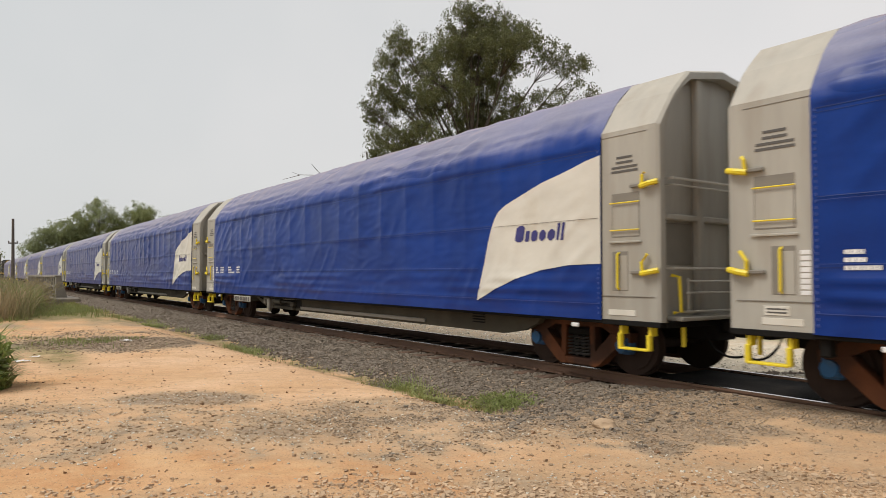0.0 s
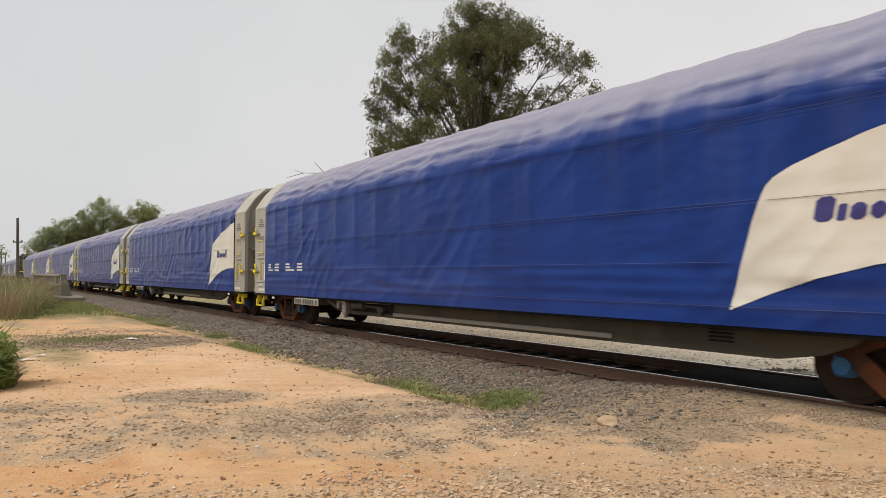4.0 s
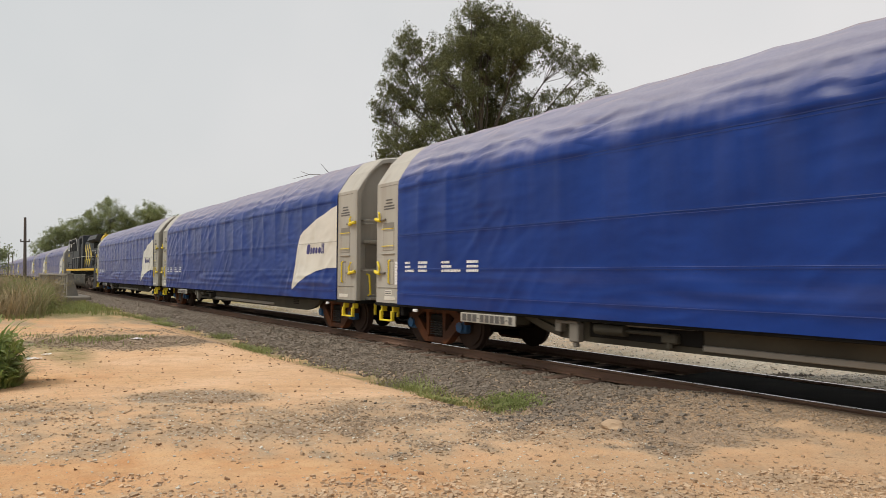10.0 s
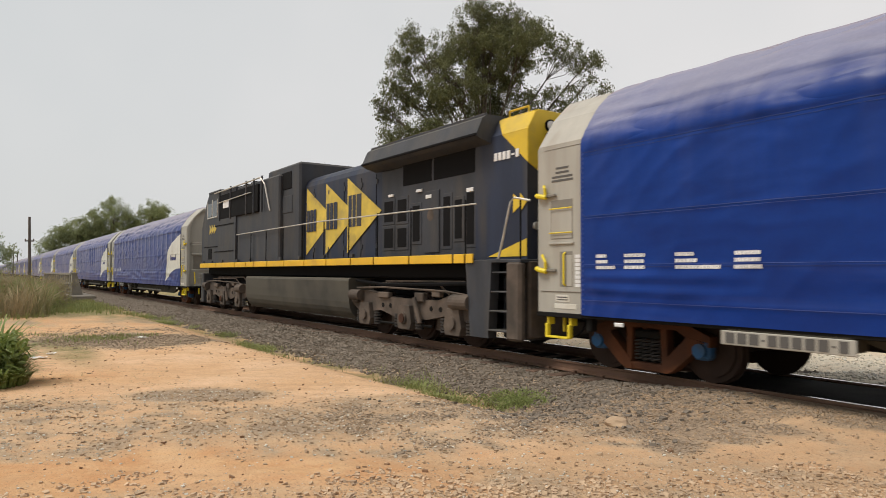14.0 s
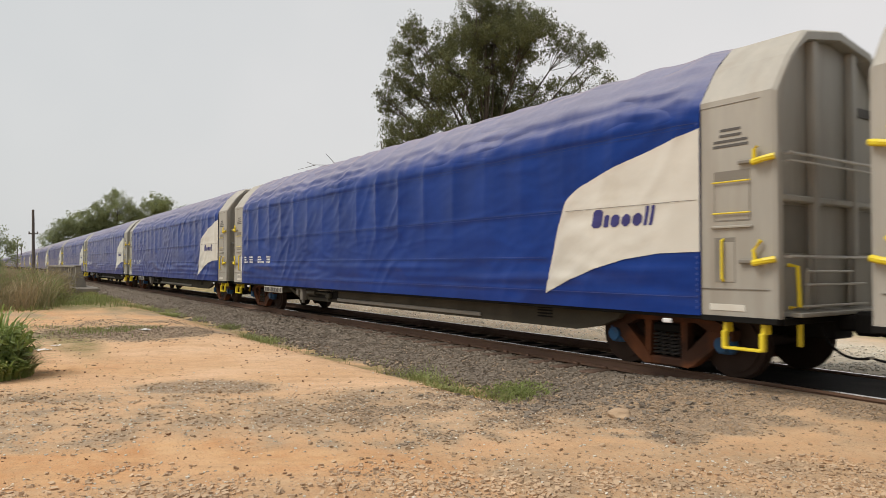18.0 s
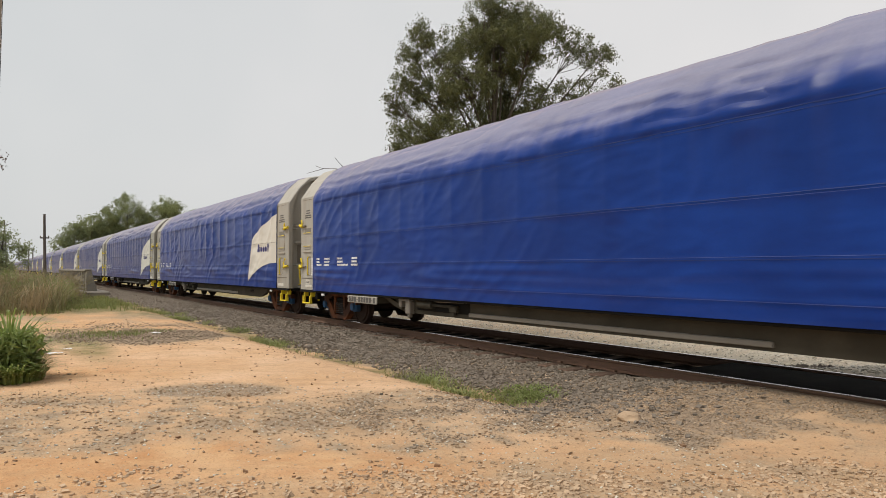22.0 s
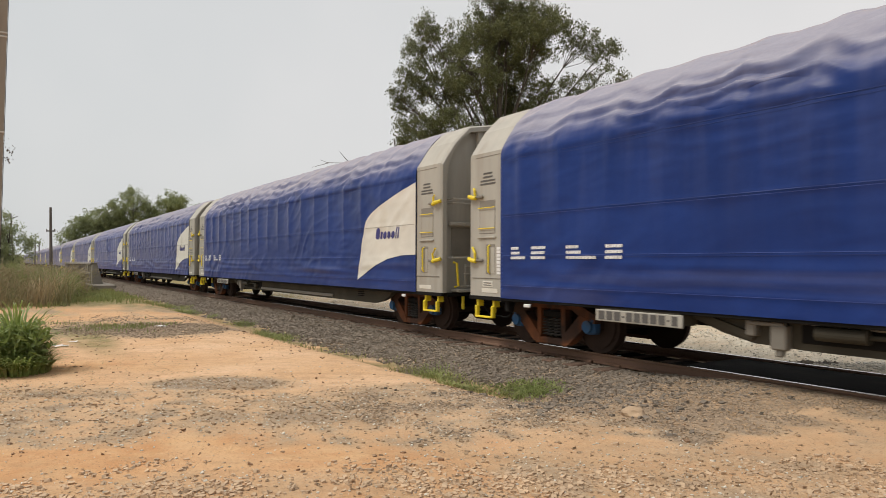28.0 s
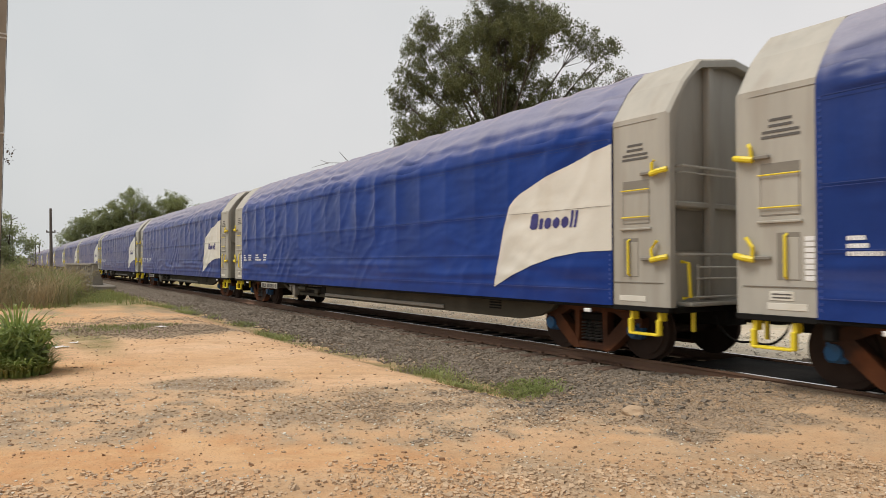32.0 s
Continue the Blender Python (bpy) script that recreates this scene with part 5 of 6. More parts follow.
def build_loco():
    lo = thing("locomotive", "dark blue-grey diesel locomotive with yellow pennants and side stripe", "locomotive")
    part("frame", slab(Geo(), -22.0, -1.5, -1.15, 1.15, 1.38, 1.70, 0.03), M_LOCO_DK, lo)
    part("walkway", slab(Geo(), -22.0, -1.5, -1.5, 1.5, 1.68, 1.74, 0.01), M_LOCO, lo)
    for s in (-1, 1):
        r = -21.95
        for w in (2.3, 2.4, 1.25, 0.85, 1.25, 1.5, 1.55, 1.5, 1.45, 1.2, 1.6, 1.65, 0.4, 0.28):
            part("stripe_panel", slab(Geo(), r, r + w - 0.06, *sorted((s * 1.50, s * 1.54)), 1.68, 1.86, 0.01), M_LOCO_AMBER, lo, "amber yellow stripe panel")
            r += w
    # cab with a raked nose
    part("cab", Geo().prism([(rel(-21.9), 1.74), (rel(-21.9), 3.3), (rel(-21.3), 4.3), (rel(-20.9), 4.66), (rel(-17.4), 4.66), (rel(-17.4), 1.74)], 1, -1.48, 1.48), M_LOCO, lo, "grey driving cab with raked nose")
    part("cab_roof", slab(Geo(), -20.95, -19.4, -1.5, 1.5, 4.64, 4.76, 0.04), M_LOCO, lo)
    cw = part("cab_window", Geo().box(rel(-21.05), rel(-20.5), -1.492, -1.46, 3.72, 4.3, 0.02).box(rel(-20.35), rel(-19.75), -1.492, -1.46, 3.72, 4.36, 0.02), M_GLASS, lo, "cab side window")
    part("window_frame", Geo().box(rel(-20.46), rel(-20.38), -1.50, -1.46, 3.68, 4.4, 0.01).box(rel(-21.1), rel(-21.05), -1.50, -1.46, 3.68, 4.34, 0.01).box(rel(-21.1), rel(-19.7), -1.50, -1.46, 3.67, 3.72, 0.01).box(rel(-19.74), rel(-19.69), -1.5, -1.46, 3.68, 4.4, 0.01), M_STEEL, cw)
    g = Geo()
    for k in range(3):
        pennant(g, rel(-20.75) + 0.3 * k, rel(-20.75) + 0.3 * k + 0.34, 3.02, 3.42, -1.483)
    part("chevron", g, M_PENNANT, lo, "three small yellow chevrons")
    part("cab_vent", slab(Geo(), -20.9, -20.4, -1.495, -1.46, 2.02, 2.45, 0.01), M_LOCO_DK, lo)
    part("panel_trim", slab(Geo(), -20.0, -17.6, -1.50, -1.46, 2.28, 2.32, 0.005).box(rel(-20.0), rel(-17.6), -1.50, -1.46, 3.30, 3.34, 0.005).box(rel(-21.5), rel(-19.6), -1.50, -1.46, 2.5, 2.53, 0.005), M_LOCO_DK, lo)
    # auxiliary cab behind, with the dark opening near its top
    part("aux_cab", slab(Geo(), -17.6, -13.2, -1.42, 1.42, 1.74, 4.62, 0.05), M_LOCO, lo, "grey equipment compartment")
    part("aux_opening", slab(Geo(), -19.5, -15.0, -1.492, -1.38, 3.55, 4.50, 0.02), M_LOCO_DK, lo, "dark inlet opening")
    part("hanging_rag", slab(Geo(), -18.9, -18.2, -1.505, -1.494, 3.95, 4.25, 0.004), M_MARK, lo, "white rag in the opening")
    for r in (-19.4, -18.0, -16.2, -15.4, -14.6):
        part("inlet_post", slab(Geo(), r, r + 0.06, -1.53, -1.47, 3.5, 4.72, 0.01), M_LOCO, lo)
    part("aux_rail", Geo().tube([(rel(-19.9), -1.54, 4.62), (rel(-14.6), -1.54, 4.66), (rel(-14.3), -1.50, 4.4), (rel(-13.9), -1.46, 3.5)], 0.025), M_STEEL, lo)
    part("aux_rail", Geo().tube([(rel(-19.6), -1.53, 4.2), (rel(-15.6), -1.53, 4.26)], 0.018), M_STEEL, lo)
    # blower housing
    part("blower_housing", slab(Geo(), -14.6, -11.85, -1.28, 1.28, 1.74, 4.86, 0.06), M_LOCO, lo, "tall grey blower housing")
    part("blower_vent", slab(Geo(), -13.7, -12.5, -1.30, -1.2, 4.1, 4.65, 0.02), M_LOCO_DK, lo)
    part("blower_vent", slab(Geo(), -13.9, -12.4, -1.30, -1.2, 3.35, 3.9, 0.02), M_LOCO, lo)
    part("roof_hatch", slab(Geo(), -14.3, -12.2, -0.9, 0.9, 4.84, 4.92, 0.04), M_LOCO_DK, lo)
    # engine hood
    hood = [(-1.1, 1.74), (-1.1, 4.06), (-1.04, 4.2), (-0.92, 4.32), (-0.7, 4.42), (0.7, 4.42), (0.92, 4.32), (1.04, 4.2), (1.1, 4.06), (1.1, 1.74)]
    part("engine_hood", Geo().prism(hood, 0, rel(-11.85), rel(-7.05)), M_LOCO_BLUE, lo, "long grey engine hood")
    for k in range(3):
        x0 = rel(-11.7) + 1.38 * k
        pn = part("pennant", pennant(Geo(), x0, x0 + 1.85, 2.02, 4.02, -1.108 - 0.006 * k), M_PENNANT, lo, "large faded yellow pennant with dark block")
        h, g = 0.64 + 0.1 * k, Geo()
        for a, b in ((0.07, 0.26), (0.31, 0.49), (0.54, 0.72 + 0.04 * k)):
            g.box(x0 + a, x0 + b, -1.135, -1.127, 2.70, 2.70 + h, 0.002)
        part("mark", g, M_LOCO_BLUE, pn, "dark blue block")
    part("engine_room", slab(Geo(), -7.1, -2.9, -1.12, 1.12, 1.74, 3.98, 0.04), M_LOCO, lo, "grey radiator compartment with louvred doors")
    for r0, r1, z0, z1 in ((-6.92, -6.5, 2.09, 2.55), (-6.29, -5.89, 2.09, 2.53), (-6.92, -6.5, 2.71, 3.2), (-6.29, -5.89, 2.69, 3.2), (-5.62, -5.32, 2.2, 3.0), (-4.39, -4.14, 2.06, 3.1), (-3.97, -3.72, 2.2, 3.0), (-3.56, -3.31, 2.07, 3.1)):
        part("door_frame", slab(Geo(), r0 - 0.07, r1 + 0.07, -1.135, -1.11, z0 - 0.07, z1 + 0.07, 0.008), M_LOCO, lo)
        part("louvre_door", slab(Geo(), r0, r1, -1.141, -1.11, z0, z1, 0.004), M_LOCO_DK, lo, "dark screened door")
    part("dent_door", slab(Geo(), -5.13, -4.54, -1.15, -1.11, 1.93, 3.28, 0.01), M_LOCO, lo)
    part("dent", Geo().cyl((rel(-4.86), -1.15, 2.75), 1, 0.13, 0.006, 14, 0.09), M_TRUCK, lo, "dented patch")
    for r in (-6.7, -5.45, -5.05, -3.54):
        part("label_plate", slab(Geo(), r, r + 0.22, -1.16, -1.12, 3.12 if r > -5.2 else 3.3, 3.2 if r > -5.2 else 3.36, 0.004), M_MARK, lo)
    for r0, r1 in ((-6.07, -4.86), (-4.78, -3.30)):
        part("radiator_grille", slab(Geo(), r0, r1, -1.13, -1.1, 3.5, 4.02, 0.01), M_LOCO_DK, lo)
    wing = [(-1.12, 3.98), (-1.40, 4.05), (-1.5, 4.10), (-1.5, 4.15), (-1.36, 4.46), (-1.24, 4.54), (1.24, 4.54), (1.36, 4.46), (1.5, 4.15), (1.5, 4.10), (1.40, 4.05), (1.12, 3.98)]
    part("radiator_wing", Geo().prism(wing, 0, rel(-7.4), rel(-2.75)), M_LOCO, lo, "overhanging dark radiator wings")
    part("wing_edge", slab(Geo(), -7.4, -2.75, -1.53, -1.50, 4.10, 4.15, 0.006), M_LOCO_DK, lo)
    part("wing_lip", slab(Geo(), -7.38, -2.77, -1.27, -1.22, 4.52, 4.57, 0.008), M_LOCO, lo)
    part("roof_rail", Geo().tube([(rel(-2.55), -0.85, 4.46), (rel(-2.55), -0.85, 4.60), (rel(-2.0), -0.85, 4.60), (rel(-2.0), -0.85, 4.46)], 0.02), M_LOCO_YEL, lo)
    # rear hood end, blue with a yellow slanted corner and twin headlamps
    shape = [(-1.14, 1.74), (-1.14, 4.10), (-1.10, 4.16), (-0.95, 4.43), (-0.88, 4.46), (0.88, 4.46), (0.95, 4.43), (1.10, 4.16), (1.14, 4.10), (1.14, 1.74)]
    part("rear_hood", Geo().prism(shape, 0, rel(-3.25), rel(-1.72)), M_LOCO_BLUE, lo, "blue hood end")
    g = Geo()
    for s in (-1, 1):
        g.prism([(rel(-2.42), 4.095), (rel(-1.715), 4.095), (rel(-1.715), 3.50)], 1, *sorted((s * 1.14, s * 1.147)))
        rim = [(rel(-2.42), s * 1.146, 4.10), (rel(-1.715), s * 1.146, 4.10), (rel(-1.715), s * 0.955, 4.445), (rel(-2.74), s * 0.955, 4.445)]
        g.add(rim + [(x, y * 0.98, z - 0.02) for x, y, z in rim], [(0, 1, 2, 3), (7, 6, 5, 4), (0, 4, 5, 1), (1, 5, 6, 2), (2, 6, 7, 3), (3, 7, 4, 0)])
    g.prism([(-1.14, 3.50), (-1.14, 4.10), (-0.95, 4.44), (-0.88, 4.47), (0.88, 4.47), (0.95, 4.44), (1.14, 4.10), (1.14, 3.50), (0.35, 3.05), (-0.35, 3.05)], 0, rel(-1.72), rel(-1.70))
    g.box(rel(-2.74), rel(-1.70), -0.9, 0.9, 4.455, 4.48, 0.005)
    part("rear_top", g, M_LOCO_YEL, lo, "yellow slanted hood end top")
    for z in (4.20, 3.97):
        lamp = part("headlamp", Geo().cyl((rel(-1.69), -0.62, z), 0, 0.115, 0.03, 18), M_LOCO_DK, lo, "round headlamp in a dark rim")
        # the lens's whitish glow is painted with marking white
        part("lens", Geo().cyl((rel(-1.655), -0.62, z), 0, 0.085, 0.012, 18), M_MARK, lamp)
    part("end_triangle", Geo().prism([(rel(-2.85), 1.80), (rel(-1.73), 1.80), (rel(-1.73), 2.12)], 1, -1.152, -1.14), M_LOCO_YEL, lo)
    part("marker_lamp", Geo().cyl((rel(-1.69), -0.95, 2.35), 0, 0.07, 0.03, 14), M_STEEL, lo)
    part("pennant", pennant(Geo(), rel(-1.9), rel(-1.72), 2.6, 2.95, -1.152), M_LOCO_YEL, lo)
    part("pennant", pennant(Geo(), rel(-2.1), rel(-1.82), 2.6, 2.95, -1.146), M_LOCO_YEL, lo)
    for k in range(6):
        part("number_bar", Geo().box(rel(-2.65) + 0.125 * k, rel(-2.65) + 0.125 * k + 0.09, -1.16, -1.115, 3.62 if k != 4 else 3.67, 3.77 if k != 4 else 3.70, 0.002), M_MARK, lo)
    for r in (-11.2, -10.2, -9.2, -8.2, -7.4):
        part("door_seam", slab(Geo(), r, r + 0.02, -1.112, -1.1, 1.9, 3.95, 0.003), M_LOCO_DK, lo)
        for z in (2.1, 3.7):
            part("hinge", slab(Geo(), r + 0.03, r + 0.10, -1.125, -1.1, z, z + 0.12, 0.005), M_LOCO, lo)
    for r in (-21.6, -20.4, -19.0, -17.2, -15.8, -12.9, -11.4, -9.7, -8.0):
        part("tie_down", slab(Geo(), r, r + 0.16, -1.53, -1.46, 1.87, 1.97, 0.01), M_LOCO, lo)
    part("horn", Geo().cyl((rel(-16.0), -0.5, 4.78), 0, 0.07, 0.25, 12, 0.12), M_LOCO_DK, lo)
    part("antenna", Geo().tube([(rel(-20.3), -0.4, 4.7), (rel(-20.3), -0.4, 5.0)], 0.015), M_LOCO_DK, lo)
    for r in (-18.6, -17.8, -16.9):
        part("roof_box", slab(Geo(), r, r + 0.5, -1.1, -0.3, 4.6, 4.78, 0.03), M_LOCO_DK, lo)
    part("exhaust", slab(Geo(), -9.6, -8.6, -0.4, 0.4, 4.4, 4.56, 0.03), M_LOCO_DK, lo)
    # tank, steps, ends
    part("fuel_tank", Geo().prism([(-1.42, 1.36), (-1.475, 1.345), (-1.5, 1.29), (-1.49, 1.0), (-1.475, 0.75), (-1.45, 0.6), (-1.40, 0.49), (-1.33, 0.41), (-1.24, 0.34), (-1.12, 0.29), (-1.0, 0.27), (1.0, 0.27), (1.33, 0.41), (1.475, 0.75), (1.5, 1.29), (1.42, 1.36)], 0, rel(-16.1), rel(-8.1)), M_TANK, lo, "dull grey fuel tank")
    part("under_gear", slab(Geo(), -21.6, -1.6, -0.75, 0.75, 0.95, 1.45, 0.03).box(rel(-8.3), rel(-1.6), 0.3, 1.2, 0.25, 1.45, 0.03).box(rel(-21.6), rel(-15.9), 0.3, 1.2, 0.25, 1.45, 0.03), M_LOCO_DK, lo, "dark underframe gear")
    part("pipe_run", Geo().tube([(rel(-8.0), -1.3, 1.3), (rel(-6.5), -1.35, 1.22), (rel(-4.5), -1.35, 1.25), (rel(-2.8), -1.3, 1.3)], 0.04), M_LOCO_DK, lo)
    for a, b in ((-3.1, -1.6), (-22.05, -21.7)):
        st = part("step_well", slab(Geo(), a, b, -1.45, 1.45, 0.25, 1.45, 0.03) if a < -10 else Geo().prism([(rel(-3.1), 1.7), (rel(-2.95), 0.3), (rel(-2.4), 0.3), (rel(-2.3), 1.7)], 1, -1.5, -1.3).box(rel(-2.4), rel(-1.6), -1.15, 1.15, 0.3, 1.7, 0.03), M_LOCO, lo, "grey step well")
    for k in range(4):
        part("step", slab(Geo(), -2.38 + 0.04 * k, -1.85, -1.52, -1.15, 0.44 + 0.35 * k, 0.47 + 0.35 * k, 0.008), M_LOCO, lo, "worn steel step")
    part("end_sheet", slab(Geo(), -1.6, -1.48, -1.3, 1.3, 0.35, 1.72, 0.03), M_TRUCK, lo)
    part("step_stile", slab(Geo(), -1.88, -1.48, -1.53, -1.36, 0.3, 1.70, 0.05), M_TRUCK, lo)
    for x, e in ((-1.2, 1), (-22.3, -1)):
        part("coupler", slab(Geo(), x - 0.55, x + 0.6, -0.13, 0.13, 0.66, 0.9, 0.03), M_BLACK, lo)
    # handrail and posts
    part("handrail", Geo().tube([(rel(-17.2), -1.5, 2.86), (rel(-10), -1.5, 2.90), (rel(-2.75), -1.5, 2.80)], 0.017), M_STEEL, lo, "bright steel handrail")
    for r in (-17.1, -15.6, -14.1, -12.6, -11.1, -9.6, -8.1, -6.6, -5.1, -3.1):
        part("handrail_post", Geo().tube([(rel(r), -1.5, 1.74), (rel(r), -1.5, 2.9)], 0.016), M_LOCO_DK, lo)
    part("corner_rail", Geo().tube([(rel(-2.1), -1.5, 1.75), (rel(-1.97), -1.5, 2.1), (rel(-1.76), -1.5, 2.75), (rel(-1.66), -1.5, 2.82), (rel(-1.3), -1.45, 2.74)], 0.02), M_STEEL, lo)
    part("corner_post", Geo().tube([(rel(-1.55), -1.45, 1.7), (rel(-1.55), -1.45, 2.8)], 0.016), M_LOCO_DK, lo)
    truck(lo, -5.45)
    truck(lo, -19.0)
    return lo


LOCO = build_loco()
# centre of the locomotive behind the leading wagon's tarpaulin edge
LOCO_OFF = 7 * PITCH + 2 * XB + 11.5


# ---- trees, grass, poles and the bridge rail ----
def polar(az, dist, z=0.0):
    """Place at a heading (degrees from -X towards +Y) and a distance from the viewpoint."""
    a = radians(az)
    return np.array((EYE[0] - dist * math.cos(a), EYE[1] + dist * math.sin(a), z))


def unit(v):
    return v / np.linalg.norm(v, axis=-1, keepdims=True)


def leaf_mesh(name, centres, radii, per, length, width, material, droop=0.6, flat=1.0):
    """Clumps of pointed leaves, each a folded diamond, in all directions."""
    n = len(centres) * per
    c = np.repeat(centres, per, 0)
    off = RNG.normal(size=(n, 3))
    off = unit(off) * (RNG.random((n, 1)) ** 0.5) * np.repeat(radii, per)[:, None]
    off[:, 2] *= flat
    p = c + off
    d = RNG.normal(size=(n, 3)) + np.array([0, 0, -droop * 1.5])
    d = unit(d)
    s = unit(np.cross(d, RNG.normal(size=(n, 3))))
    L = length * (0.6 + 0.8 * RNG.random((n, 1)))
    W = width * (0.6 + 0.8 * RNG.random((n, 1)))
    nn = np.cross(d, s)
    v = np.stack([p, p + d * L * 0.5 + s * W + nn * W * 0.4, p + d * L, p + d * L * 0.5 - s * W + nn * W * 0.4], 1).reshape(-1, 3)
    f = np.arange(n * 4).reshape(n, 4)
    return raw_mesh(name, v, f, material)


def build_tree(name, label, base, lobes, trunk_r, per, leaf, material, right=(1, 0), depth_k=0.8, bare=0.0, clump=0.55, density=1.0, gaps=0.3, droop=0.6):
    """lobes: (sideways, height, radius, thickness of foliage). right: the sideways direction in plan."""
    t = thing(name, label, "tree", at=Matrix.Translation(base))
    rx, ry = right
    fx, fy = -ry, rx
    cs, rs = [], []
    g = Geo()
    h0 = min(z for _, z, r, _ in lobes) * 0.45
    top = max(z for _, z, r, _ in lobes)
    spine = [(0, 0, -0.3), (0.1, 0.05, h0 * 0.5), (0.0, 0.1, h0), (0.15, 0.0, h0 + (top - h0) * 0.45), (0.05, 0.1, top * 0.95)]
    g.tube(spine, trunk_r, 10, trunk_r * 0.25)
    for u, z, r, dens in lobes:
        w = (RNG.random() - 0.5) * r * depth_k * 1.6
        c = np.array((u * rx + w * fx, u * ry + w * fy, z))
        z0 = h0 + (z - h0) * (0.25 + 0.25 * RNG.random())
        st = np.array((0.08, 0.05, z0))
        mid = st * 0.45 + c * 0.55 + np.array((0, 0, -0.12 * r)) + RNG.normal(size=3) * 0.15
        g.tube([st, st * 0.75 + mid * 0.25 + RNG.normal(size=3) * 0.08, mid, c], trunk_r * 0.34, 6, trunk_r * 0.08)
        k = int(density * dens * 26 * r ** 2)
        q = unit(RNG.normal(size=(k, 3))) * (RNG.random((k, 1)) ** 0.42) * r
        q = q * np.array((1, 1, 0.85))
        hole = np.array([noise.noise(Vector(a + c) * 0.75) for a in q])
        q = q[hole > -gaps]
        pts = c + q
        cs.append(pts)
        rs.append(clump * (0.6 + 0.8 * RNG.random(len(pts))))
        for a in pts[:: 3]:
            b0 = mid * 0.5 + c * 0.5 if RNG.random() < 0.5 else c
            g.tube([b0, (b0 + a) / 2 + RNG.normal(size=3) * 0.12, a + (a - c) * 0.08], trunk_r * 0.07, 4, 0.008)
    part("trunk", g, M_BARK, t, "grey-brown trunk and branches", False, False)
    cr = new("crown", leaf_mesh("crown", np.concatenate(cs), np.concatenate(rs), per, leaf[0], leaf[1], material, droop))
    cr.parent = t
    tagged(cr, "loose crown of small leaves")
    return t


def build_trees():
    side = (math.sin(radians(38)), math.cos(radians(38)))
    lobes = [(0.6, 15.6, 2.7, 1.2), (-0.9, 15.9, 2.1, 1.1), (2.4, 15.8, 2.1, 1.1), (0.9, 17.5, 1.6, 1.1), (-0.5, 17.9, 1.1, 1.0), (1.2, 12.8, 2.8, 1.0), (-1.7, 13.2, 2.2, 1.0), (3.1, 16.4, 1.2, 0.9),
             (-3.9, 16.1, 1.4, 0.85), (-4.9, 15.1, 1.3, 0.85), (-3.0, 14.9, 1.3, 0.8), (-5.0, 13.2, 1.3, 0.8), (-5.8, 11.9, 0.9, 0.9), (-3.4, 12.2, 1.8, 0.9), (-5.3, 10.1, 1.4, 0.85), (-6.1, 9.5, 0.6, 0.9), (-3.4, 9.6, 2.1, 1.0), (-6.4, 12.3, 0.45, 0.8),
             (5.3, 15.8, 1.3, 0.7), (6.5, 14.9, 1.1, 0.7), (6.3, 13.3, 1.0, 0.55), (4.6, 12.6, 1.4, 0.5), (5.8, 11.7, 1.1, 0.45), (7.75, 13.2, 0.6, 0.8), (7.4, 12.3, 0.5, 0.6), (6.9, 11.2, 0.7, 0.5), (3.3, 10.8, 2.0, 0.8), (0.0, 10.0, 2.7, 1.0),
             (4.8, 9.6, 1.5, 0.7), (0, 8.4, 2.4, 0.9), (2.8, 8.6, 2.0, 0.9), (-3.6, 8.0, 1.9, 0.9)]
    b = polar(37.6, 42, -0.3)
    build_tree("tall_tree", "tall eucalyptus tree with a loose dark green crown behind the train", b, lobes, 0.30, 46, (0.15, 0.030), M_LEAF, side, clump=0.36, gaps=0.18, density=2.0)
    far = [
        (6.0, 128, [(0, 7.6, 2.6, 1), (-2.2, 6.4, 2.2, 1), (2.4, 6.8, 2.2, 1), (-3.9, 5.0, 1.6, 1), (0, 5, 2.8, 1), (3.6, 5.0, 2.0, 1)]),
        (8.4, 128, [(0, 10.5, 2.6, 0.9), (-2.4, 9.4, 2.0, 0.8), (2.0, 8.6, 2.4, 1), (-1, 7.0, 3, 1), (3.4, 7.2, 2, 0.9), (-3.6, 7.6, 1.7, 0.8), (0, 12.2, 1.2, 0.5)]),
        (10.9, 128, [(0.4, 10.9, 2.2, 1), (1.8, 10.8, 1.8, 1), (-1.8, 8.8, 1.8, 0.8), (1, 8.4, 2.4, 1), (-3.2, 9.6, 0.9, 0.4), (4.6, 10.2, 0.9, 0.6)]),
        (12.6, 140, [(0, 9.8, 1.0, 0.7), (1, 8, 1.6, 0.8)]),
    ]
    for az, d, lb in far:
        s = (math.sin(radians(az)), math.cos(radians(az)))
        build_tree("roadside_tree", "leafy green tree beyond the railway line", polar(az, d, 0.2), [(a * 1.08, b * 1.06, c * 1.08, e) for a, b, c, e in lb], 0.28, 48, (0.24, 0.07), M_LEAF_FAR, s, clump=0.62, density=0.75, gaps=0.16, droop=0.2)
    s = (0.0, 1.0)
    build_tree("small_tree", "small leafy tree standing in dry tall grass", polar(0.35, 46, -0.5), [(0, 3.3, 1.0, 1), (0.5, 2.2, 1.0, 1), (-0.8, 3.8, 0.9, 1), (-0.6, 2.2, 1.1, 1), (0.9, 3.1, 0.65, 0.9), (-0.2, 4.4, 0.5, 0.7), (-1.8, 3.0, 1.2, 1)], 0.09, 40, (0.15, 0.032), M_LEAF_FAR, s, clump=0.32, density=1.5, gaps=0.22, droop=0.3)
    # distant woods along the horizon
    cs, rs = [], []
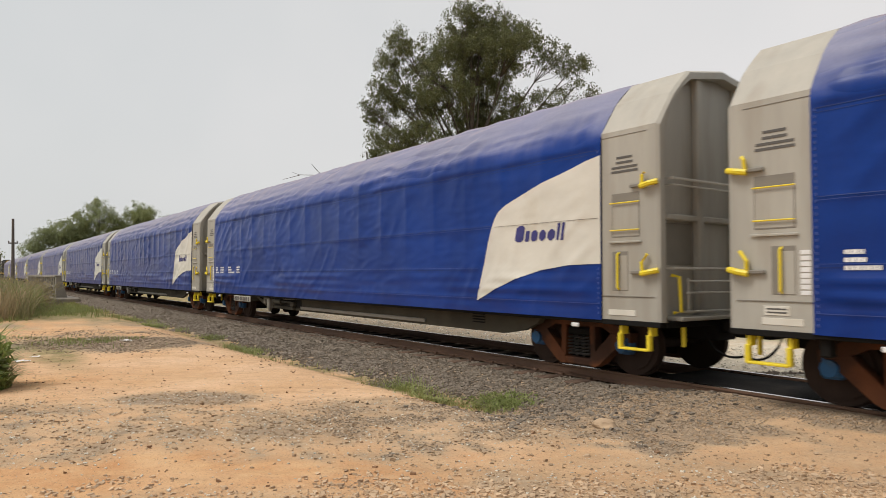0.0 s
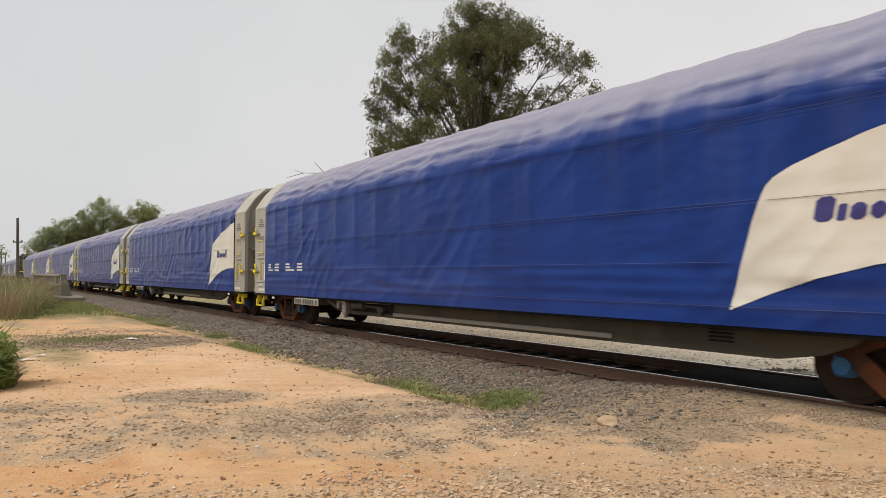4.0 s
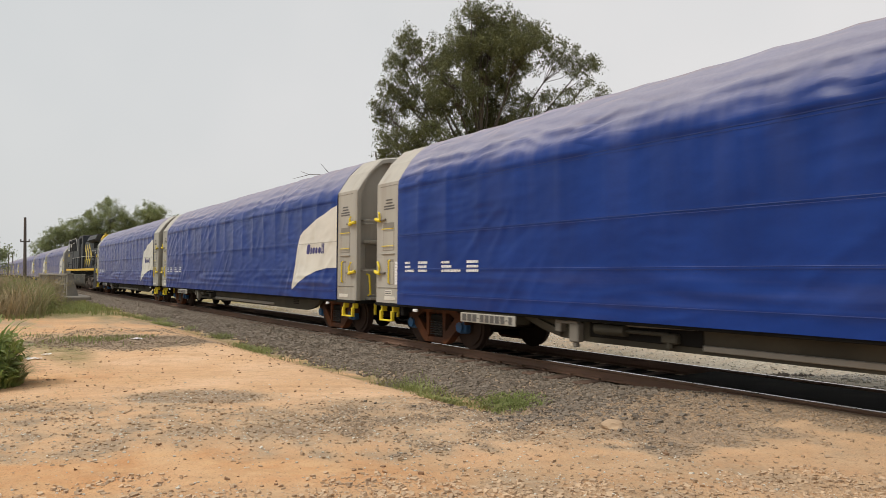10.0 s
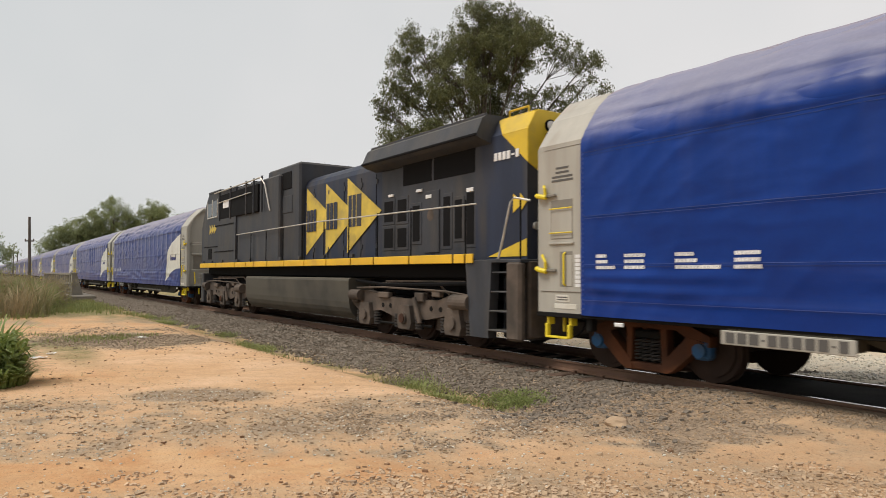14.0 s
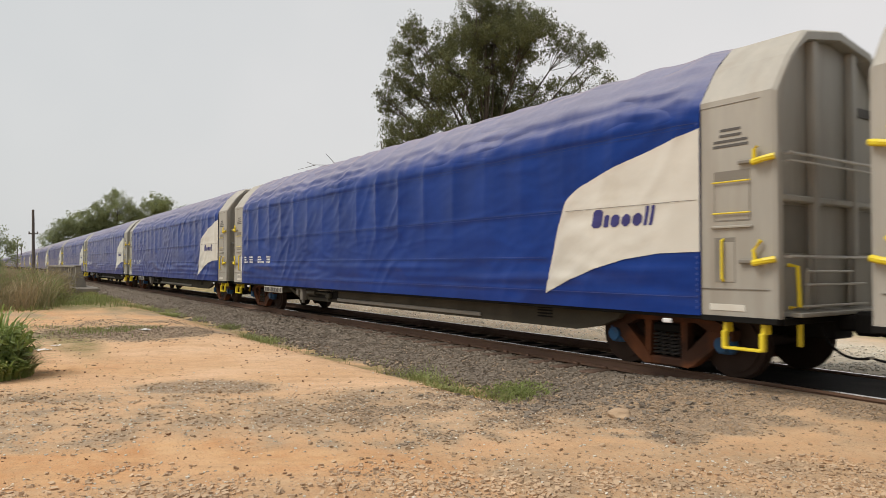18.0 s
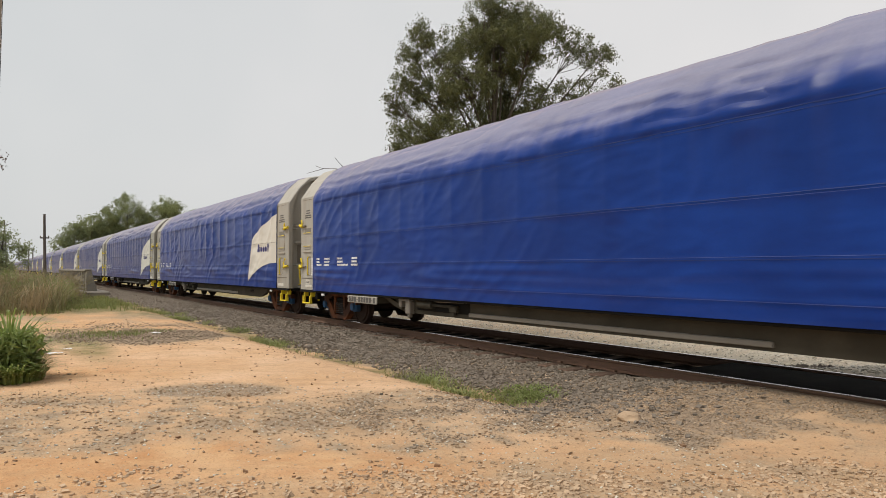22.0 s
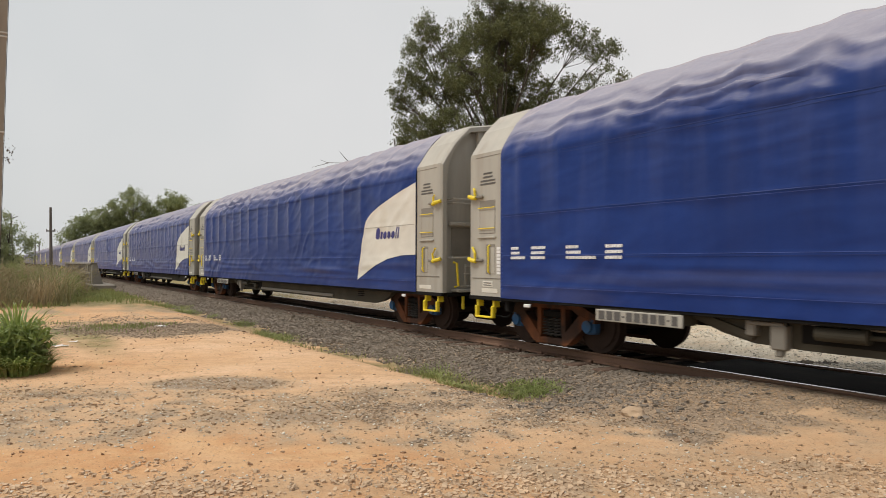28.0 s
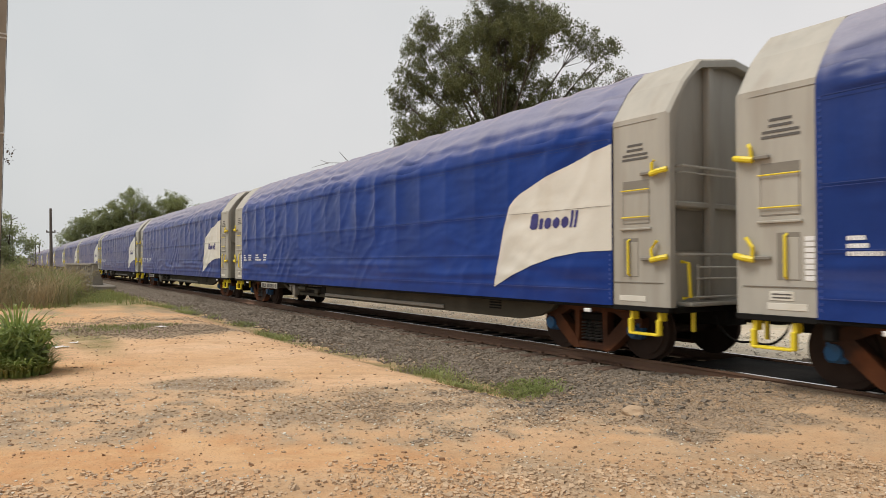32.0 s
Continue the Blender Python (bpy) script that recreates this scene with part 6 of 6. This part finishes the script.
    for i in range(420):
        az = -18 + 100 * RNG.random()
        d = 420 + 260 * RNG.random()
        h = (3.0 + 5.0 * RNG.random()) * (1.0 if az < 8 else 0.8)
        for k in range(3):
            p = polar(az + RNG.normal() * 0.25, d)
            cs.append((p[0], p[1], h * (0.25 + 0.3 * k)))
            rs.append(3.2)
    far_woods = new("far_woods", leaf_mesh("far_woods", np.array(cs), np.array(rs), 22, 2.2, 0.8, M_LEAF_FAR, 0.1, 0.7))
    tagged(far_woods, "hazy low woods along the horizon", "woods", kind="stuff")


build_trees()


def bare_branches(at, sticks, label):
    t = thing("dead_branches", label, "dead branches", at=Matrix.Translation(at))
    for pts, r in sticks:
        part("stick", Geo().tube(pts, r, 5, r * 0.4), M_WOOD, t, fix=False)


def behind(az, el, dist):
    p = polar(az, dist)
    p[2] = EYE[2] + dist * math.tan(radians(el))
    return p


def stick_group(az, el, dist, shapes, label):
    """Dead twigs that rise over the roofs: (sideways, up) runs from a common foot on the ground."""
    top = behind(az, el, dist)
    s = np.array((math.sin(radians(az)), math.cos(radians(az)), 0))
    foot = np.array((top[0], top[1], -0.3))
    sticks = [([(0, 0, 0), tuple((top - foot) * 0.5), tuple(top - foot)], 0.07)]
    for run, r in shapes:
        sticks.append(([tuple(top - foot + s * a + np.array((0, 0, b))) for a, b in run], r))
    bare_branches(foot, sticks, label)


stick_group(29.3, 8.9, 40, [([(0, 0), (-0.2, 0.45), (-0.33, 1.0)], 0.055)], "thick dead branch stub rising behind the train")
stick_group(25.6, 8.0, 40, [([(0, 0), (-0.5, 0.4), (-0.9, 0.85)], 0.027), ([(0, 0), (-0.8, 0.2), (-1.6, 0.2), (-2.0, 0.35)], 0.024), ([(-1.5, 0.2), (-2.5, -0.1)], 0.02), ([(0, 0), (1.5, 0.25), (1.8, 0.6)], 0.02), ([(1.6, 0.25), (2.1, 0.5)], 0.02)], "thin dead twigs above a hedge behind the train")


def blades(name, pts, height, width, material, label, category="grass", lean=0.35, tip=0.15):
    """Bent grass blades, two quads each."""
    n = len(pts)
    a = RNG.random(n) * 6.283
    s = np.stack([np.cos(a), np.sin(a), np.zeros(n)], -1)
    d = np.stack([np.cos(a + 1.57 + RNG.normal(size=n) * 0.5), np.sin(a + 1.57), np.zeros(n)], -1)
    h = height[:, None]
    ln = lean * (0.3 + RNG.random((n, 1))) * h
    up = np.array([0, 0, 1.0])
    w = width * (0.6 + 0.8 * RNG.random((n, 1)))
    m = pts + up * h * 0.6 + d * ln * 0.35
    e = pts + up * h * (0.95 - 0.15 * RNG.random((n, 1))) + d * ln
    v = np.stack([pts - s * w, pts + s * w, m - s * w * 0.8, m + s * w * 0.8, e - s * w * tip, e + s * w * tip], 1).reshape(-1, 3)
    k = np.arange(n)[:, None] * 6
    f = np.stack([k + np.array([0, 1, 3, 2]), k + np.array([2, 3, 5, 4])], 1).reshape(-1, 4)
    return tagged(new(name, raw_mesh(name, v, f, material)), label, category, kind="stuff")


def build_grass():
    def edge(x, y):
        g = vnoise(x, y, 0.8, 21)
        foot = np.exp(-((y + 3.2 - 0.7 * (vnoise(x, x * 0, 0.6, 22) - 0.5)) / (0.12 + 0.3 * vnoise(x, y, 0.5, 28))) ** 2)
        return foot * (0.03 + 0.9 * sstep(0.34, 0.6, g)) * sstep(-8.2, -9.2, x)

    p = ground_points(120000, -34, -7, -4.6, -2.3, edge)
    blades("grass_edge", p, 0.02 + 0.13 * RNG.random(len(p)) ** 1.8, 0.006, M_GRASS, "short green grass along the foot of the ballast", lean=1.1)
    p = ground_points(34000, -9.6, -6.3, -4.2, -1.7, lambda x, y: np.exp(-(((dep_lat(x, y)[0] - 10.0) / 0.42) ** 2 + ((dep_lat(x, y)[1] - 1.15) / 0.42) ** 2) ** 1.5) + 0.9 * np.exp(-(((dep_lat(x, y)[0] - 10.2) / 0.2) ** 2 + ((dep_lat(x, y)[1] - 0.25) / 0.28) ** 2)))
    blades("grass_tuft", p, 0.02 + 0.07 * RNG.random(len(p)) ** 1.4, 0.006, M_GRASS, "low spreading green grass tuft on gravel", "grass tuft", 1.8)
    k = p[::14] + np.array([0, 0, 0.03])
    tagged(new("clover", leaf_mesh("clover", k, np.full(len(k), 0.05), 5, 0.03, 0.011, M_LEAF_BUSH, -0.2, 0.5)), "low broad green leaves in the grass tuft", "weeds", kind="stuff")
    p = ground_points(14000, -24, -14.5, -9.0, -5.0, lambda x, y: np.exp(-(((dep_lat(x, y)[0] - 18.0) / 0.9) ** 2 + ((dep_lat(x, y)[1] + 9.2) / 2.2) ** 2)) * sstep(0.3, 0.6, vnoise(x, y, 1.5, 33)))
    blades("thin_grass", p, 0.03 + 0.09 * RNG.random(len(p)), 0.008, M_GRASS, "thin short grass on the dirt")

    def green(x, y):
        return sstep(29, 38, -x + 8 * vnoise(x, y, 0.4, 23) - 4) * sstep(-2.9, -3.6, y) * sstep(0.15, 0.5, vnoise(x, y, 0.35, 24))

    p = ground_points(28000, -52, -26, -9.5, -3.0, green)
    blades("green_grass", p, 0.06 + 0.2 * RNG.random(len(p)), 0.014, M_GRASS, "rough green grass beside the track")

    def az_of(x, y):
        return np.degrees(np.arctan2(y - EYE[1], -x))

    def dry(x, y):
        return sstep(4.5, 3.8, az_of(x, y) + 0.8 * (vnoise(x, y, 0.7, 31) - 0.5)) * sstep(-4.6, -6.2, y + 0.06 * (x + 36) + 1.2 * (vnoise(x, y, 0.5, 25) - 0.5)) * sstep(28.5, 31.0, -x + 3 * (vnoise(x, y, 0.5, 26) - 0.5))

    p = ground_points(26000, -56, -27.5, -12.5, -4.5, dry)
    hh = (0.25 + 1.6 * RNG.random(len(p)) ** 1.5) * (0.2 + 0.7 * vnoise(p[:, 0], p[:, 1], 0.4, 27) + 0.75 * vnoise(p[:, 0], p[:, 1], 1.3, 37))
    blades("tall_dry_grass", p, hh, 0.012, M_DRY, "tall dry straw-coloured grass", lean=1.0, tip=0.25)
    p = ground_points(5000, -95, -50, -9, -3.2, lambda x, y: sstep(3.9, 3.3, az_of(x, y)))
    blades("tall_dry_grass", p, 0.7 + 1.0 * RNG.random(len(p)), 0.03, M_DRY, "tall dry straw-coloured grass", lean=0.4, tip=0.3)


build_grass()


def arching(n, spread_x, spread_y, height, width, steps=5):
    """Long leaves that rise from a clump and arch over, in strips of quads."""
    r, a = RNG.random(n) ** 0.7, RNG.random(n) * 6.283
    root = np.stack([r * np.cos(a) * spread_x * 0.6, r * np.sin(a) * spread_y * 0.6, np.zeros(n)], -1)
    out = unit(root + RNG.normal(size=(n, 3)) * np.array((0.35, 0.35, 0)) * 0.5)
    out[:, 2] = 0
    side = np.stack([-out[:, 1], out[:, 0], np.zeros(n)], -1)
    h = height * (0.35 + 0.75 * RNG.random(n)) * (1.12 - 0.75 * r) * (0.35 + 1.25 * vnoise(root[:, 0], root[:, 1], 2.6, 71))
    reach = h * (0.25 + 0.75 * RNG.random(n)) * (0.7 + 0.9 * r)
    w = width * (0.5 + RNG.random(n))
    rows = []
    for k in range(steps + 1):
        u = k / steps
        c = root + out * (reach * u ** 1.8)[:, None] + np.array((0, 0, 1.0)) * (h * (1.55 * u - 0.75 * u ** 2.6))[:, None]
        wk = (w * (0.35 + 1.3 * u) * (1 - u) ** 0.6 + 0.001)[:, None]
        rows += [c - side * wk, c + side * wk]
    v = np.stack(rows, 1).reshape(-1, 3)
    m = 2 * (steps + 1)
    f = np.concatenate([np.arange(n)[:, None] * m + np.array([2 * k, 2 * k + 1, 2 * k + 3, 2 * k + 2]) for k in range(steps)])
    return v, f


def build_bush():
    t = thing("roadside_bush", "bushy clump of fresh green tall grass and leaves", "bush", at=Matrix.Translation((-12.2, -9.0, float(ground_z(-12.2, -9.0)))))
    for name, n, sx, sy, h, w in (("foliage", 1500, 1.0, 0.75, 0.74, 0.014), ("long_leaves", 360, 0.75, 0.5, 0.92, 0.017)):
        v, f = arching(n, sx, sy, h, w)
        part_ob = new(name, raw_mesh(name, v, f, M_LEAF_BUSH, True))
        part_ob.parent = t
    k = 60
    cs = np.stack([RNG.uniform(-0.5, 0.5, k), RNG.uniform(-0.35, 0.35, k), 0.25 + 0.45 * RNG.random(k)], -1)
    lf = new("leaves", leaf_mesh("leaves", cs, np.full(k, 0.14), 12, 0.13, 0.028, M_LEAF_BUSH, 0.1))
    lf.parent = t


build_bush()


def build_shrubs():
    for az, d, h, r in ((0.6, 36, 1.7, 0.9), (1.7, 40, 1.3, 0.8), (2.7, 37, 1.2, 0.8), (3.6, 43, 1.2, 0.8), (-0.4, 33, 1.5, 0.8), (2.1, 33, 1.0, 0.8), (3.3, 36, 0.9, 0.7),
                         (1.1, 42, 1.8, 1.0), (4.3, 40, 0.8, 0.6), (0.1, 39, 2.0, 0.9), (2.6, 45, 1.7, 0.8), (1.4, 34, 1.2, 0.7), (4.6, 46, 1.7, 0.7), (3.9, 38, 1.2, 0.7), (3.1, 40, 1.6, 0.8)):
        p = polar(az, d)
        t = thing("dry_shrub", "tangled olive and straw shrub in tall dry grass", "shrub", at=Matrix.Translation((p[0], p[1], float(ground_z(p[0], p[1])))))
        n = 80
        cs = np.stack([RNG.normal(size=n) * r * 0.5, RNG.normal(size=n) * r * 0.7, h * (0.1 + 0.8 * RNG.random(n) ** 1.4)], -1)
        lf = new("foliage", leaf_mesh("foliage", cs, np.full(n, 0.26), 26, 0.2, 0.018, M_DRY if az in (1.7, -0.4, 2.1, 4.3, 1.1, 2.6, 4.6) else M_GRASS, -0.3))
        lf.parent = t
        g = Geo()
        for k in range(10):
            g.tube([(0, 0, -0.1), tuple(cs[k] * 0.6), tuple(cs[k])], 0.015, 4, 0.006)
        part("stems", g, M_WOOD, t, fix=False)


build_shrubs()


def build_poles():
    # near concrete pole, slightly leaning
    t = thing("utility_pole", "weathered square concrete utility pole with wire bands", "utility pole", at=Matrix.Translation((-20.3, -9.42, -0.3)) @ pose(0, 0, 0, -0.75, 0, 0))
    part("shaft", Geo().prism([(-0.15, -0.13), (0.15, -0.13), (0.15, 0.13), (-0.15, 0.13)], 2, 0, 10.5), M_POLE, t)
    for z in (1.0, 2.1, 5.0, 7.4, 7.5):
        part("band", Geo().box(-0.165, 0.165, -0.145, 0.145, z, z + 0.04, 0.005), M_STEEL, t, "wire band")
    part("ground_wire", Geo().tube([(0.1, 0.14, 0.2), (0.12, 0.142, 4.0), (0.08, 0.142, 8.0), (0.1, 0.142, 10.4)], 0.008, 5), M_WIRE, t)
    cs = np.array([(0.1, 0.2 + 0.1 * RNG.random(), 4.3 + 0.5 * RNG.random()) for _ in range(6)])
    v = new("dry_vine", leaf_mesh("dry_vine", cs, np.full(6, 0.15), 5, 0.06, 0.02, M_WOOD, 0.3))
    v.parent = t
    tagged(v, "withered vine leaves")
    # wooden telegraph pole by the track
    b = polar(3.05, 58, -0.5)
    t = thing("telegraph_pole", "old dark wooden telegraph pole with a crossarm", "telegraph pole", at=Matrix.Translation(b) @ pose(0, 0, 0, 1.2, 0, 0))
    part("shaft", Geo().tube([(0, 0, 0), (0, 0, 3), (0, 0, 6.0)], 0.13, 10, 0.085), M_WOOD, t)
    part("crossarm", Geo().box(-0.06, 0.06, -0.30, 0.30, 4.20, 4.29, 0.01), M_WOOD, t)
    for y in (-0.26, 0.26):
        part("insulator", Geo().cyl((0, y, 4.34), 2, 0.04, 0.06, 8), M_WOOD, t)
    # small aerial pole further off
    b = polar(0.75, 70, -0.5)
    t = thing("aerial_pole", "thin leaning pole with a short crossbar", "pole", at=Matrix.Translation(b) @ pose(0, 0, 0, 3, 0, 0))
    part("mast", Geo().tube([(0, 0, 0), (0, 0, 6.2)], 0.05, 6), M_WOOD, t)
    part("crossbar", Geo().tube([(0, -0.5, 5.6), (0, 0.5, 5.9)], 0.03, 5), M_WOOD, t)
    for az, d, h in ((2.0, 190, 6.6), (2.25, 200, 7.0)):
        t = thing("far_post", "distant dark post beside the line", "post", at=Matrix.Translation(polar(az, d, -0.5)))
        part("shaft", Geo().tube([(0, 0, 0), (0, 0, h)], 0.13, 6), M_WOOD, t)


build_poles()


def build_bridge_rail():
    t = thing("bridge_railing", "weathered concrete bridge railing with a sloped end pillar", "bridge railing")
    x0, y0 = -52.0, -3.86
    part("end_pillar", Geo().prism([(y0 - 0.12, -0.3), (y0 + 0.62, -0.3), (y0 + 0.58, -0.08), (y0 + 0.18, 1.36), (y0 - 0.12, 1.36)], 0, x0 - 1.0, x0 - 0.5), M_CONC, t, "sloped concrete end pillar")
    part("pillar_cap", Geo().box(x0 - 1.1, x0 - 0.4, y0 - 0.2, y0 + 0.24, 1.36, 1.43, 0.02), M_CONC, t)
    part("kerb", Geo().box(x0 - 26, x0 + 0.6, y0 - 0.35, y0 + 1.25, -0.9, -0.08, 0.08), M_CONC, t, "concrete kerb slab")
    part("top_rail", Geo().box(x0 - 26, x0 - 1.1, y0 - 0.15, y0 + 0.15, 1.28, 1.42, 0.02), M_CONC, t)
    for z in (0.02, 0.62):
        part("bar", Geo().box(x0 - 26, x0 - 1.0, y0 - 0.06, y0 + 0.06, z, z + 0.14, 0.01), M_CONC, t)
    for k in range(15):
        part("post", Geo().box(x0 - 2.3 - 1.6 * k, x0 - 2.05 - 1.6 * k, y0 - 0.11, y0 + 0.11, -0.3, 1.30, 0.01), M_CONC, t)


build_bridge_rail()


def build_straw():
    """Dry stalks and leaf scraps lying on the dirt beside the bush and the grass."""
    n = 420
    x, y = -9.5 - 4.5 * RNG.random(n), -9.2 + 2.6 * RNG.random(n) ** 1.6
    p = np.stack([x, y, ground_z(x, y) + 0.012], -1)
    a = RNG.random(n) * 6.283
    d = np.stack([np.cos(a), np.sin(a), 0.08 * RNG.random(n)], -1)
    s = np.stack([-np.sin(a), np.cos(a), np.zeros(n)], -1)
    ln, w = (0.03 + 0.16 * RNG.random((n, 1)) ** 3), 0.004 + 0.006 * RNG.random((n, 1))
    up = np.array([0, 0, 0.012])
    v = np.stack([p, p + d * ln * 0.5 + s * w + up, p + d * ln, p + d * ln * 0.5 - s * w + up], 1).reshape(-1, 3)
    tagged(new("dry_straw", raw_mesh("dry_straw", v, np.arange(n * 4).reshape(n, 4), M_DRY)), "dry straw stalks scattered on the dirt", "straw", kind="stuff")


build_straw()


def small_things():
    z = float(ground_z(-5.05, -3.45))
    bm = bmesh.new()
    bmesh.ops.create_icosphere(bm, subdivisions=3, radius=1.0)
    for v in bm.verts:
        k = 1 + 0.3 * noise.noise(v.co * 1.3)
        v.co = Vector((v.co.x * 0.14 * k, v.co.y * 0.10 * k, max(-0.02, v.co.z * 0.085 * k)))
    me = bpy.data.meshes.new("rock")
    bm.to_mesh(me)
    bm.free()
    me.materials.append(M_PEBBLE)
    ob = new("rock", me)
    ob.matrix_world = pose(-5.05, -3.45, z + 0.015, 0, 0, 35)
    tagged(ob, "flat buff-coloured rock on gravel", "rock")
    for x, y, a, s in ((-19.3, -5.65, 20, 1.0), (-15.9, -8.2, 70, 0.9), (-20.2, -6.4, 5, 0.5), (-16.6, -7.9, 120, 0.6)):
        z = float(ground_z(x, y))
        g = Geo()
        n = 6
        for i in range(n + 1):
            for j in range(4):
                g.v.append(((i / n - 0.5) * 0.34 * s, (j / 3 - 0.5) * 0.2 * s, 0.03 + 0.05 * s * noise.noise(Vector((i * 0.6 + x, j * 0.7, 1)))))
        g.f = [(i * 4 + j, (i + 1) * 4 + j, (i + 1) * 4 + j + 1, i * 4 + j + 1) for i in range(n) for j in range(3)]
        ob = new("paper_scrap", mesh_of("paper_scrap", g, M_PAPER, False, False))
        ob.matrix_world = pose(x, y, z, 0, 0, a)
        tagged(ob, "crumpled pale paper scrap on the dirt", "litter")


small_things()


def roll_rows(where, r, x):
    """A wheelset's turning while its vehicle is within view; still before and after."""
    rows, a = [(0.0, pose(x, 0, r))], 0.0
    inside = [k for k in range(0, 32 * FPS + 1) if -24 < where(k / FPS) < 9]
    if inside:
        k0 = inside[0]
        for k in inside[1:]:
            a = math.degrees((where(k / FPS) - where(k0 / FPS)) / r)
            rows.append((k / FPS, pose(x, 0, r, 0, a, 0)))
    if rows[-1][0] < 32:
        rows.append((32.0, pose(x, 0, r, 0, a, 0)))
    return rows


def motions():
    for w, off in WAGONS + [(LOCO, LOCO_OFF)]:
        walk(w, [(t, pose(ride(t) - off, 0, 0)) for t in range(0, 33, 2)])
        for b in [c for c in w.children if c.name.startswith(("bogie", "truck"))]:
            bx = b.location.x
            r = WHEEL_R if b.name.startswith("bogie") else 0.53
            for ws in [c for c in b.children if c.name.startswith("wheelset")]:
                x = ws.location.x
                walk(ws, roll_rows(lambda t: ride(t) - off + bx + x, r, x))


motions()
